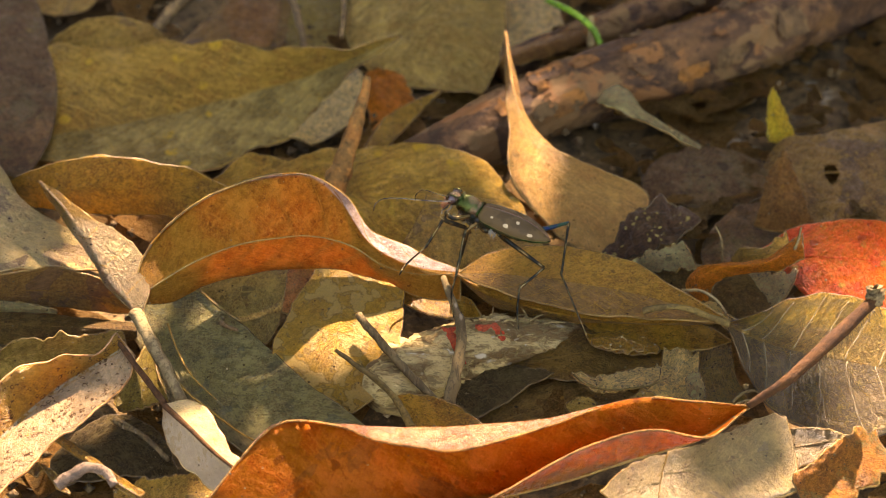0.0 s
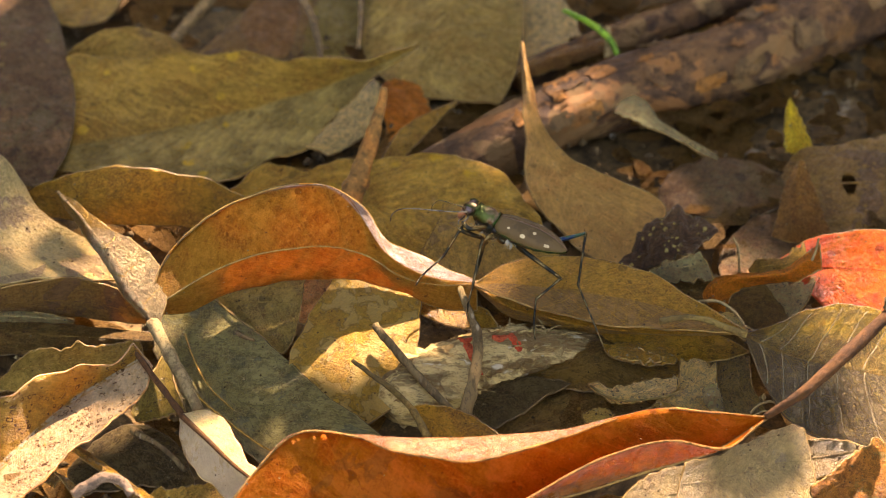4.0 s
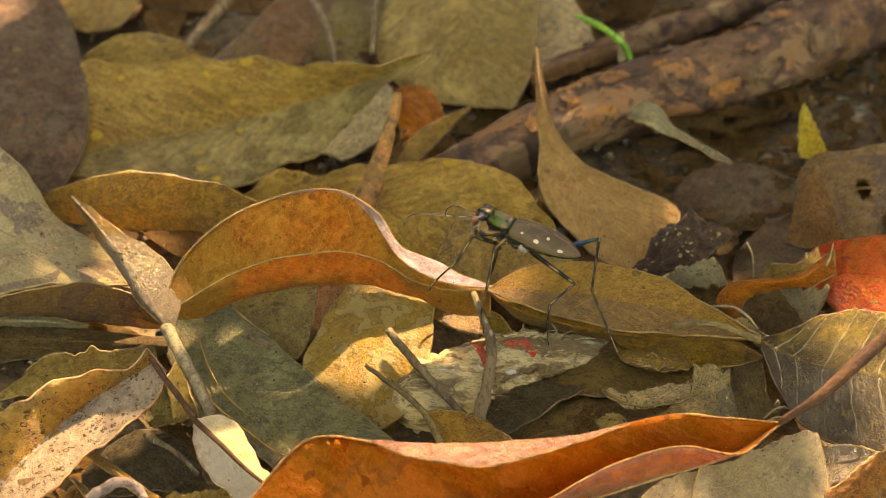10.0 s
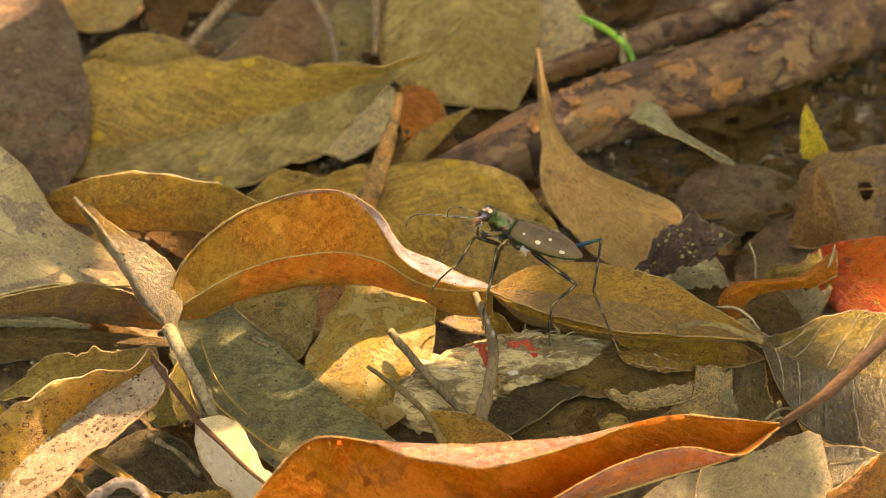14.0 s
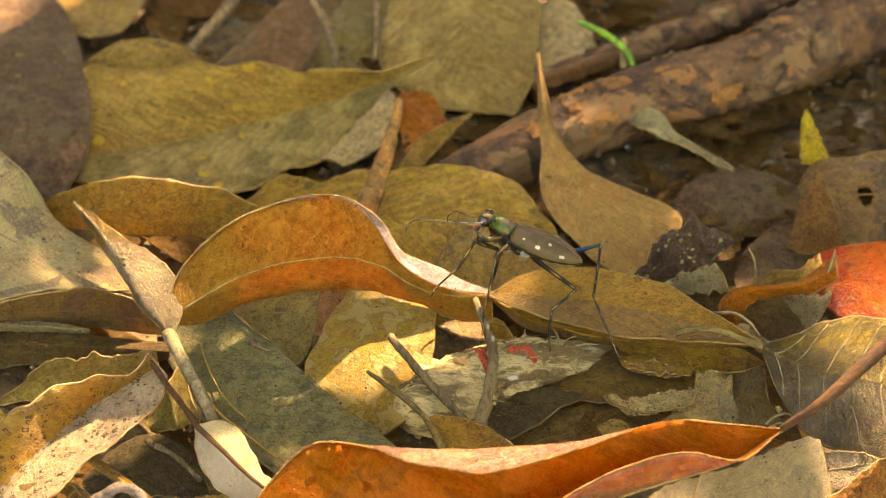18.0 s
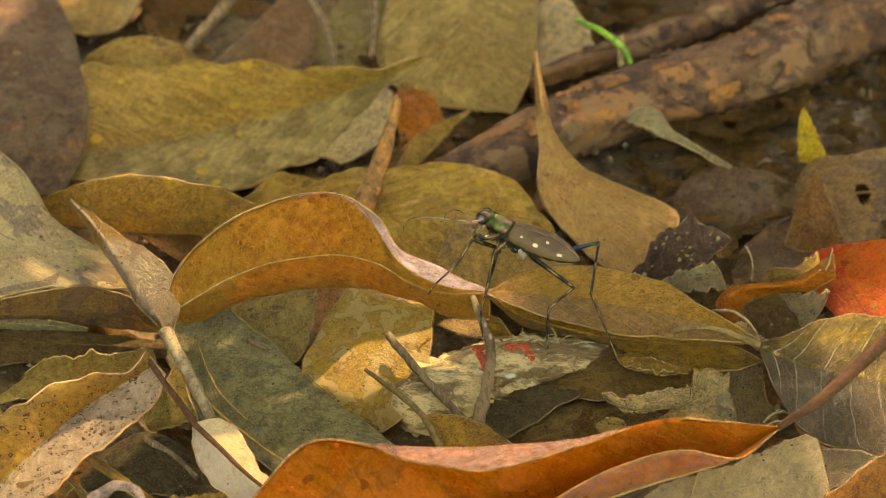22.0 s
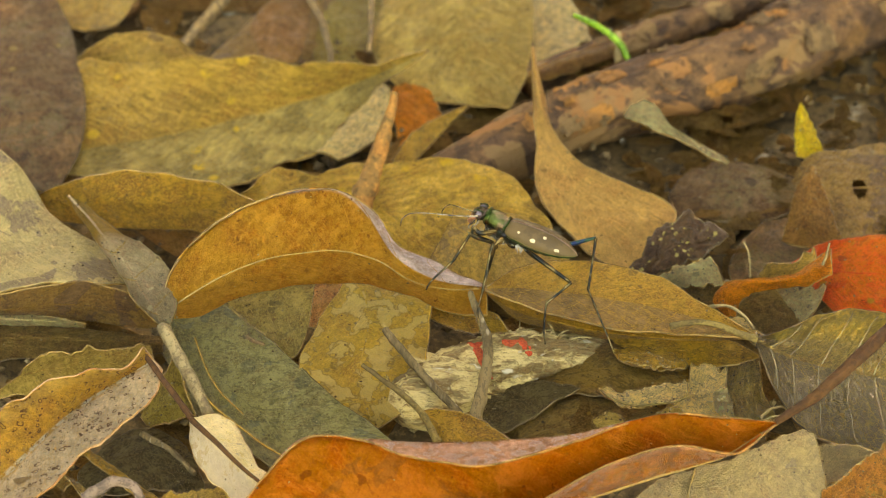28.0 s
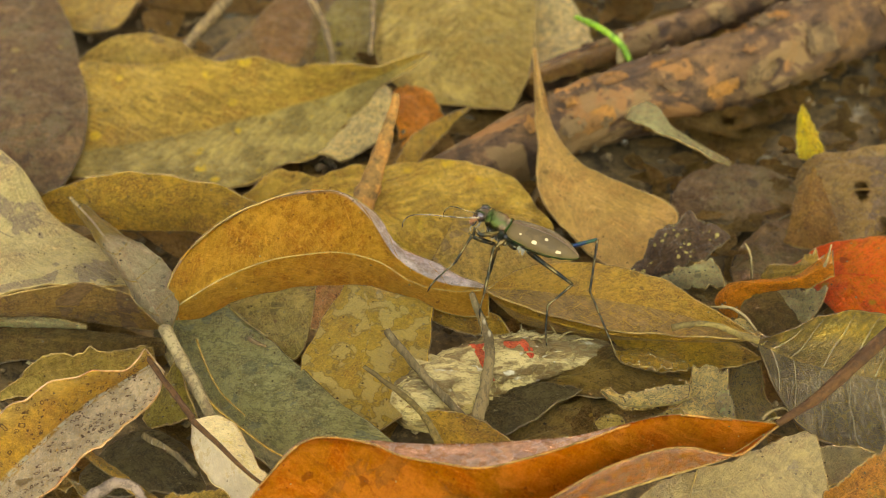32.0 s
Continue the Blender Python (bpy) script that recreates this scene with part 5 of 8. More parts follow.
leaf('fallen_leaf', 'dried grey curled leaf with a rolled yellowish tip', ('grey_dry', 'grey_dry'), rib=[(-49.6, -8.6, 15.6), (-47.7, -11.2, 15.6), (-45.7, -13.8, 15.4), (-43.9, -16.5, 15.2), (-41.9, -19.0, 14.6), (-40.0, -21.2, 13.2), (-38.3, -23.7, 11.9), (-36.4, -26.1, 10.9), (-34.8, -28.7, 9.8)], 
     sides=[[(-0.3, 0.7, -0.6), (-0.6, 0.6, -1.0), (-0.8, 0.5, -1.4), (-0.9, 0.4, -1.6), (-1.0, 0.4, -1.6), (-1.1, 0.0, -1.1), (-1.1, -0.1, -0.7), (-1.0, -0.1, -0.6), (-0.2, 0.5, -0.3)]], 
     near=[[(0.0, 0.4, -0.3), (0.8, 0.8, -0.6), (1.4, 1.1, -1.0), (2.3, 1.7, -1.5), (3.5, 2.8, -1.7), (4.2, 3.0, -1.4), (4.0, 2.3, -0.9), (2.6, 1.4, -0.7), (0.6, 0.6, -0.2)]], 
     stalk=[(-35.1, -28.2, 9.6), (-33.3, -31.5, 9.0), (-31.5, -34.9, 8.4), (-29.7, -38.2, 7.9), (-28.0, -41.5, 7.0)], ribs=5, vdir=-1, vein_r=0.16, stalk_r=(0.9, 0.68), ripple=0.35)
leaf('fallen_leaf', 'thin pale dry leaf sliver', ('white', 'white'), rib=[(-61.1, -20.1, 3.8), (-58.3, -20.4, 4.2), (-55.4, -20.7, 4.4), (-52.6, -20.8, 4.3), (-49.8, -20.8, 4.0), (-47.0, -20.7, 3.4)], 
     sides=[[(0.0, 0.3, 0.2), (0.0, 0.5, 0.1), (0.0, 0.7, 0.1), (0.0, 0.6, 0.3), (0.0, 0.4, 0.2), (0.0, 0.1, 0.1)]], 
     near=[[(-0.2, 0.1, -0.8), (-0.2, 0.1, -1.0), (-0.1, 0.1, -1.2), (-0.1, 0.2, -1.1), (-0.1, 0.2, -0.8), (-0.1, 0.1, -0.4)]])
leaf('fallen_leaf', 'dark brown damp leaf in shade', ('deep_brown', 'deep_brown'), rib=[(-65.5, -21.6, 2.0), (-59.7, -22.6, 2.8), (-53.8, -22.9, 3.1), (-47.9, -23.2, 3.0), (-42.1, -23.7, 3.0), (-36.2, -24.1, 3.0)], 
     sides=[[(-0.3, 1.1, 0.0), (-0.2, 2.0, 0.0), (-0.1, 2.3, 0.0), (-0.1, 2.2, 0.0), (-0.1, 1.9, 0.0), (-0.2, 1.3, 0.0)]], 
     near=[[(0.6, -3.3, -1.0), (0.6, -2.4, -1.8), (0.4, -1.9, -1.8), (0.2, -1.4, -1.5), (0.1, -0.7, -1.5), (-0.1, -0.3, -1.0)]])
leaf('fallen_leaf', 'grey-brown leaf with ragged upper edge', ('greytan', 'greytan'), rib=[(-53.7, -30.9, 3.5), (-50.4, -30.5, 4.4), (-47.0, -30.5, 4.9), (-43.5, -30.3, 5.0), (-40.1, -29.6, 5.1), (-36.9, -28.4, 5.5)], 
     sides=[[(0.8, 0.5, 1.0), (0.2, 0.9, 1.7), (0.1, 1.0, 1.6), (-0.1, 1.1, 1.6), (-0.2, 1.0, 1.3), (-0.3, 0.8, 0.5)]], 
     near=[[(-3.4, -2.0, -1.5), (-2.4, -2.5, -2.1), (-1.6, -2.4, -2.2), (-0.9, -1.9, -1.9), (-0.3, -1.2, -1.5), (0.2, -1.0, -0.5)]], jag=0.4)
leaf('fallen_leaf', 'speckled ochre leaf with a pale midrib and reddish edge', ('ochre_speck', 'ochre_speck'), rib=[(-34.7, -37.3, 12.1), (-38.7, -39.6, 10.9), (-42.5, -42.6, 10.1), (-45.2, -46.7, 10.0), (-47.5, -51.0, 10.0), (-49.8, -55.4, 10.0), (-52.3, -59.7, 10.0), (-54.5, -64.1, 10.0)], 
     sides=[[(-1.2, 0.9, 1.1), (0.9, 0.2, 2.0), (1.0, 0.9, 4.2), (-0.4, 2.2, 5.3), (-1.6, 3.2, 5.1), (-2.5, 4.0, 4.9), (-2.6, 4.4, 4.6), (-2.4, 4.7, 4.2)]], 
     near=[[(1.1, -1.3, -0.2), (4.6, -3.2, 0.3), (5.7, -3.9, 0.8), (5.7, -3.4, 0.9), (5.4, -2.7, 0.8), (5.5, -2.3, 0.8), (5.9, -2.0, 0.8), (6.0, -1.5, 0.8)]], crease=True, jag=0.25, ripple=0.25, rib_r=0.1)
leaf('fallen_leaf', 'olive leaf fragment under the speckled leaf', ('olive', 'olive'), rib=[(-36.8, -37.8, 2.5), (-35.1, -36.7, 3.3), (-33.9, -34.8, 3.7), (-33.1, -32.7, 4.0), (-31.9, -34.0, 3.8), (-31.0, -36.1, 3.5)], 
     sides=[[(-0.5, 0.8, 0.0), (-1.1, 1.9, 0.7), (-1.2, 2.8, 0.8), (-0.8, 3.3, 1.0), (-0.8, 2.2, 0.7), (-0.8, 1.5, 0.5)]], 
     near=[[(0.3, -0.2, -0.5), (-0.2, -1.4, -1.1), (-0.2, -3.2, -1.3), (0.2, -5.2, -1.3), (0.1, -3.6, -0.8), (0.5, -1.5, -0.5)]])
leaf('fallen_leaf', 'long red-brown leaf arched over the litter with a pale edge', ('L1rim', 'L1'), rib=[(-36.0, -25.5, 9.0), (-32.0, -23.0, 10.6), (-27.7, -21.1, 12.3), (-23.0, -19.8, 13.6), (-18.1, -19.2, 14.3), (-13.2, -18.4, 14.0), (-8.5, -18.4, 12.5), (-4.2, -19.9, 10.4), (0.6, -20.7, 9.5), (5.6, -20.0, 9.0)], 
     sides=[[(-0.1, 0.0, 0.0), (-2.7, 2.4, 2.0), (-3.0, 3.5, 3.9), (-2.5, 3.8, 5.6), (-1.6, 3.4, 7.1), (-0.4, 2.4, 8.1), (-0.8, 3.2, 5.3), (-1.5, 3.6, 2.7), (-0.7, 3.0, 1.6), (0.0, 0.5, 0.0)],
            [(-0.1, 0.0, 0.0), (-2.7, 2.6, 1.7), (-3.1, 4.0, 3.5), (-2.5, 4.0, 5.4), (-1.6, 3.5, 6.9), (-0.3, 2.3, 7.8), (-1.0, 2.6, 4.7), (-1.8, 1.0, 2.8), (-1.2, 0.5, 0.9), (0.0, 0.2, 0.0)]], 
     near=[[(0.0, 0.2, -0.4), (0.3, -0.9, -3.0), (0.1, -0.3, -4.1), (0.1, 0.1, -5.1), (0.0, 0.2, -5.6), (-0.1, 0.1, -5.2), (0.1, -0.3, -4.1), (0.4, -0.4, -2.7), (0.0, -1.4, -2.5), (0.0, -2.5, -2.4)]], ribs=9, vdir=-1, vein_r=0.15, ripple=0.15, rib_r=0.152)
leaf('fallen_leaf', 'brown lance-shaped leaf under the beetle, lying over its folded half', ('L2', 'L2'), rib=[(5.3, -19.8, 8.9), (10.3, -20.3, 9.3), (15.3, -21.1, 9.4), (20.3, -22.1, 9.3), (25.2, -23.3, 9.2), (30.0, -25.0, 9.1), (34.5, -27.3, 9.2), (38.9, -29.8, 9.4)], 
     sides=[[(0.0, -0.1, 0.1), (-0.3, 2.9, 1.1), (0.2, 4.4, 1.5), (0.7, 4.7, 1.7), (1.1, 4.3, 1.5), (0.9, 2.8, 1.2), (0.3, 1.3, 0.7), (0.0, 0.1, 0.0)]], 
     near=[[(0.0, -0.7, 0.3), (-0.7, -2.7, -0.4), (-1.0, -3.7, -0.8), (-1.2, -4.3, -1.0), (-1.2, -4.2, -1.0), (-1.0, -3.3, -0.7), (-0.5, -1.8, -0.3), (-0.2, -0.8, 0.3)]], crease=True, ribs=9, vdir=-1, vein_r=0.155, ripple=0.15)
leaf('fallen_leaf', 'folded lower half of a brown lance-shaped leaf', ('L2', 'L2'), rib=[(5.3, -19.2, 8.2), (9.6, -21.5, 6.6), (14.4, -23.3, 6.3), (19.4, -24.8, 6.1), (24.5, -25.8, 6.1), (29.6, -26.6, 6.3), (34.6, -27.5, 7.3), (39.0, -29.6, 9.1)], 
     sides=[[(0.0, 1.4, -0.3), (0.1, 1.2, 1.0), (0.1, 1.2, 1.0), (0.0, 1.1, 1.0), (-0.1, 0.9, 0.9), (-0.2, 0.9, 0.9), (-0.1, 1.0, 0.5), (0.3, 1.6, -0.6)]], 
     near=[[(0.0, 0.1, -0.2), (-0.4, 0.4, -1.4), (-0.2, 0.3, -1.5), (0.0, 0.4, -1.4), (0.3, 0.5, -1.4), (0.5, 0.5, -1.3), (0.5, 0.3, -0.8), (0.0, -0.2, 0.1)]], crease=True, ribs=6, vdir=-1, vein_r=0.155, ripple=0.15)
leaf('fallen_leaf', 'yellow-brown leaf peeping from below another leaf', ('amber', 'amber'), rib=[(21.9, -25.1, 4.5), (25.2, -26.6, 4.9), (28.8, -27.6, 5.1), (32.5, -28.1, 5.3), (36.2, -28.4, 5.5), (39.7, -29.8, 6.0)], 
     sides=[[(-0.4, 0.5, 0.5), (0.1, 1.4, 0.5), (0.3, 1.8, 0.7), (0.5, 1.8, 0.8), (0.6, 1.4, 0.5), (0.0, 0.1, 0.0)]], 
     near=[[(1.1, -0.5, -1.0), (0.8, -0.9, -1.0), (0.4, -1.4, -1.0), (0.2, -1.8, -0.9), (0.0, -1.9, -0.7), (0.0, 0.0, -0.2)]])
leaf('fallen_leaf', 'amber-brown leaf band behind the bark scrap', ('amber', 'amber'), rib=[(-4.4, -17.8, 5.5), (-2.2, -19.2, 5.5), (0.2, -20.3, 5.5), (2.7, -20.9, 5.2), (5.2, -21.6, 5.1), (7.8, -22.3, 5.0)], 
     sides=[[(-0.4, 0.5, 1.0), (-0.3, 0.8, 1.0), (-0.3, 1.2, 1.0), (-0.3, 1.6, 0.9), (-0.4, 1.5, 0.7), (-0.7, 1.1, 0.5)]], 
     near=[[(0.7, -0.9, -1.0), (0.5, -1.4, -1.0), (0.3, -1.8, -1.0), (0.3, -2.2, -0.9), (0.5, -1.7, -0.8), (0.7, -0.9, -0.7)]])
leaf('fallen_leaf', 'grey-brown leaf with net veins and a yellow far half', ('greyviolet', 'greyviolet'), rib=[(38.8, -30.6, 9.5), (42.0, -32.7, 9.0), (45.5, -34.3, 8.8), (49.1, -35.4, 8.6), (52.8, -36.4, 8.5), (56.5, -37.3, 8.4), (60.3, -37.7, 8.0), (64.1, -37.8, 8.0)], 
     sides=[[(0.0, 0.1, 0.1), (0.8, 3.2, 1.3), (1.1, 6.3, 2.4), (1.6, 8.2, 2.9), (2.0, 8.8, 2.6), (2.2, 8.3, 2.0), (1.8, 6.5, 1.3), (1.0, 4.1, 0.0)]], 
     near=[[(0.0, 0.0, -0.2), (-2.0, -2.6, -1.5), (-4.0, -5.9, -2.2), (-4.5, -8.8, -2.6), (-3.5, -9.8, -2.5), (-2.3, -10.1, -1.9), (-1.6, -7.3, -1.0), (-1.0, -4.4, -0.5)]], 
     stalk=[(38.8, -30.9, 9.8), (36.1, -30.5, 10.7), (33.6, -29.7, 11.3), (30.8, -29.4, 11.3), (28.2, -29.2, 10.5)], ribs=8, vein_r=0.16, rib_r=0.3, stalk_r=(0.5, 0.36, 0.42), ripple=0.2)
leaf('fallen_leaf', 'crumpled pale veined leaf piece', ('skeleton', 'skeleton'), rib=[(33.7, -34.0, 3.5), (34.8, -34.3, 4.0), (35.9, -34.6, 4.4), (37.1, -34.6, 4.8), (38.4, -34.6, 5.0), (39.6, -34.6, 5.0)], 
     sides=[[(0.5, 4.1, 0.5), (0.4, 4.4, 0.6), (0.3, 4.6, 0.6), (0.2, 4.7, 0.5), (0.2, 4.7, 0.4), (0.1, 4.7, 0.5)]], 
     near=[[(-0.4, -5.0, -0.5), (0.0, -5.1, -1.0), (0.4, -5.0, -1.3), (0.7, -5.0, -1.4), (0.9, -4.8, -1.3), (1.2, -4.5, -1.0)]], ribs=9, vein_r=0.155, ripple=0.95, jag=0.4)
leaf('fallen_leaf', 'crumpled pale tan leaf piece', ('pale', 'pale'), rib=[(27.7, -36.6, 3.0), (29.0, -35.8, 3.4), (30.4, -35.0, 3.8), (31.9, -34.4, 4.2), (33.5, -34.7, 4.5), (35.0, -35.1, 4.5)], 
     sides=[[(0.8, 1.0, 0.0), (0.5, 2.0, 0.3), (0.2, 2.9, 0.6), (-0.1, 4.0, 0.8), (0.1, 4.0, 0.9), (0.4, 3.6, 0.5)]], 
     near=[[(-2.1, -1.0, -1.0), (-1.6, -2.1, -1.2), (-1.1, -3.3, -1.4), (-0.6, -4.1, -1.6), (-0.3, -3.9, -1.6), (0.0, -3.9, -1.5)]], ripple=0.95, jag=0.4)
leaf('fallen_leaf', 'frayed tan leaf edge over dark litter', ('pale', 'pale'), rib=[(19.5, -34.6, 4.5), (21.4, -35.8, 4.6), (23.6, -36.3, 4.7), (25.9, -36.0, 4.8), (28.0, -35.4, 4.9), (30.2, -34.6, 5.0)], 
     sides=[[(-0.1, 0.7, 0.0), (-0.1, 0.8, 0.3), (0.0, 1.2, 0.3), (0.0, 1.5, 0.2), (0.0, 1.3, 0.1), (0.1, 1.0, 0.0)]], 
     near=[[(0.6, -0.4, -0.5), (0.3, -0.5, -0.7), (0.1, -0.7, -0.7), (0.0, -0.8, -0.6), (-0.1, -1.0, -0.6), (-0.3, -1.0, -0.5)]], jag=0.7, ripple=0.6)
leaf('fallen_leaf', 'dark brown leaf with a yellow patch in shade', ('brown_yellow', 'brown_yellow'), rib=[(10.5, -30.4, 2.5), (15.1, -30.3, 3.2), (19.7, -29.6, 3.5), (24.4, -29.5, 3.5), (29.0, -30.4, 3.5), (33.6, -31.2, 3.3)], 
     sides=[[(-0.7, 1.0, 0.5), (-0.3, 2.3, 0.7), (-0.1, 3.7, 0.6), (0.4, 4.3, 0.5), (0.7, 3.3, 0.5), (0.5, 1.4, 0.2)]], 
     near=[[(1.4, -0.5, -0.5), (0.9, -2.1, -1.0), (0.5, -3.6, -1.1), (0.2, -4.1, -1.0), (0.0, -3.3, -0.8), (-0.5, -1.2, -0.3)]])
leaf('fallen_leaf', 'dark slate-coloured leaf in shade', ('slate', 'slate'), rib=[(4.6, -35.3, 2.8), (6.9, -35.1, 3.2), (9.2, -34.8, 3.5), (11.5, -34.5, 3.4), (13.7, -34.0, 3.2), (16.0, -33.5, 3.0)], 
     sides=[[(0.0, 1.6, 0.4), (0.1, 2.4, 0.4), (0.3, 2.7, 0.4), (0.6, 2.4, 0.4), (0.9, 1.8, 0.3), (1.1, 1.0, 0.0)]], 
     near=[[(0.3, -4.1, -0.4), (0.1, -4.7, -0.8), (-0.2, -3.9, -0.9), (-0.6, -2.9, -0.8), (-1.2, -1.9, -0.5), (-1.8, -0.9, -0.1)]])
leaf('fallen_leaf', 'dark mouldy leaf deep in the litter', ('deep_brown', 'deep_brown'), rib=[(6.6, -41.4, 1.0), (10.6, -39.0, 1.4), (15.1, -37.5, 1.5), (19.7, -37.0, 1.5), (24.4, -37.3, 1.5), (29.0, -38.0, 1.5)], 
     sides=[[(-0.7, 1.0, 0.0), (-1.2, 2.6, 0.0), (-1.2, 4.1, 0.0), (-0.6, 4.2, 0.0), (0.0, 3.5, 0.0), (0.2, 2.0, 0.0)]], 
     near=[[(0.6, -3.3, -0.5), (0.8, -4.5, -0.6), (0.7, -5.6, -0.7), (0.4, -6.1, -0.7), (0.0, -5.1, -0.6), (-0.3, -3.4, -0.5)]], ripple=0.5)
leaf('fallen_leaf', 'mottled ochre leaf with a nibbled surface', ('mottled', 'mottled'), rib=[(-11.4, -16.9, 8.2), (-10.1, -20.0, 7.4), (-9.6, -23.4, 6.7), (-9.8, -26.8, 6.0), (-10.3, -30.1, 5.3), (-10.2, -33.5, 4.7), (-9.5, -36.9, 4.1), (-8.2, -40.0, 3.4)], 
     sides=[[(-1.3, 0.0, -0.2), (-4.5, -0.6, -0.4), (-6.7, -1.1, -0.4), (-8.0, -1.6, -0.5), (-7.6, -2.4, -0.6), (-5.9, -2.8, -0.4), (-3.0, -1.6, -0.3), (-0.3, 0.0, 0.0)]], 
     near=[[(1.5, -0.1, 0.0), (4.7, 2.2, 0.6), (8.1, 3.6, 0.8), (7.9, 2.5, 0.5), (8.3, 1.4, 0.3), (7.9, 0.3, 0.0), (5.0, -0.3, -0.1), (0.2, 0.0, 0.0)]], ripple=0.2)
leaf('fallen_leaf', 'small pinkish leaf behind the mottled leaf', ('pink', 'pink'), rib=[(-16.7, -23.1, 5.0), (-16.3, -21.6, 5.5), (-15.9, -20.1, 6.0), (-15.5, -18.6, 6.5), (-15.1, -17.1, 7.0), (-14.5, -15.7, 7.5)], 
     sides=[[(-0.6, 0.2, 0.0), (-0.9, 0.4, 0.0), (-1.1, 0.5, 0.0), (-1.4, 0.7, -0.1), (-1.7, 0.8, -0.1), (-1.1, 0.2, 0.0)]], 
     near=[[(0.7, -0.3, 0.0), (1.1, -0.3, -0.2), (1.4, -0.3, -0.3), (1.8, -0.4, -0.3), (2.0, -0.3, -0.3), (1.7, -0.2, 0.0)]])
leaf('fallen_leaf', 'olive-grey leaf with a pink margin', ('olivegrey', 'olivegrey'), rib=[(-28.5, -19.7, 4.2), (-26.3, -19.0, 4.6), (-24.1, -18.7, 4.9), (-21.8, -19.0, 5.1), (-19.6, -19.3, 5.3), (-17.3, -19.5, 5.5)], 
     sides=[[(-1.2, 1.4, 0.3), (-1.2, 2.1, 0.5), (-1.0, 2.9, 0.7), (-0.5, 3.5, 0.8), (-0.1, 3.9, 0.7), (0.4, 4.1, 0.5)]], 
     near=[[(2.4, -2.4, -0.4), (2.5, -4.5, -0.8), (2.1, -6.7, -1.1), (1.5, -8.4, -1.4), (1.0, -7.8, -1.2), (-0.4, -5.1, -0.9)]], ribs=5, vein_r=0.16)
leaf('fallen_leaf', 'large grey-green leaf with dark mould spots', ('greygreen', 'greygreen'), rib=[(-37.3, -15.9, 3.0), (-34.1, -21.8, 3.3), (-30.6, -27.5, 3.5), (-26.7, -32.9, 3.7), (-22.3, -37.9, 3.7), (-17.1, -42.1, 3.7), (-11.0, -44.6, 3.8), (-4.3, -45.0, 4.0)], 
     sides=[[(2.7, 3.5, 1.0), (4.2, 5.2, 1.3), (4.7, 6.1, 1.4), (5.0, 6.7, 1.3), (4.6, 6.8, 1.3), (3.4, 6.1, 1.2), (1.9, 4.3, 0.8), (0.0, 0.6, 0.0)]], 
     near=[[(-1.0, -4.6, -1.0), (-1.2, -5.1, -1.0), (-1.9, -5.8, -0.9), (-1.9, -6.1, -0.9), (-1.2, -5.8, -0.9), (-0.6, -5.4, -0.9), (0.1, -3.2, -0.7), (0.0, -0.5, -0.4)]], ribs=7, vein_r=0.155, ripple=0.2)
leaf('fallen_leaf', 'pale pink-white folded leaf with a dark red midrib', ('pinkwhite', 'pinkwhite'), rib=[(-29.2, -46.6, 11.4), (-27.4, -49.0, 11.8), (-25.5, -51.4, 12.1), (-23.5, -53.7, 11.9), (-21.3, -55.8, 11.5), (-18.9, -57.6, 11.0), (-16.4, -59.3, 10.6)], 
     sides=[[(0.0, 0.1, 0.0), (1.2, 2.8, -0.2), (1.7, 3.3, -0.5), (1.1, 2.8, -0.6), (0.3, 2.1, -0.4), (0.1, 1.6, -0.2), (-0.1, 1.3, 0.0)]], 
     near=[[(-0.2, 0.5, -0.8), (-1.5, -0.3, -2.4), (-1.9, -0.9, -3.3), (-1.5, -1.1, -3.4), (-1.4, -1.6, -3.1), (-0.8, -1.5, -2.6), (0.0, -1.0, -2.1)]], 
     stalk=[(-29.1, -46.4, 11.3), (-31.4, -43.2, 11.8), (-33.6, -40.0, 12.2), (-35.8, -36.7, 12.5)], crease=True, stalk_r=(0.42, 0.36, 0.3), redrib=True, ripple=0.12)
leaf('fallen_leaf', 'narrow yellow leaf strip on dark litter', ('amber', 'amber'), rib=[(-42.4, -46.6, 6.4), (-40.2, -48.8, 6.7), (-37.9, -51.0, 7.1), (-35.8, -53.2, 7.3), (-33.4, -55.2, 7.4), (-30.9, -57.1, 7.4)], 
     sides=[[(-0.5, 0.2, -0.4), (-0.5, 0.1, -0.4), (-0.5, 0.1, -0.4), (-0.5, 0.0, -0.4), (-0.5, 0.0, -0.4), (-0.4, -0.1, -0.4)]], 
     near=[[(0.2, 0.7, -0.4), (0.3, 0.8, -0.5), (0.3, 0.8, -0.5), (0.3, 0.8, -0.4), (0.3, 0.8, -0.4), (0.2, 0.8, -0.4)]])
leaf('fallen_leaf', 'narrow brown leaf strip', ('brown', 'brown'), rib=[(-44.4, -51.4, 5.0), (-43.5, -50.8, 5.8), (-42.5, -51.6, 6.1), (-41.7, -52.7, 6.1), (-40.9, -53.8, 6.0), (-40.1, -55.0, 6.0)], 
     sides=[[(-0.7, 0.4, 0.0), (-0.7, 0.5, 0.0), (-0.7, 0.4, 0.0), (-0.7, 0.4, 0.0), (-0.7, 0.4, 0.0), (-0.7, 0.4, 0.0)]], 
     near=[[(0.5, -0.4, 0.0), (0.6, -0.5, 0.0), (0.7, -0.4, 0.0), (0.8, -0.4, 0.0), (0.8, -0.4, 0.0), (0.8, -0.4, 0.0)]])
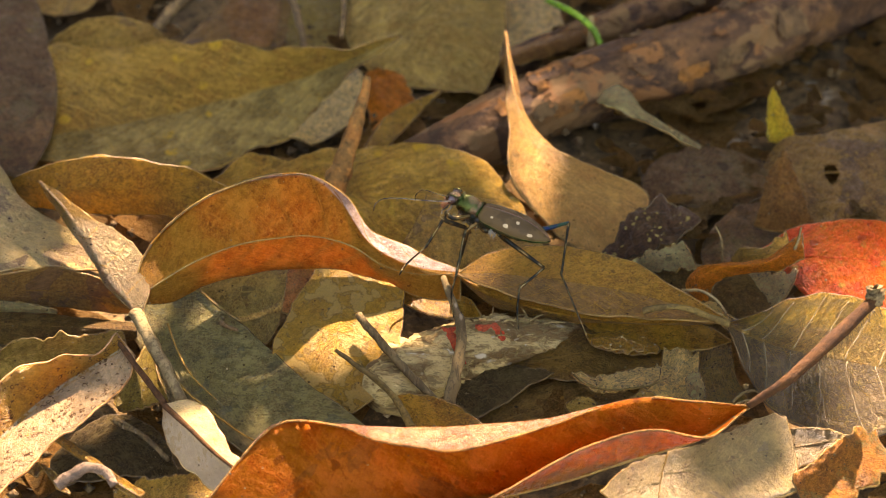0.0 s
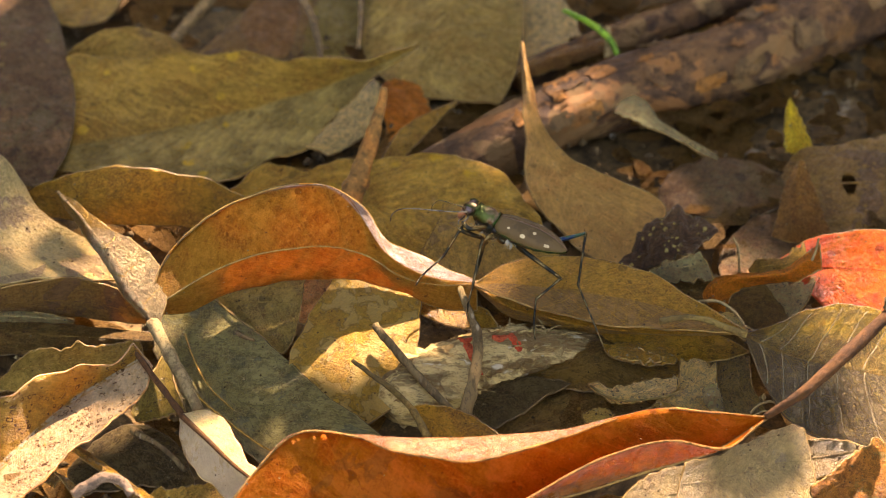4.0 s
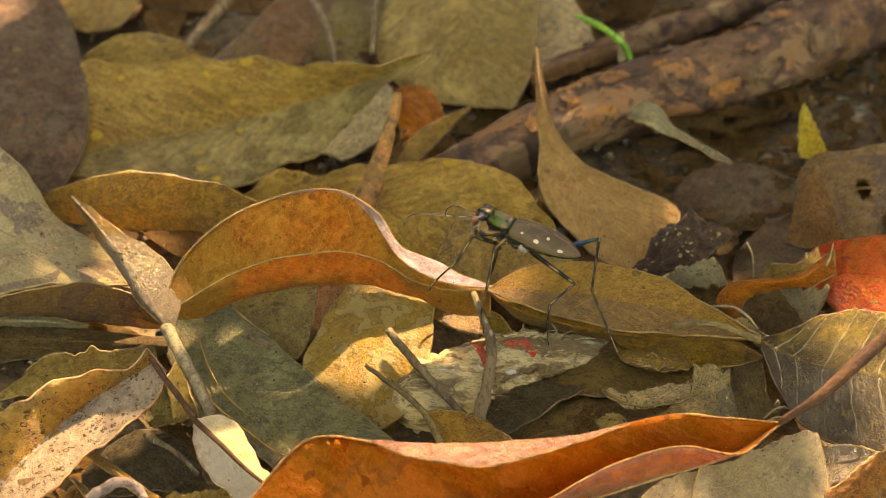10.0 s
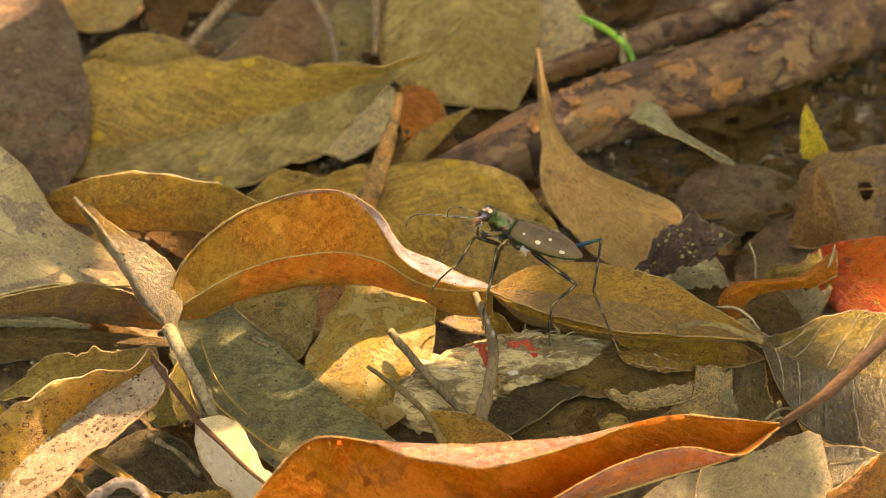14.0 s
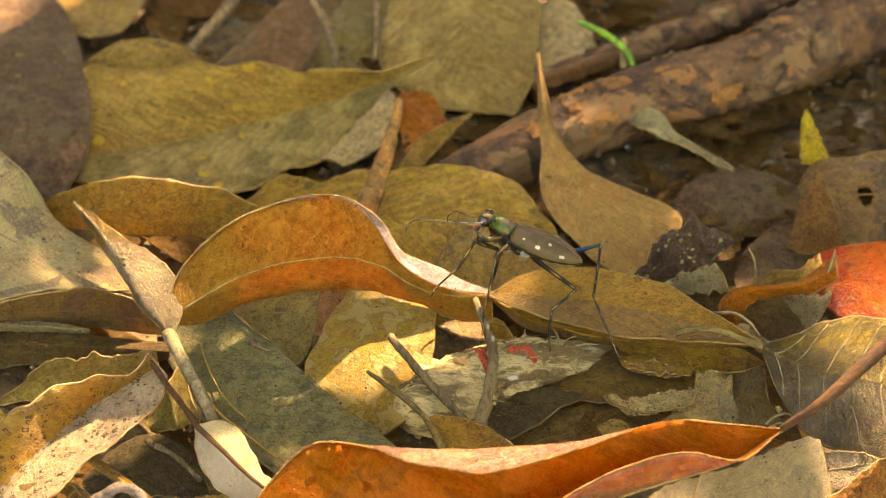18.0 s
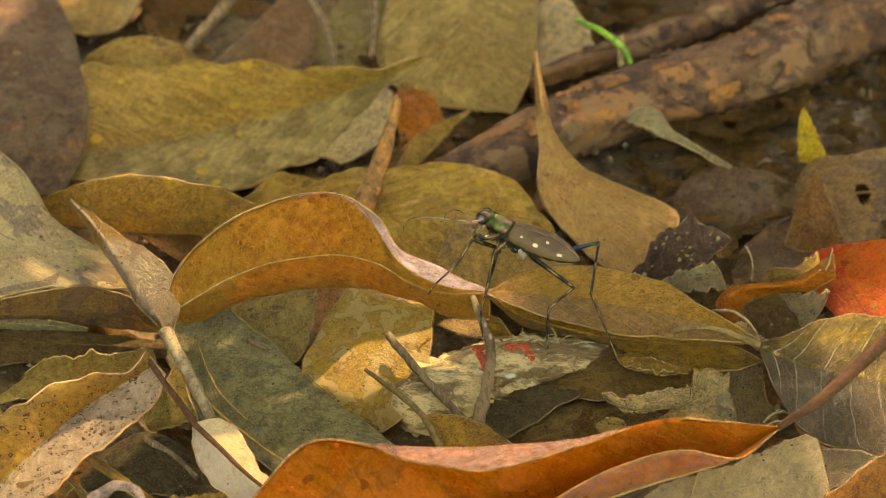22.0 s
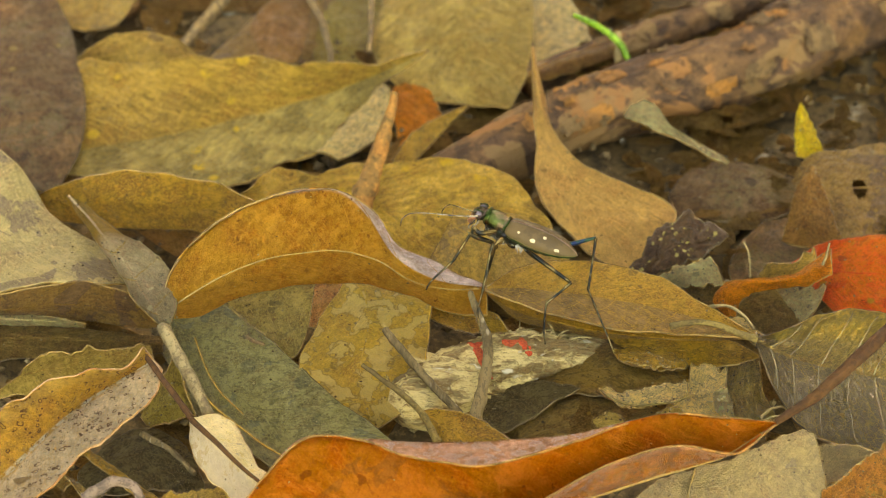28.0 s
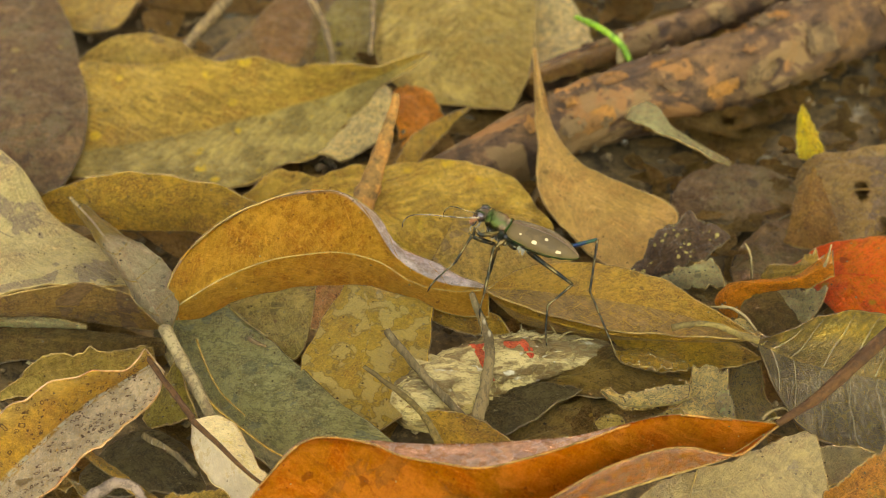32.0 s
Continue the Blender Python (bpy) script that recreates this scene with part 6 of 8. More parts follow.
leaf('fallen_leaf', 'dark slate leaf on the soil', ('slate', 'slate'), rib=[(-43.3, -47.1, 2.0), (-40.1, -45.8, 2.8), (-36.9, -44.3, 3.1), (-33.6, -44.5, 3.0), (-30.8, -46.6, 2.9), (-28.3, -49.0, 2.0)], 
     sides=[[(0.4, 1.9, 0.0), (-0.3, 4.0, 0.2), (0.1, 4.8, -0.1), (0.8, 3.6, 0.0), (0.8, 2.5, -0.2), (-0.1, 0.9, 0.0)]], 
     near=[[(1.1, -3.2, -0.5), (0.8, -4.2, -0.9), (0.4, -5.3, -1.0), (-0.1, -4.7, -0.8), (-0.3, -3.4, -0.7), (0.1, -0.9, 0.0)]], ripple=0.5)
leaf('fallen_leaf', 'tan leaf edge at the foot of the pile', ('tan', 'tan'), rib=[(-34.8, -53.9, 3.5), (-32.3, -54.3, 3.9), (-29.8, -54.5, 4.2), (-27.3, -54.4, 4.5), (-24.8, -53.8, 4.5), (-22.4, -53.1, 4.5)], 
     sides=[[(-0.1, 1.3, 0.5), (-0.2, 1.7, 0.9), (-0.2, 2.1, 1.1), (-0.2, 2.3, 1.0), (-0.2, 2.3, 0.8), (-0.2, 2.2, 0.5)]], 
     near=[[(0.4, -3.0, -0.5), (0.3, -3.4, -0.9), (0.4, -3.0, -1.3), (0.3, -2.4, -1.5), (0.2, -2.3, -1.0), (0.2, -2.2, -0.5)]], jag=0.4)
leaf('fallen_leaf', 'small amber leaf behind the long orange leaf', ('amber', 'amber'), rib=[(-1.6, -42.2, 7.0), (0.2, -43.6, 7.0), (2.3, -44.6, 7.0), (4.5, -45.3, 7.0), (6.6, -45.9, 6.8), (8.7, -46.9, 6.5)], 
     sides=[[(-0.8, 1.1, 0.5), (-0.2, 2.0, 1.0), (0.1, 2.3, 1.1), (0.2, 1.9, 0.9), (0.0, 1.1, 0.7), (-0.2, 0.4, 0.5)]], 
     near=[[(1.0, -2.8, -1.0), (0.5, -3.0, -1.4), (0.4, -2.9, -1.5), (0.2, -2.6, -1.5), (0.2, -1.9, -1.2), (0.2, -0.9, -0.5)]])
leaf('fallen_leaf', 'long glossy orange boat-shaped leaf with a pale pink curled edge', ('front', 'frontrim'), rib=[(37.4, -50.9, 14.8), (32.6, -52.6, 12.0), (27.2, -54.1, 11.0), (21.7, -55.9, 10.5), (16.3, -57.8, 10.1), (10.8, -59.5, 10.0), (5.2, -60.8, 10.0), (-0.5, -61.9, 10.0), (-6.2, -62.5, 10.0), (-12.0, -62.9, 10.0), (-17.7, -63.3, 10.5), (-23.4, -63.4, 11.5)], 
     sides=[[(0.0, 0.0, 0.2), (-1.6, 2.5, 3.0), (-2.4, 3.7, 4.8), (-2.5, 2.7, 6.1), (-2.4, 1.2, 7.4), (-2.4, -0.2, 8.5), (-2.8, -0.7, 8.9), (-3.1, 2.2, 8.5), (-2.6, 6.2, 7.6), (-3.1, 7.4, 7.0), (-1.8, 4.3, 4.0), (0.0, -0.1, 0.5)],
            [(0.0, 0.0, 0.2), (-1.3, 2.5, 3.0), (-1.8, 3.9, 4.7), (-1.9, 3.4, 6.0), (-1.9, 2.7, 7.1), (-2.3, 3.2, 7.7), (-2.8, 3.9, 7.8), (-3.1, 5.2, 7.6), (-3.4, 6.6, 7.4), (-3.6, 7.4, 6.8), (-2.0, 4.1, 3.8), (0.0, -0.1, 0.5)]], 
     near=[[(0.0, -0.3, 0.2), (0.0, -2.5, 2.5), (-0.4, -1.3, 4.6), (-0.9, -1.0, 5.5), (-0.9, -1.8, 5.3), (-0.6, -3.4, 4.9), (-0.2, -5.3, 4.2), (-0.1, -6.6, 3.4), (-0.4, -7.3, 3.1), (-0.7, -6.5, 2.4), (-0.8, -4.1, 1.3), (0.0, -0.3, 0.1)]], 
     stalk=[(37.3, -51.1, 15.2), (41.5, -49.7, 17.7), (45.5, -46.7, 19.2), (49.3, -43.4, 20.4), (53.1, -40.0, 21.5)], stalk_r=(0.35, 0.7, 0.78, 0.76, 0.72), ripple=0.15, hairy=True, jag=0.2)
leaf('fallen_leaf', 'beige leaf with dark cracks beside the long leaf', ('pinktan', 'pinktan'), rib=[(28.0, -54.2, 7.5), (31.1, -54.0, 7.8), (34.1, -53.5, 8.2), (37.1, -52.8, 8.6), (40.1, -52.1, 9.0), (43.2, -52.1, 9.0)], 
     sides=[[(0.8, 2.1, 1.5), (0.6, 2.4, 1.5), (0.4, 3.0, 1.5), (0.1, 3.5, 1.5), (-0.1, 4.0, 1.4), (-0.5, 4.0, 1.5)]], 
     near=[[(-0.9, -3.8, -1.5), (-0.7, -4.3, -1.9), (-0.5, -5.0, -2.0), (-0.2, -5.6, -2.0), (0.0, -5.8, -1.9), (0.0, -4.7, -1.5)]], ribs=5, vein_r=0.16, ripple=0.3)
leaf('fallen_leaf', 'pale yellow leaf lying on its side', ('pinktan', 'pinktan'), rib=[(42.4, -49.7, 6.5), (44.0, -49.5, 6.9), (45.6, -49.4, 7.2), (47.2, -49.3, 7.5), (48.8, -49.2, 7.8), (50.4, -49.1, 8.0)], 
     sides=[[(0.0, 2.3, 0.5), (-0.2, 2.0, 1.1), (-0.1, 1.6, 1.1), (0.0, 1.3, 1.0), (0.0, 0.8, 0.5), (0.1, 0.3, 0.0)]], 
     near=[[(0.3, -2.6, -1.0), (0.4, -2.4, -0.9), (0.3, -2.0, -0.8), (0.3, -1.5, -0.7), (0.2, -0.9, -0.4), (0.0, -0.2, -0.2)]])
leaf('fallen_leaf', 'orange and teal mouldy leaf with ragged edge', ('teal_rust', 'teal_rust'), rib=[(42.8, -57.3, 8.0), (44.7, -55.9, 8.4), (46.8, -54.6, 8.8), (49.0, -53.4, 8.9), (51.1, -52.3, 9.2), (53.3, -51.3, 9.5)], 
     sides=[[(-0.5, 1.2, 0.5), (-0.4, 1.3, 0.7), (-0.5, 1.5, 0.8), (-0.7, 2.0, 1.0), (-0.6, 2.1, 0.9), (-0.3, 1.8, 0.5)]], 
     near=[[(0.8, -3.3, -1.0), (1.2, -3.5, -1.5), (1.5, -3.6, -1.6), (1.6, -3.3, -1.4), (1.6, -3.0, -1.4), (1.6, -2.5, -1.5)]], ripple=0.5, jag=0.4)
leaf('fallen_leaf', 'mouldy beige leaf with a crack', ('pinktan', 'pinktan'), rib=[(22.1, -56.7, 5.5), (24.3, -55.7, 6.1), (26.5, -54.9, 6.6), (28.9, -54.7, 6.9), (31.3, -54.4, 7.2), (33.8, -54.2, 7.5)], 
     sides=[[(-1.2, 1.3, 0.5), (-1.3, 2.0, 0.8), (-1.2, 2.6, 1.0), (-0.9, 2.9, 1.0), (-0.6, 3.1, 1.0), (-0.3, 3.5, 1.0)]], 
     near=[[(1.1, -2.5, -1.0), (1.2, -3.2, -1.2), (1.3, -3.8, -1.6), (1.1, -4.1, -1.9), (1.0, -4.3, -1.9), (0.8, -4.6, -1.5)]], ripple=0.4)
leaf('fallen_leaf', 'rotten bright orange-yellow leaf piece', ('amber', 'amber'), rib=[(22.0, -28.0, 4.5), (23.7, -28.5, 4.7), (25.5, -28.9, 4.8), (27.2, -29.3, 4.8), (29.0, -29.6, 4.7), (30.7, -29.9, 4.5)], 
     sides=[[(-0.3, 1.0, 0.1), (-0.1, 1.5, 0.2), (0.1, 1.8, 0.2), (0.2, 1.7, 0.2), (0.2, 1.2, 0.2), (0.0, 0.4, 0.1)]], 
     near=[[(0.3, -0.6, -0.2), (0.0, -1.1, -0.3), (-0.1, -1.3, -0.4), (-0.2, -1.3, -0.4), (-0.2, -1.0, -0.3), (-0.3, -0.5, -0.1)]], ripple=0.5, jag=0.4)
leaf('fallen_leaf', 'curled whitish leaf flake', ('white', 'white'), rib=[(33.0, -38.1, 6.2), (33.3, -38.4, 6.7), (33.8, -38.7, 7.1), (34.4, -38.9, 7.0), (34.7, -39.3, 6.7), (35.0, -39.7, 6.2)], 
     sides=[[(0.1, 1.4, -0.2), (0.4, 2.0, -0.2), (0.7, 2.2, -0.4), (0.6, 1.8, -0.5), (0.4, 1.4, -0.4), (0.2, 1.0, -0.2)]], 
     near=[[(0.2, -0.5, -0.8), (0.0, -0.8, -1.1), (-0.2, -1.2, -1.3), (-0.4, -1.5, -1.2), (-0.1, -1.3, -0.9), (0.1, -0.4, -0.6)]], ripple=0.5, jag=0.3)
leaf('fallen_leaf', 'small grey-tan leaf flake behind the long leaf', ('greytan', 'greytan'), rib=[(25.2, -40.4, 4.8), (26.0, -40.4, 5.2), (26.9, -40.4, 5.5), (27.7, -40.3, 5.7), (28.6, -40.3, 5.8), (29.5, -40.5, 5.6)], 
     sides=[[(-0.1, 0.3, 0.2), (-0.1, 0.6, 0.4), (-0.1, 0.9, 0.5), (0.0, 1.1, 0.5), (0.0, 0.8, 0.4), (-0.1, 0.3, 0.4)]], 
     near=[[(0.2, -0.6, -0.4), (0.2, -0.7, -0.7), (0.2, -0.8, -0.9), (0.2, -1.1, -1.0), (0.2, -1.0, -0.9), (0.1, -0.6, -0.6)]], ripple=0.3)
leaf('fallen_leaf', 'small dull leaf flake on dark litter', ('greytan', 'greytan'), rib=[(18.5, -37.9, 2.4), (19.2, -38.0, 2.6), (20.0, -37.9, 2.8), (20.7, -37.9, 2.8), (21.5, -37.9, 2.7), (22.2, -38.0, 2.5)], 
     sides=[[(0.0, 0.4, 0.1), (0.0, 0.7, 0.2), (0.0, 0.9, 0.2), (0.1, 1.0, 0.2), (0.1, 0.8, 0.2), (0.0, 0.4, 0.1)]], 
     near=[[(0.3, -0.8, -0.2), (0.3, -0.9, -0.4), (0.2, -0.9, -0.5), (0.2, -0.8, -0.5), (0.1, -0.6, -0.4), (0.1, -0.3, -0.2)]], ripple=0.2)
leaf('fallen_leaf', 'papery pale leaf strip under the orange curl', ('pale', 'pale'), rib=[(36.6, -25.4, 7.2), (37.6, -25.9, 7.7), (38.4, -26.9, 7.8), (39.1, -28.0, 7.8), (40.1, -28.8, 7.8), (41.1, -29.6, 7.8)], 
     sides=[[(-0.1, 0.6, 0.4), (0.2, 1.2, 0.4), (0.3, 1.1, 0.4), (0.2, 0.9, 0.4), (0.2, 0.7, 0.3), (0.3, 0.5, 0.2)]], 
     near=[[(0.2, -0.6, -0.6), (0.0, -0.8, -0.8), (0.0, -0.7, -0.8), (0.0, -0.6, -0.8), (-0.1, -0.5, -0.6), (-0.2, -0.4, -0.4)]], ripple=0.4)
leaf('fallen_leaf', 'mossy yellow scrap on a dark brown leaf', ('amber', 'amber'), rib=[(22.3, -28.9, 5.0), (24.4, -29.3, 5.3), (26.5, -29.7, 5.3), (28.6, -30.2, 5.0)],
     sides=[[(0.0, 0.4, 0.1), (0.1, 0.9, 0.2), (0.1, 0.8, 0.2), (0.0, 0.3, 0.1)]],
     near=[[(0.0, -0.4, -0.1), (-0.1, -0.7, -0.3), (-0.1, -0.9, -0.3), (0.0, -0.3, -0.1)]], ripple=0.5, jag=0.7)
leaf('fallen_leaf', 'yellow leaf tip at the foot of the speckled leaf', ('brightyellow', 'brightyellow'), rib=[(-54.5, -44.0, 12.0), (-53.4, -44.8, 12.2), (-52.3, -45.6, 12.2), (-51.2, -46.4, 12.0), (-50.2, -47.2, 11.7)],
     sides=[[(0.3, 0.6, 0.9), (0.3, 0.6, 0.8), (0.2, 0.5, 0.6), (0.1, 0.3, 0.3), (0.0, 0.0, 0.0)]],
     near=[[(-0.4, -0.9, -1.2), (-0.4, -0.8, -1.0), (-0.3, -0.6, -0.8), (-0.2, -0.4, -0.4), (0.0, 0.0, 0.0)]], ripple=0.15)
# ---- twigs and stalks ----
twig('dried_stalk', 'frayed pale end of a broken leaf stalk', 'greystalk', [(52.6, -39.6, 22.6), (53.0, -39.9, 22.0), (53.4, -40.2, 21.5)], 0.95, 0.75, 1.2)
twig('twig', 'frayed pale rim of a rotten leaf', 'twigolive', [(19.4, -35.3, 5.4), (21.1, -37.1, 5.4), (23.4, -38.0, 5.3), (25.9, -37.9, 5.4), (28.4, -37.7, 5.7), (30.7, -36.7, 6.0)], 0.15, 0.1)
twig('twig', 'thin pale root thread', 'palewood', [(38.3, -40.4, 5.5), (39.5, -39.5, 6.0), (41.0, -39.1, 6.2), (42.2, -39.9, 6.0)], 0.2, 0.15)
twig('twig', 'thin root thread over the gap', 'palewood', [(38.6, -40.8, 5.4), (40.0, -40.3, 5.7), (41.5, -40.5, 5.8)], 0.14, 0.12)
twig('twig', 'bare brown stick leaning in the litter', 'bark', [(-35.2, 61.8, 8.0), (-37.9, 55.7, 6.8), (-40.9, 49.8, 5.7), (-44.2, 44.1, 4.5)], 1.1, 0.8)
twig('twig', 'thin curved grey stem at the back', 'bark', [(-24.2, 66.2, 5.0), (-22.1, 60.0, 5.8), (-20.3, 53.8, 6.1), (-18.7, 47.6, 5.5), (-17.8, 41.3, 4.0)], 0.75, 0.55)
twig('twig', 'thin brown leafless stem in litter', 'bark', [(-12.8, 67.2, 5.0), (-12.1, 60.3, 5.0), (-11.9, 53.4, 4.6), (-12.1, 46.5, 4.0)], 0.6, 0.4)
twig('dried_stalk', 'red-brown dried leaf stalk standing up, broadened at its foot', 'stalk', [(-6.9, 14.4, 17.0), (-7.6, 11.3, 14.7), (-8.5, 8.3, 12.6), (-9.7, 5.4, 10.4), (-10.9, 2.4, 8.2), (-12.0, -0.5, 6.0)], 0.55, 1.9)
twig('green_stem', 'bent fresh green grass stem', 'green', [(21.6, 51.4, 8.0), (23.4, 47.5, 9.2), (26.0, 44.0, 9.4), (28.9, 41.4, 7.4), (30.0, 38.8, 4.0)], 0.45, 0.55)
twig('twig', 'pale broken stem stub', 'palewood', [(28.0, 44.7, 9.0), (28.1, 42.4, 6.5), (28.3, 40.1, 4.0)], 0.5, 0.8)
twig('twig', 'thin pale root lying across the soil', 'palewood', [(15.5, 30.6, 3.5), (20.5, 31.6, 4.0), (25.2, 33.7, 4.2), (29.2, 37.1, 4.0)], 0.55, 0.4)
twig('twig', 'grey dead twig lying on leaves', 'twiggrey', [(-7.3, -27.5, 8.5), (-5.1, -30.8, 7.9), (-2.9, -34.1, 7.4), (-0.5, -37.3, 6.9), (2.1, -40.2, 6.0)], 0.55, 0.48)
twig('twig', 'grey-brown forked dead twig', 'twiggrey', [(3.5, -20.8, 9.0), (4.5, -25.1, 8.8), (5.4, -29.3, 8.7), (5.4, -33.7, 8.2), (4.7, -37.9, 7.5), (3.7, -42.1, 6.6)], 0.4, 0.85)
twig('twig', 'thin olive leaf stalk on leaves', 'twigolive', [(-9.9, -34.1, 8.5), (-7.2, -36.8, 8.3), (-4.4, -39.3, 7.9), (-2.2, -42.2, 7.4), (-0.6, -45.5, 6.5)], 0.26, 0.5)
twig('twig', 'thin pale curled root over leaves', 'palewood', [(34.1, -23.0, 8.5), (36.3, -23.8, 9.2), (38.1, -25.4, 9.0), (39.2, -27.5, 8.5)], 0.22, 0.18)
twig('twig', 'fine upright hair of root', 'palewood', [(39.7, -12.7, 11.0), (40.4, -13.5, 9.6), (40.7, -13.8, 7.8), (40.9, -13.9, 6.0)], 0.14, 0.18)
twig('twig', 'fine frayed fibre on orange leaf', 'palewood', [(50.0, -16.2, 13.5), (49.7, -17.0, 12.3), (49.2, -17.7, 11.0)], 0.12, 0.2)
twig('dried_stalk', 'grey-violet twisted leaf stalk', 'pinkwood', [(-40.1, -56.9, 9.0), (-38.5, -56.3, 10.0), (-36.7, -55.6, 10.5), (-34.9, -55.6, 9.9), (-33.7, -56.9, 9.0)], 0.65, 0.5)
twig('twig', 'broken dark twig in the leaf gap', 'twiggrey', [(-36.7, -40.5, 3.0), (-32.8, -43.5, 3.0), (-29.4, -47.2, 3.0)], 0.5, 0.35)
twig('twig', 'golden fibre lying along the grey-green leaf', 'fibre', [(-33.2, -28.3, 4.0), (-30.9, -32.9, 4.2), (-28.1, -37.1, 4.3), (-24.5, -40.7, 4.2), (-20.8, -44.3, 4.3), (-16.6, -47.1, 4.4)], 0.17, 0.12)
twig('twig', 'golden thread of leaf vein', 'fibre', [(-32.0, -24.4, 4.4), (-30.2, -29.5, 4.5), (-27.8, -34.4, 4.5), (-24.4, -38.6, 4.5)], 0.12, 0.1)
twig('twig', 'thin fibre on the grey-green leaf', 'twigolive', [(-28.4, -19.0, 5.6), (-25.8, -22.4, 5.8), (-22.7, -25.4, 5.8)], 0.18, 0.15)
twig('twig', 'short broken stem on the grey-green leaf', 'bark', [(-25.0, -25.9, 5.9), (-24.0, -26.8, 6.0), (-22.7, -27.4, 5.9)], 0.35, 0.2)


def dust(name, label, mat, spots):
    verts, faces = [], []
    for c, r in spots:
        b = len(verts)
        for d in ((1, 0, 0), (-1, 0, 0), (0, 1, 0), (0, -1, 0), (0, 0, 1), (0, 0, -1)):
            verts.append(Vector(c) + Vector(d) * r * MM * DUST_RNG.uniform(0.6, 1.5))
        for f in ((0, 2, 4), (2, 1, 4), (1, 3, 4), (3, 0, 4), (2, 0, 5), (1, 2, 5), (3, 1, 5), (0, 3, 5)):
            faces.append(tuple(b + i for i in f))
    tagged(obj(name, verts, faces, M[mat]), label, "dust", kind="stuff")


dust("pale_dust", "pale dust specks scattered over the leaves", "grit", DUST[0::2])
dust("dark_dust", "dark crumbs scattered over the leaves", "soil", DUST[1::2])

# ---- rotten wood ----
def rotten_wood():
    """A decayed splinter of a branch, with crusts of red fungus and crumbling ends."""
    ts = np.linspace(0, 1, 90)
    path = spline(WOOD_AXIS, ts)
    ring = 40
    rad = np.interp(ts, [0, 0.06, 0.2, 0.5, 0.8, 0.93, 1], [2.2, 4.6, 5.0, 4.4, 2.9, 1.9, 0.7])
    tan = np.gradient(path, axis=0)
    tan /= np.linalg.norm(tan, axis=1)[:, None]
    verts, faces = [], []
    skin = np.zeros((len(ts), ring, 3))
    for k in range(len(ts)):
        s = np.cross(tan[k], [0, 0, 1.0])
        s /= np.linalg.norm(s)
        u = np.cross(s, tan[k])
        for j in range(ring):
            a = 2 * math.pi * j / ring
            fib = noise.noise((k * 0.06, math.cos(a) * 5, math.sin(a) * 5)) * 0.45 + noise.noise((k * 0.35, math.cos(a) * 3, math.sin(a) * 3)) * 0.28 + noise.noise((k * 0.9, math.cos(a) * 8, math.sin(a) * 8)) * 0.14
            r = rad[k] * (1 + 0.55 * fib)
            skin[k, j] = path[k] + r * (math.cos(a) * s + 0.62 * math.sin(a) * u)
    base = path[0] * MM
    n = len(ts)
    for k in range(n - 1):
        for j in range(ring):
            a, b = k * ring + j, k * ring + (j + 1) % ring
            faces.append((a, b, b + ring, a + ring))
    faces += [tuple(range(ring))[::-1], tuple(range((n - 1) * ring, n * ring))]
    ob = obj("rotten_wood", skin.reshape(-1, 3) * MM, faces, M["rotwood"], origin=base)
    ob.location = base
    tagged(ob, "pale rotten wood splinter with red fungus crust", "wood")
    # crusts: raised discs that follow the wood's skin
    def on_skin(k, j, lift):
        k0, j0 = int(math.floor(k)), int(math.floor(j))
        fk, fj = k - k0, j - j0
        q = sum(skin[min(k0 + a, n - 1), (j0 + b) % ring] * wa * wb for a, wa in ((0, 1 - fk), (1, fk)) for b, wb in ((0, 1 - fj), (1, fj)))
        out = q - path[min(k0, n - 1)]
        return (q + out / np.linalg.norm(out) * lift) * MM

    for t0, a0, blobs in CRUSTS:
        pv, pf = [], []
        for dk, dj, rk, rj in blobs:
            b = len(pv)
            pv.append(on_skin(t0 * n + dk, a0 + dj, 0.22))
            for rr, lift in ((0.55, 0.22), (0.85, 0.17), (1.0, -0.05)):
                for i in range(22):
                    a = 2 * math.pi * i / 22
                    q = rr * (1 + 0.45 * noise.noise((math.cos(a) * 1.6 + dk, math.sin(a) * 1.6 + dj, t0 * 9)))
                    pv.append(on_skin(t0 * n + dk + rk * q * math.cos(a), a0 + dj + rj * q * math.sin(a), lift))
            for i in range(22):
                j = (i + 1) % 22
                pf.append((b, b + 1 + j, b + 1 + i))
                for h in (0, 22):
                    pf.append((b + 1 + h + i, b + 1 + h + j, b + 23 + h + j, b + 23 + h + i))
        obj("fungus_crust", pv, pf, M["redstain"], ob, "red fungus crust", origin=base)
    rng = random.Random(12)
    for k in range(60):
        t = rng.choice([rng.uniform(0.55, 0.78), rng.uniform(0.0, 0.12), rng.uniform(0.3, 0.9)])
        i, j = int(t * (n - 1)), rng.randrange(ring // 2)
        a = Vector(skin[i, j]) * MM
        d = Vector((rng.gauss(0.3, 0.5), rng.gauss(0, 0.4), abs(rng.gauss(0.15, 0.25)))) * 2.2 * MM
        c = a + d * 0.5 + Vector((0, 0, 0.3 * MM))
        v, f = tube_mesh(spline([tuple(a), tuple(c), tuple(a + d)], np.linspace(0, 1, 8)), np.linspace(0.16, 0.05, 8) * MM, 5)
        obj("fibre", v, f, M["rotwood"], ob, origin=base)


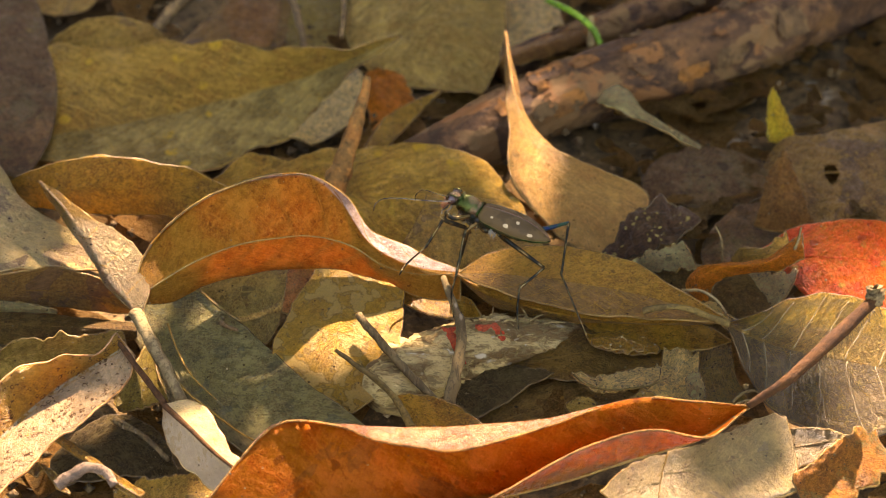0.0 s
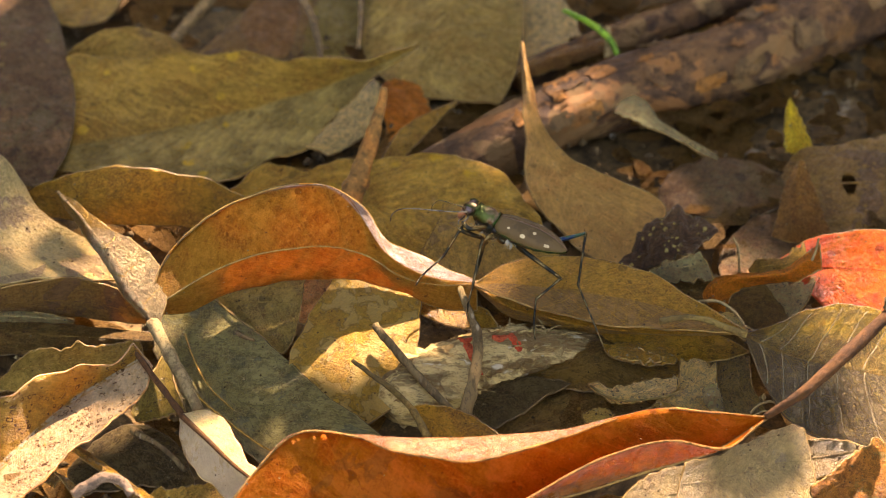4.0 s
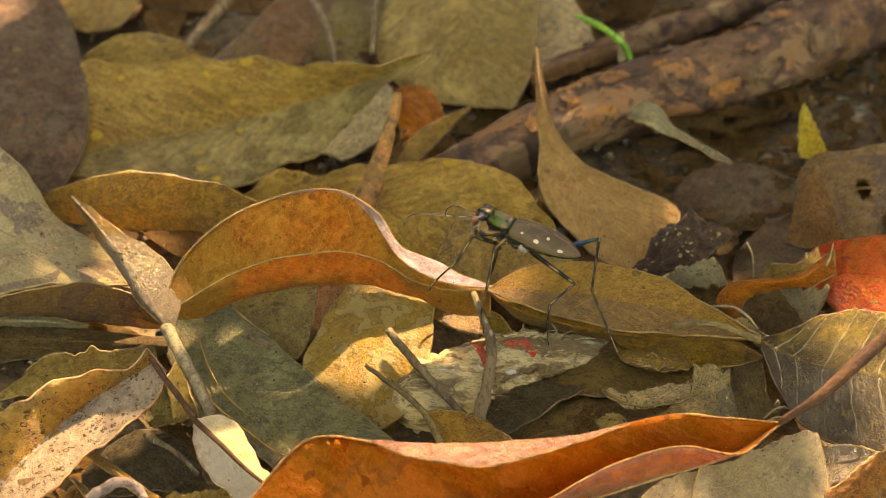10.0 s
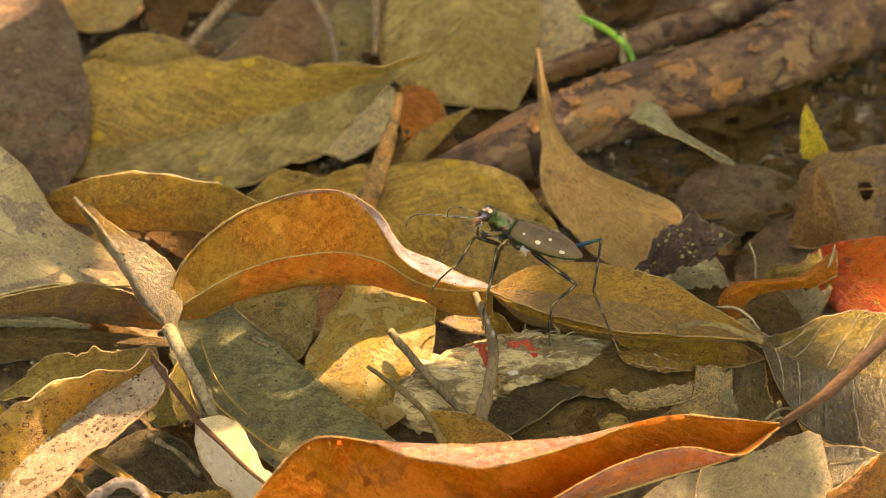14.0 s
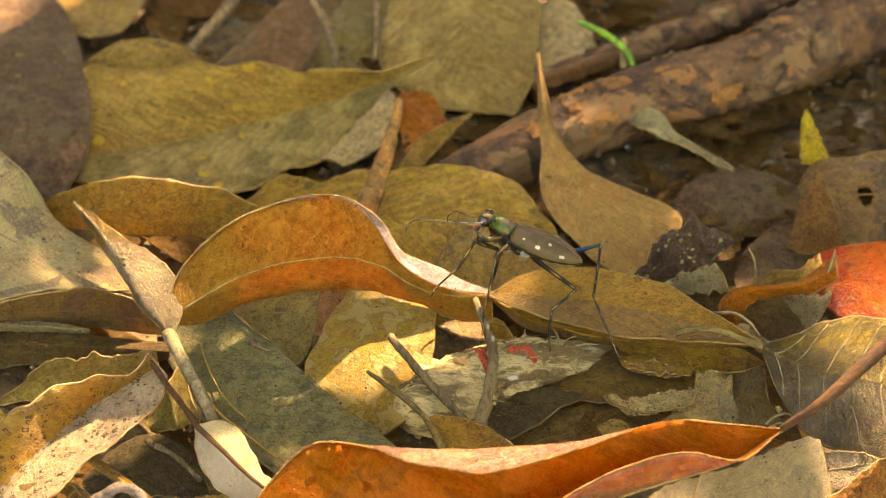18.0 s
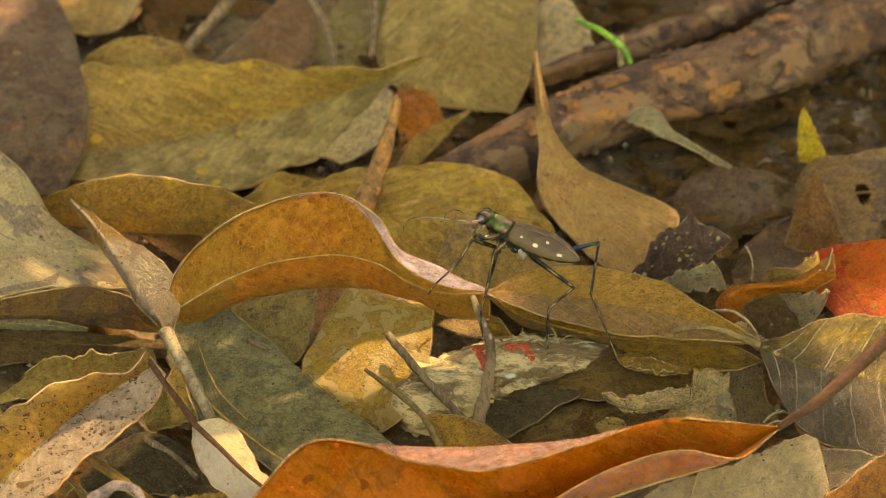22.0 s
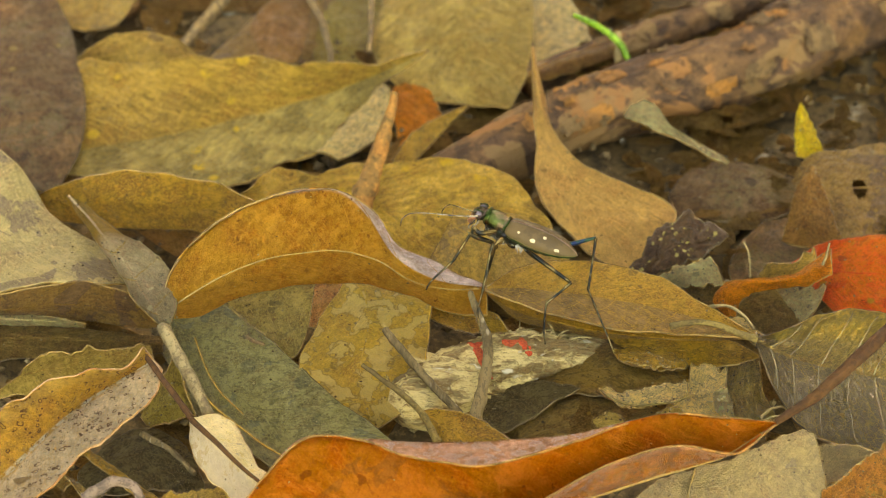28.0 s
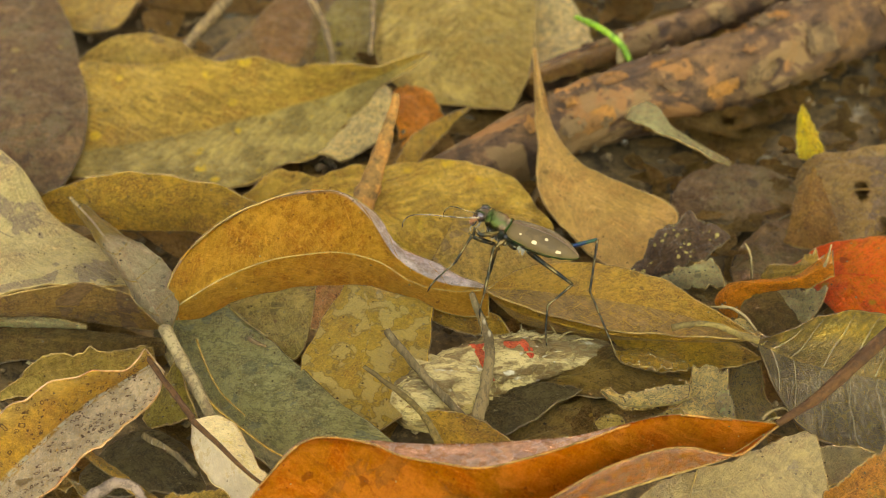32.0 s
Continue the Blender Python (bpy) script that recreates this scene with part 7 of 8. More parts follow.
WOOD_AXIS = [(-5.8, -37.3, 3.2), (-1.2, -33.3, 3.6), (3.9, -30.1, 3.9), (9.6, -28.0, 4.1), (15.4, -26.4, 3.8), (21.2, -24.6, 3.4)]
CRUSTS = [(0.42, 9, [(0, 0, 2.2, 3.6), (1.5, 3.4, 3.4, 1.4), (-0.5, -3.4, 1.4, 1.6)]), (0.56, 11, [(0, 0, 3.6, 1.3), (4.5, -0.6, 1.8, 2.2), (5.5, -3.2, 1.3, 1.6)])]
rotten_wood()

# ---- the beetle ----
JOINTS = {
    'front_near': [(6.4, -17.4, 14.5), (4.0, -18.0, 16.0), (3.5, -17.7, 16.2), (1.3, -18.8, 12.6), (-1.4, -21.2, 11.4), (-2.2, -22.7, 11.0)],
    'front_far': [(6.9, -18.1, 17.0), (4.7, -19.3, 17.5), (3.9, -18.8, 18.0), (3.5, -19.0, 17.0), (3.0, -18.8, 17.4)],
    'mid_near': [(6.9, -18.4, 14.5), (6.4, -18.6, 15.0), (6.1, -19.2, 14.6), (5.0, -22.7, 10.6), (4.4, -25.6, 10.0), (4.6, -29.5, 9.8)],
    'mid_far': [(7.6, -19.8, 17.0), (7.0, -20.4, 17.0), (6.7, -20.7, 17.0), (5.8, -20.5, 12.5), (5.0, -22.5, 10.4), (4.6, -23.5, 9.8)],
    'hind_near': [(10.5, -19.9, 15.4), (11.9, -19.7, 13.9), (16.3, -21.9, 11.5), (13.1, -23.9, 9.7), (12.8, -26.1, 7.8), (12.9, -28.0, 6.4)],
    'hind_far': [(13.6, -17.6, 14.6), (16.2, -16.6, 13.6), (19.8, -15.6, 13.9), (18.5, -22.4, 10.8), (19.4, -25.3, 9.9), (21.6, -29.2, 6.0)],
    'antenna_near': [(4.3, -19.3, 20.2), (2.2, -19.8, 20.6), (0.1, -19.8, 20.8), (-2.4, -19.7, 21.0), (-4.2, -19.9, 21.0), (-5.1, -20.7, 20.8), (-5.3, -21.3, 20.2)],
    'antenna_far': [(4.1, -20.1, 21.4), (2.7, -20.2, 22.0), (1.1, -20.2, 22.6), (0.4, -20.7, 22.8), (-0.1, -21.4, 22.6), (-0.1, -21.8, 22.2)],
    'body': [(4.2, -15.5, 17.5), (16.9, -21.5, 15.4)],
}
def joint_list(key):
    return [Vector(p) * MM for p in JOINTS[key]]


def beetle():
    front, tail = joint_list("body")
    ob = new("tiger_beetle")
    base = (front + tail) / 2
    ob.location = base
    tagged(ob, "brown tiger beetle with cream spots standing on long thin legs", "beetle")
    ax = (front - tail).normalized()
    up = Vector((0, 0, 1)) - ax * ax.z
    up.normalize()
    up = (up + Vector((0, 1, 0)) * 0.1).normalized()
    side = ax.cross(up).normalized()
    if side.y > 0:
        side = -side                      # towards the viewer's side of the body
    up = (side.cross(ax) if side.cross(ax).z > 0 else ax.cross(side)).normalized()

    def at(x, y, z):
        """A place on the body: x from the tail in mm, y to the near side, z up."""
        return tail + (ax * x + side * y + up * z) * MM

    def loft(name, stations, mat, parent=ob, label="", ring=20, a0=0.0, a1=360.0, close=True):
        """stations: x, half width, height above and below the axis, lift of the axis."""
        verts, faces = [], []
        n = ring if a1 - a0 >= 359 else ring + 1
        for x, w, hu, hd, lift in stations:
            for k in range(n):
                a = radians(a0 + (a1 - a0) * k / ring)
                c, s = math.cos(a), math.sin(a)
                verts.append(at(x, w * math.copysign(abs(c) ** 0.85, c), lift + (hu if s > 0 else hd) * math.copysign(abs(s) ** 0.9, s)))
        wrap = n == ring
        for i in range(len(stations) - 1):
            for k in range(ring if wrap else n - 1):
                a, b = i * n + k, i * n + (k + 1) % n
                faces.append((a, a + n, b + n, b))
            if not wrap and close:
                faces.append((i * n, i * n + n - 1, (i + 1) * n + n - 1, (i + 1) * n))
        faces.append(tuple(range(n)))
        faces.append(tuple(range((len(stations) - 1) * n, len(stations) * n))[::-1])
        return obj(name, verts, faces, mat, parent, label, origin=base)

    def profile(x0, x1, shape, w, hu, hd, lift, n=22):
        rows = []
        for i in range(n):
            u = i / (n - 1)
            k = float(np.interp(u, [q[0] for q in shape], [q[1] for q in shape]))
            rows.append((x0 + (x1 - x0) * u, w * k, hu * k, hd * k, lift))
        return rows

    E_LEN, E_W, E_H, E_LIFT = 9.7, 2.1, 1.68, 0.12
    case = [(0, 0.04), (0.02, 0.18), (0.05, 0.31), (0.1, 0.47), (0.2, 0.72), (0.34, 0.93), (0.48, 1.0), (0.66, 0.98), (0.84, 0.89), (0.94, 0.8), (0.98, 0.7), (1, 0.52)]
    rows = profile(0, E_LEN, case, E_W, E_H, 0.5, E_LIFT, 40)
    loft("elytron", rows, M["elytra"], label="matt taupe-brown wing case", ring=18, a0=-25, a1=90)
    loft("elytron", [(x, -w, hu, hd, l) for x, w, hu, hd, l in rows], M["elytra"], label="matt taupe-brown wing case", ring=18, a0=-25, a1=90)
    for sgn in (1, -1):
        rim = [at(x, sgn * w * 0.99, l - hd * 0.36) for x, w, hu, hd, l in rows]
        v, f = tube_mesh([tuple(p) for p in rim], [0.1 * MM] * len(rim), 6)
        obj("elytron_rim", v, f, M["greenmetal"], ob, "dark green shiny wing case rim", origin=base)
    seam = [at(x, 0, l + hu * 0.985) for x, w, hu, hd, l in rows]
    v, f = tube_mesh([tuple(p) for p in seam], [0.075 * MM] * len(seam), 6)
    obj("wing_case_seam", v, f, M["seam"], ob, "coppery seam between the wing cases", origin=base)
    # belly, ringed by its segments
    belly = []
    for i in range(44):
        u = i / 43
        k = float(np.interp(u, [0, 0.05, 0.15, 0.4, 0.7, 1], [0.1, 0.3, 0.55, 0.88, 1, 0.9])) * (1 + 0.035 * math.sin(u * 6.5 * 2 * math.pi))
        belly.append((0.35 + (E_LEN - 0.2) * u, 1.9 * k, 0.4 * k, 1.3 * k, -0.1))
    loft("abdomen", belly, M["blackgreen"], label="shiny black-green belly")
    # cream spots, domed discs on the wing cases
    def spot(u, ang, r, flip=1):
        k = float(np.interp(u, [q[0] for q in case], [q[1] for q in case]))
        def skin(uu, aa, lift=0.0):
            kk = float(np.interp(uu, [q[0] for q in case], [q[1] for q in case]))
            c, s = math.cos(radians(aa)), math.sin(radians(aa))
            return at(uu * E_LEN, flip * (E_W * kk * abs(c) ** 0.85 + lift * c), E_LIFT + E_H * kk * abs(s) ** 0.9 * (1 if s > 0 else -1) + lift * s)
        verts, faces = [skin(u, ang, 0.07)], []
        for rr, lift in ((0.6, 0.06), (1.0, 0.03)):
            for k in range(12):
                a = 2 * math.pi * k / 12
                q = 0.86 + 0.32 * noise.noise((math.cos(a) * 2, math.sin(a) * 2, u * 30))
                verts.append(skin(u + rr * r * q * math.cos(a) / E_LEN, ang + degrees_of(rr * r * q * math.sin(a) / 2.1), lift))
        for k in range(12):
            faces.append((0, 1 + k, 1 + (k + 1) % 12))
            faces.append((1 + k, 13 + k, 13 + (k + 1) % 12, 1 + (k + 1) % 12))
        obj("spot", verts, faces, M["cream"], ob, "cream spot", origin=base)

    def degrees_of(a):
        return a * 180 / math.pi

    for u, ang, r in SPOTS:
        spot(u, ang, r)
        spot(u, ang, r, -1)
    # thorax: a wrinkled neck shield between two collars
    x0 = E_LEN - 0.25
    shield = []
    for i in range(60):
        u = i / 59
        k = float(np.interp(u, [0, 0.07, 0.13, 0.2, 0.35, 0.6, 0.75, 0.82, 0.9, 1], [0.66, 0.86, 0.84, 0.78, 0.97, 1.0, 0.88, 0.8, 0.9, 0.74])) * (1 + 0.012 * math.sin(u * 75))
        shield.append((x0 + 3.4 * u, 1.34 * k, 1.2 * k, 1.1 * k, 0.35 + 0.3 * u))
    loft("pronotum", shield, M["copper"], label="coppery green metallic neck shield", ring=30)
    for u, r in ((0.08, 1.2), (0.89, 1.24)):
        ring_ = [at(x0 + 3.4 * u + 0.12 * math.cos(3 * a), r * math.cos(a), 0.35 + 0.3 * u + (1.1 if math.sin(a) > 0 else 1.0) * math.sin(a)) for a in np.linspace(radians(-40), radians(220), 30)]
        v, f = tube_mesh([tuple(p) for p in ring_], [0.15 * MM] * 30, 8, 0.3, u)
        obj("collar", v, f, M["greenmetal"], ob, "bright metallic green collar", origin=base)
    loft("thorax_underside", profile(x0 - 2.6, x0 + 3.1, [(0, 0.3), (0.2, 0.85), (0.35, 0.98), (0.5, 0.86), (0.62, 1), (0.85, 0.8), (1, 0.45)], 1.55, 0.5, 2.0, -0.15, 30), M["flank"], label="coppery black flank")
    for x, z, r in ((x0 - 1.0, -1.25, 0.62), (x0 + 0.5, -1.35, 0.55), (x0 + 2.3, -1.0, 0.5)):
        for sgn in (1, -1):
            verts, faces = [], []
            for i in range(9):
                for k in range(12):
                    th, ph = math.pi * i / 8, 2 * math.pi * k / 12
                    verts.append(at(x + 1.3 * r * math.sin(th) * math.cos(ph) - 0.3 * math.cos(th), sgn * (0.95 + r * math.cos(th)), z + r * math.sin(th) * math.sin(ph)))
            for i in range(8):
                for k in range(12):
                    a, b = i * 12 + k, i * 12 + (k + 1) % 12
                    faces.append((a, b, b + 12, a + 12))
            obj("hip", verts, faces, M["legshell"], ob, origin=base)
    # head, held a little above the neck
    hx, hz = x0 + 3.15, 0.78
    dome = []
    for i in range(26):
        u = i / 25
        k = float(np.interp(u, [0, 0.12, 0.3, 0.5, 0.68, 0.85, 1], [0.66, 0.8, 0.9, 0.98, 0.9, 0.7, 0.4]))
        dome.append((hx + 2.0 * u, 1.02 * k, 0.86 * k, 0.98 * k, hz - 0.25 * u))
    loft("head", dome, M["bronze"], label="metallic dark bronze and green head", ring=26)
    for s in (1, -1):
        verts, faces = [], []
        for i in range(13):
            for k in range(20):
                th, ph = math.pi * i / 12, 2 * math.pi * k / 20
                verts.append(at(hx + 1.05 + 0.62 * math.sin(th) * math.cos(ph), s * (0.86 + 0.5 * math.cos(th)), hz + 0.12 + 0.6 * math.sin(th) * math.sin(ph)))
        for i in range(12):
            for k in range(20):
                a, b = i * 20 + k, i * 20 + (k + 1) % 20
                faces.append((a, b, b + 20, a + 20))
        obj("eye", verts, faces, M["eye"], ob, "bulging brown eye", origin=base)
        brow = [at(hx + 0.35, s * 0.75, hz + 0.72), at(hx + 0.95, s * 0.95, hz + 0.82), at(hx + 1.6, s * 0.72, hz + 0.62)]
        v, f = tube_mesh(spline([tuple(p) for p in brow], np.linspace(0, 1, 12)), [0.1 * MM] * 12, 6)
        obj("brow_ridge", v, f, M["greenmetal"], ob, origin=base)
        jaw = [at(hx + 1.4, s * 0.55, hz - 0.6), at(hx + 2.0, s * 0.62, hz - 1.1), at(hx + 2.2, s * 0.42, hz - 1.75), at(hx + 1.9, s * 0.02, hz - 2.35)]
        v, f = tube_mesh(spline([tuple(p) for p in jaw], np.linspace(0, 1, 16)), np.interp(np.linspace(0, 1, 16), [0, 0.4, 1], [0.36, 0.3, 0.05]) * MM, 8)
        obj("mandible", v, f, M["jaw"], ob, "red-brown curved jaw", origin=base)
        for shift in (0.0, 0.5):
            palp = [at(hx + 1.35 - shift, s * 0.55, hz - 0.95), at(hx + 1.6 - shift, s * 0.85, hz - 1.6), at(hx + 1.95 - shift, s * 0.9, hz - 2.05), at(hx + 1.85 - shift, s * 0.85, hz - 2.6)]
            v, f = tube_mesh(spline([tuple(p) for p in palp], np.linspace(0, 1, 14)), [0.11 * MM] * 14, 6)
            obj("palp", v, f, M["feeler"], ob, origin=base)
    loft("labrum", profile(hx + 1.45, hx + 2.2, [(0, 0.9), (0.4, 1), (0.8, 0.85), (1, 0.4)], 0.5, 0.25, 0.45, hz - 0.7, 10), M["lip"], label="pale orange upper lip")
    # pale hair tuft on the flank
    rng = random.Random(3)
    verts, faces = [], []
    for k in range(90):
        p = at(x0 - 1.6 - rng.random() * 1.0, 1.45 + rng.random() * 0.2, -1.0 + rng.random() * 0.7) if k < 50 else at(x0 + rng.uniform(-0.2, 3.6), 1.15, rng.uniform(-1.2, -0.3))
        q = p + (side * 0.2 - up * 0.5 - ax * 0.4 + Vector((rng.gauss(0, 0.2), rng.gauss(0, 0.2), rng.gauss(0, 0.2)))) * MM
        v, f = tube_mesh([tuple(p), tuple((p + q) / 2), tuple(q)], [0.035 * MM, 0.03 * MM, 0.01 * MM], 4)
        b = len(verts)
        verts += v
        faces += [tuple(i + b for i in ff) for ff in f]
    obj("hair_tuft", verts, faces, M["hair"], ob, "tuft of pale hairs", origin=base)

    # legs
    def limb(name, pts, radii, mat, parent, label="", n=16, ring=8):
        v, f = tube_mesh(spline([tuple(p) for p in pts], np.linspace(0, 1, n)), np.interp(np.linspace(0, 1, n), np.linspace(0, 1, len(radii)), radii) * MM, ring)
        return obj(name, v, f, mat, parent, label, origin=base)

    for key in ("front_near", "front_far", "mid_near", "mid_far", "hind_near", "hind_far"):
        p = joint_list(key)
        big = 1.12 if key.startswith("hind") else 1.0
        fem = limb("leg", p[0:3], [0.26 * big, 0.33 * big, 0.27 * big, 0.2], M["blueleg"] if key == "hind_far" else M["legshell"], ob, "metallic blue-black thigh" if key == "hind_far" else "")
        limb("tibia", p[2:4] if len(p) > 4 else p[2:], [0.21, 0.16, 0.165, 0.18], M["legshell"], fem)
        limb("tarsus", p[3:], [0.16, 0.13, 0.14, 0.12, 0.12, 0.07], M["legshell"], fem, n=24)
        verts, faces = [], []
        for k in range(44):
            t = rng.random()
            s0 = 2 if k % 3 else 1
            a, b2 = p[s0] + (p[s0 + 1] - p[s0]) * t, Vector((rng.gauss(0, 1), rng.gauss(0, 1), rng.gauss(0, 1))).normalized()
            v, f = tube_mesh([tuple(a), tuple(a + b2 * 0.55 * MM)], [0.035 * MM, 0.01 * MM], 3)
            bb = len(verts)
            verts += v
            faces += [tuple(i + bb for i in ff) for ff in f]
        obj("bristles", verts, faces, M["legshell"], fem, origin=base)
    for key in ("antenna_near", "antenna_far"):
        p = joint_list(key)
        n = 66
        r = [0.1 - 0.055 * i / n + (0.03 if i % 6 == 0 else 0) for i in range(n)]
        v, f = tube_mesh(spline([tuple(q) for q in p], np.linspace(0, 1, n)), np.array(r) * MM, 6)
        obj("antenna", v, f, M["legshell"] if key == "antenna_far" else M["feeler"], ob, "thin jointed feeler", origin=base)
    return ob


SPOTS = [(0.8, 41, 0.24), (0.585, 30, 0.4), (0.45, 61, 0.27), (0.25, 27, 0.4)]
M["feeler"] = shell_mat("brown_feeler", (0.02, 0.015, 0.01), (0.2, 0.15, 0.09), 0.1, 0.35, 700)
animal = beetle()

# ---- unseen foliage, added to block and shape the light ----
M["crown"] = wood_mat("added_green_foliage", (0.05, 0.09, 0.02), (0.07, 0.11, 0.025), 20, rough=0.5, bump=0.1)
ACROSS = Vector((TO_SUN.y, -TO_SUN.x, 0)).normalized()     # level, square to the sunlight
OVER = TO_SUN.cross(ACROSS)
OVER = OVER if OVER.z > 0 else -OVER


def bough(label, distance):
    """An unseen leafy bough, added to block the sun; its straight flank lies at the object's origin, the leaves on the
    +OVER side.
    """
    rng = random.Random(21)
    ob = new("shade_bough")
    ob.location = TO_SUN * distance
    tagged(ob, label, "bough")
    v, f = tube_mesh([tuple(OVER * q + ACROSS * 2.0 * (q / 6.2) ** 2 + TO_SUN * 0.2) for q in np.linspace(0.05, 6.6, 30)], np.linspace(0.02, 0.11, 30), 8)
    obj("branch", v, f, M["bark"], ob)
    verts, faces = [], []
    for k in range(1100):
        c = OVER * (0.1 + 2.2 * rng.random()) + ACROSS * rng.uniform(-1.3, 1.3) + TO_SUN * rng.uniform(-0.25, 0.25)
        d = Vector((rng.gauss(0, 1), rng.gauss(0, 1), rng.gauss(0, 0.5))).normalized()
        w = (TO_SUN + Vector((rng.gauss(0, 0.3), rng.gauss(0, 0.3), rng.gauss(0, 0.3)))).cross(d).normalized()
        b = len(verts)
        for u, h in ((-0.5, 0.0), (-0.2, 0.2), (0.15, 0.24), (0.5, 0.0)):
            for sgn in ((-1, 1) if h else (0,)):
                verts.append(c + d * u * 0.3 + w * h * sgn * 0.34)
        faces += [(b, b + 2, b + 1), (b + 1, b + 2, b + 4, b + 3), (b + 3, b + 4, b + 5)]
    tagged(obj("crown", verts, faces, M["crown"], ob), kind="stuff")
    return ob


def shade_twig(label, targets, distance, root):
    """An unseen branch added between sun and litter for its shadows: broad leaves on one stem. targets: places in mm
    and half sizes that its leaves shade.
    """
    ob = new("shade_branch")
    base = Vector(root)
    ob.location = base
    tagged(ob, label, "shrub")
    tips = []
    for x, y, z, hx, hy in targets:
        c = Vector((x, y, z)) * MM + TO_SUN * distance
        tips.append(c)
        verts, faces = [], []
        n = 14
        for i in range(n):
            u = i / (n - 1)
            half = hy * (math.sin(math.pi * min(max(u, 0.02), 0.98)) ** 0.55)
            for v in (-1, -0.5, 0, 0.5, 1):
                p = c + (ACROSS * ((u - 0.5) * 2 * hx) + OVER * half * v * (1 + 0.1 * noise.noise((u * 6, x, v)))) * MM + TO_SUN * (0.0015 * math.sin(u * 5) - 0.003 * v * v)
                verts.append(p)
        for i in range(n - 1):
            for j in range(4):
                a = i * 5 + j
                faces.append((a, a + 5, a + 6, a + 1))
        obj("leaf", verts, faces, M["crown"], ob, origin=base)
    # the stem stays clear of the leaves; each leaf hangs from it on a thin stalk
    far = sorted(tips, key=lambda p: -p.x)
    stem = [tuple(base), tuple(base + Vector((0, 0, 0.3)))] + [tuple(p + OVER * 0.14 + TO_SUN * 0.03) for p in far]
    for p in far:
        q = p + OVER * 0.14 + TO_SUN * 0.03
        v, f = tube_mesh([tuple(q), tuple((p + q) / 2 + ACROSS * 0.01), tuple(p)], [0.0006, 0.0004, 0.0003], 5)
        obj("leaf_stalk", v, f, M["bark"], ob, origin=base)
    v, f = tube_mesh(spline(stem, np.linspace(0, 1, 40)), np.linspace(0.006, 0.0015, 40), 8)
    obj("stem", v, f, M["bark"], ob, origin=base)
    return ob


FAR = 40.0
shade_bough = bough("unseen leafy bough high above, added to dim sun as it drifts", FAR)
# branches out of view, each leaf placed to throw shade on a chosen spot
shade_still = shade_twig("unseen green branch with broad leaves, added to shade litter", [(-24, 45, 4, 50, 30), (29, -13, 9, 25, 10), (-12, 1, 5, 26, 14), (24.5, -40, 3, 26, 11), (58, 6, 5, 14, 12), (-69.5, -26.3, 5, 24, 11)], 0.75, (0.9, 0.9, 0.0))
shade_low = shade_twig("unseen green sprig with narrow leaves, added to shade litter", [(-47.5, -4.6, 16.5, 4, 2.6), (-64, 27, 5, 22, 28), (35, -52, 8, 8, 3.2), (-28.5, -43.9, 5, 9, 8.5), (-7.1, -49.2, 5, 14, 10), (-66, -57.7, 5, 15.5, 15), (-23.7, -16.5, 5, 13, 4.8), (-4, -36.6, 5, 7, 3.6), (-37.5, -40, 11, 5, 3), (-28.2, -11.3, 18.4, 3.8, 2.7), (-10.5, -19.6, 22.3, 7, 3.4), (-21.0, -16.3, 21.6, 4.8, 2.2)], 0.3, (0.55, 0.6, 0.0))
shade_tip = shade_twig("unseen broad green leaf on a bending shoot, added as shade", [(19, 5, 8, 14, 11)], 0.6, (0.7, 0.8, 0.0))
shade_sway = shade_twig("unseen swaying green branch with broad leaves, added as moving shade", [(52, 48, 4, 44, 32), (61, 8, 5, 30, 17), (-66, -2, 10, 22, 8)], 0.8, (1.0, 0.75, 0.0))

# trunk out of view, added only to hold the bough that dims the sun
tagged(new("tree"), "unseen straight bare trunk added to carry the bough", "tree")
tree = bpy.data.objects["tree"]
foot = TO_SUN * FAR + OVER * 6.2 + ACROSS * 2.0
v, f = tube_mesh([(foot.x, foot.y, z) for z in np.linspace(-0.3, 34, 40)], [0.34 + 0.4 * math.exp(-max(z, 0) * 1.2) - 0.006 * z for z in np.linspace(-0.3, 34, 40)], 18, 0.15)
obj("trunk", v, f, M["bark"], tree)


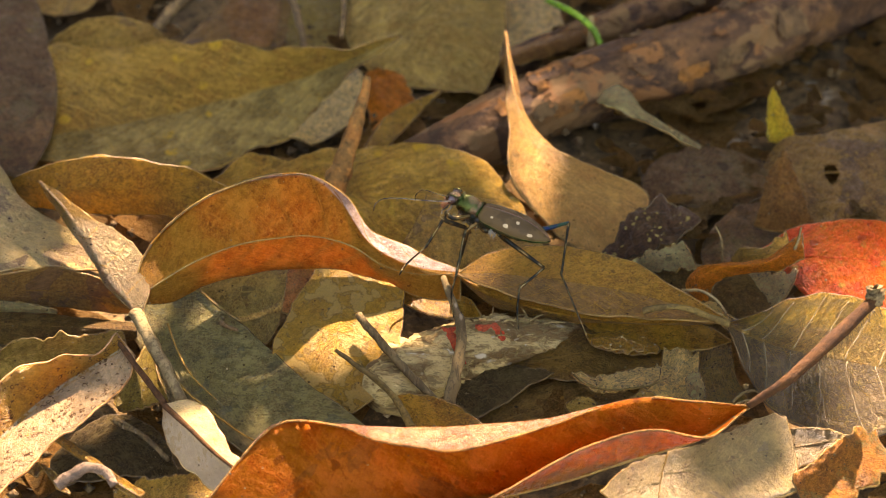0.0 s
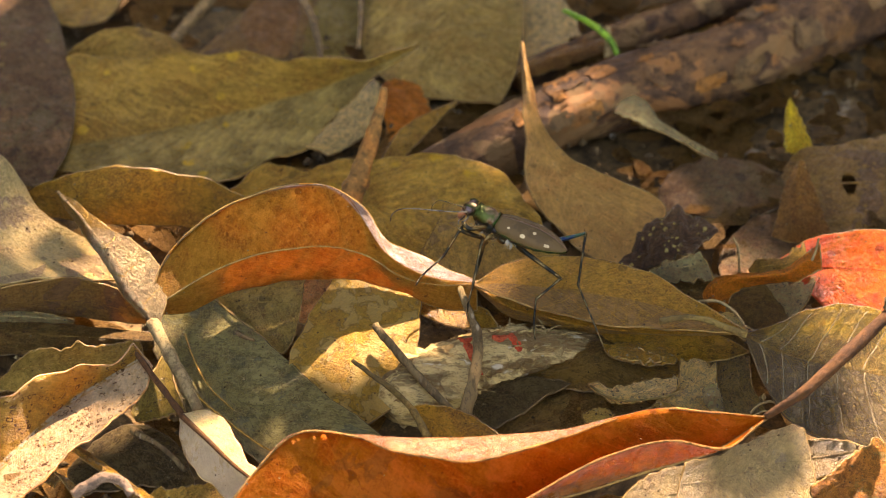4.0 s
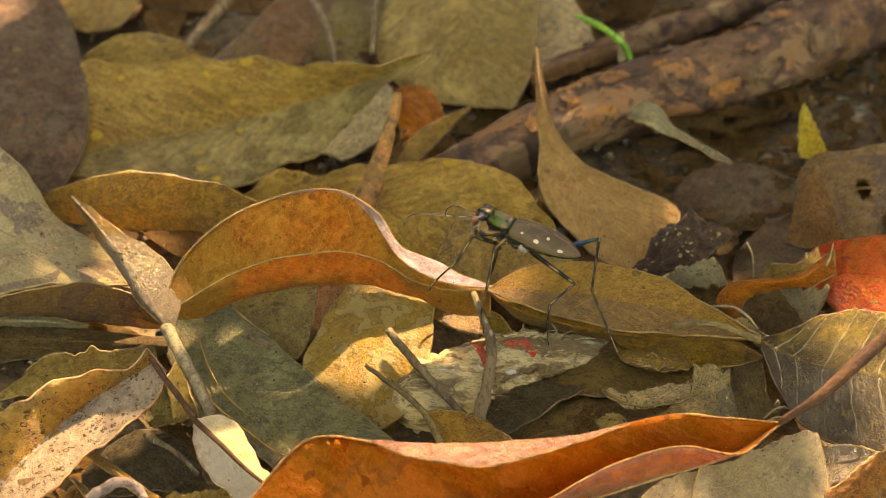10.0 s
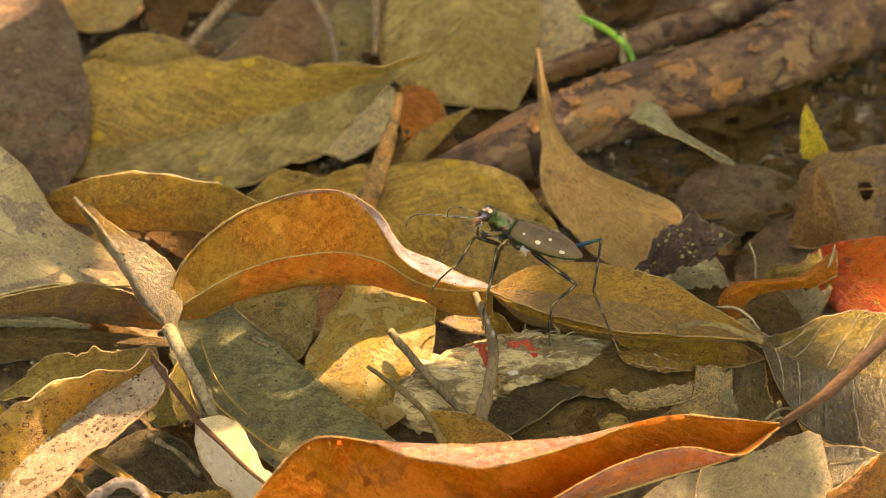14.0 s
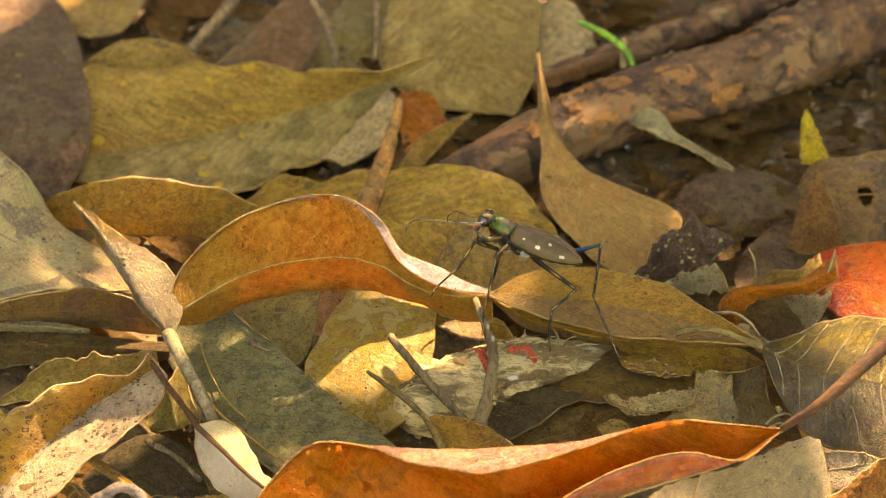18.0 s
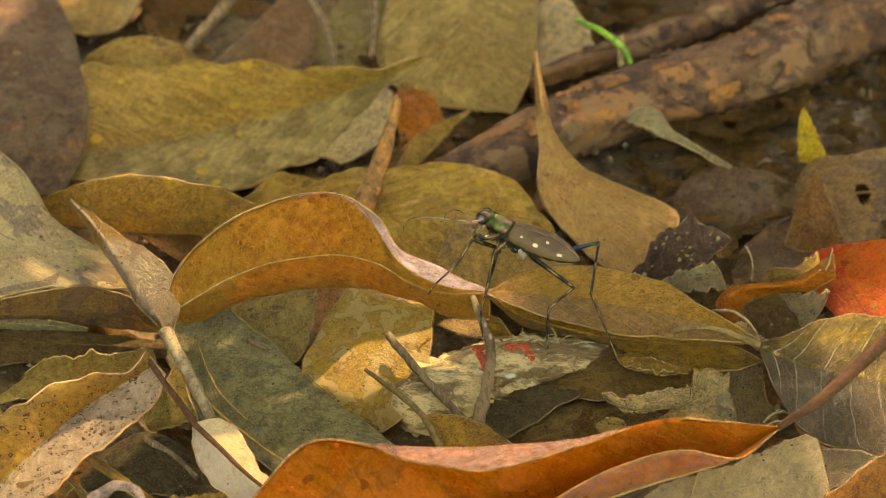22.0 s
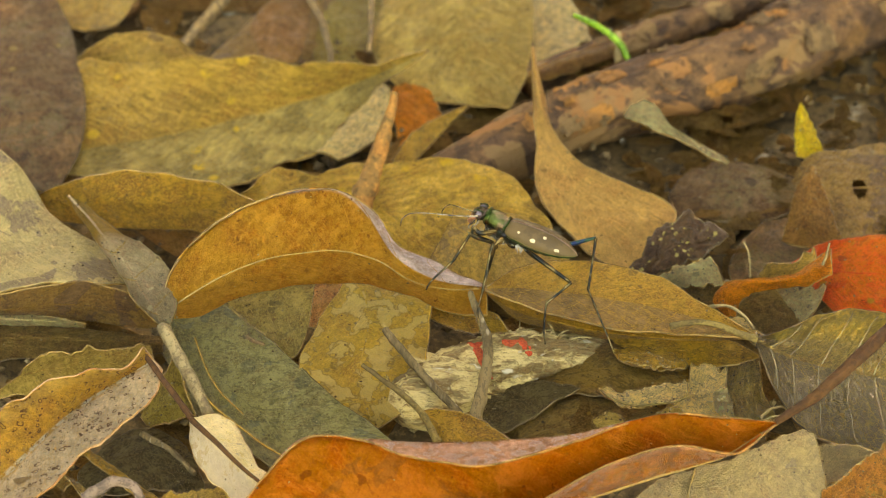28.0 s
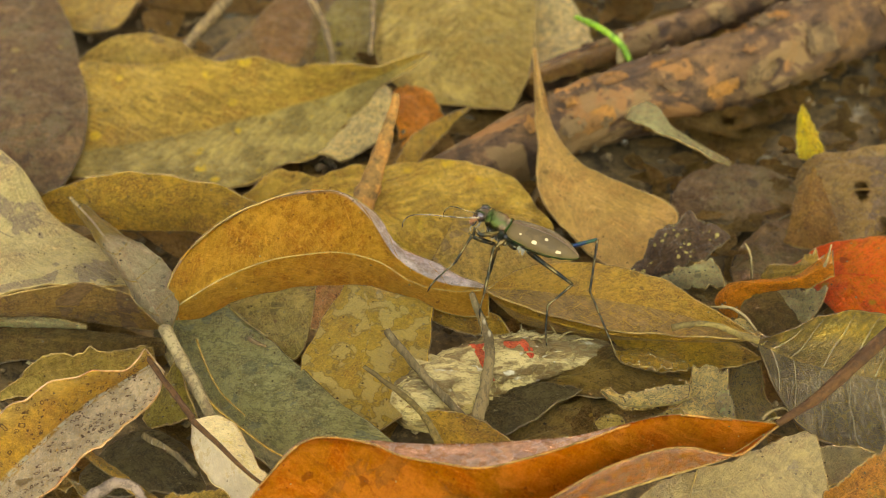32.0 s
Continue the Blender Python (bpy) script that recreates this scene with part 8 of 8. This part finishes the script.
def foliage_screen():
    """An unseen wall of foliage, added to cut low sky light from back and sides, with the gap through which the sun
    reaches the ground.
    """
    rng = random.Random(31)
    verts, faces = [], []
    k = 0
    while k < 5200:
        az, h, r = radians(rng.uniform(-118, 118)), 13.0 * rng.random() ** 1.15, rng.uniform(6.5, 9.5)
        c = Vector((r * math.sin(az), r * math.cos(az), h))
        if c.normalized().angle(TO_SUN) < radians(6):
            continue
        k += 1
        d = Vector((rng.gauss(0, 1), rng.gauss(0, 1), rng.gauss(-0.3, 0.7))).normalized()
        w = (c.normalized() + Vector((rng.gauss(0, 0.4), rng.gauss(0, 0.4), rng.gauss(0, 0.4)))).cross(d).normalized()
        b = len(verts)
        for u, q in ((-0.5, 0.0), (-0.2, 0.22), (0.15, 0.26), (0.5, 0.0)):
            for sgn in ((-1, 1) if q else (0,)):
                verts.append(c + d * u * 0.75 + w * q * sgn * 0.8)
        faces += [(b, b + 2, b + 1), (b + 1, b + 2, b + 4, b + 3), (b + 3, b + 4, b + 5)]
    tagged(obj("forest_foliage", verts, faces, M["crown"]), "unseen dense green foliage added around the spot to cut sky light", "foliage", kind="stuff")


foliage_screen()


def motions():
    # the added bough drifts before the sun to dim it: metres by which its flank clears the line to the sun
    clear = [(0, 0.3), (3.5, 0.25), (5.5, 0.25), (7, 0.2), (8, 0.1), (9, 0.01), (11, 0.01), (13, -0.01), (14.5, 0.01), (16.5, 0.03), (18, 0.02), (19, 0.0), (20, -0.05), (21, -0.09), (23, -0.08), (24, -0.03), (25, 0.0), (25.5, -0.02), (27.5, -0.17), (28, -0.2), (32, -0.24)]
    walk(shade_bough, [(t, Matrix.Translation(TO_SUN * FAR + OVER * c)) for t, c in clear])
    root = Vector((1.0, 0.75, 0.0))
    sway = [(0, 0.0), (3.5, 0.002), (5.5, 0.015), (7, 0.016), (8, 0.012), (9, 0.004), (11, 0.0), (13, 0.0), (20, 0.002), (32, 0.0)]
    walk(shade_sway, [(t, Matrix.Translation(root - OVER * s)) for t, s in sway])
    shoot, bend = Vector((0.7, 0.8, 0.0)), [(0, 0.014), (2.1, 0.012), (3.0, 0.006), (3.5, 0.005), (5.5, 0.002), (8, 0.0), (14, 0.001), (32, 0.0)]
    walk(shade_tip, [(t, Matrix.Translation(shoot + ACROSS * s)) for t, s in bend])


motions()
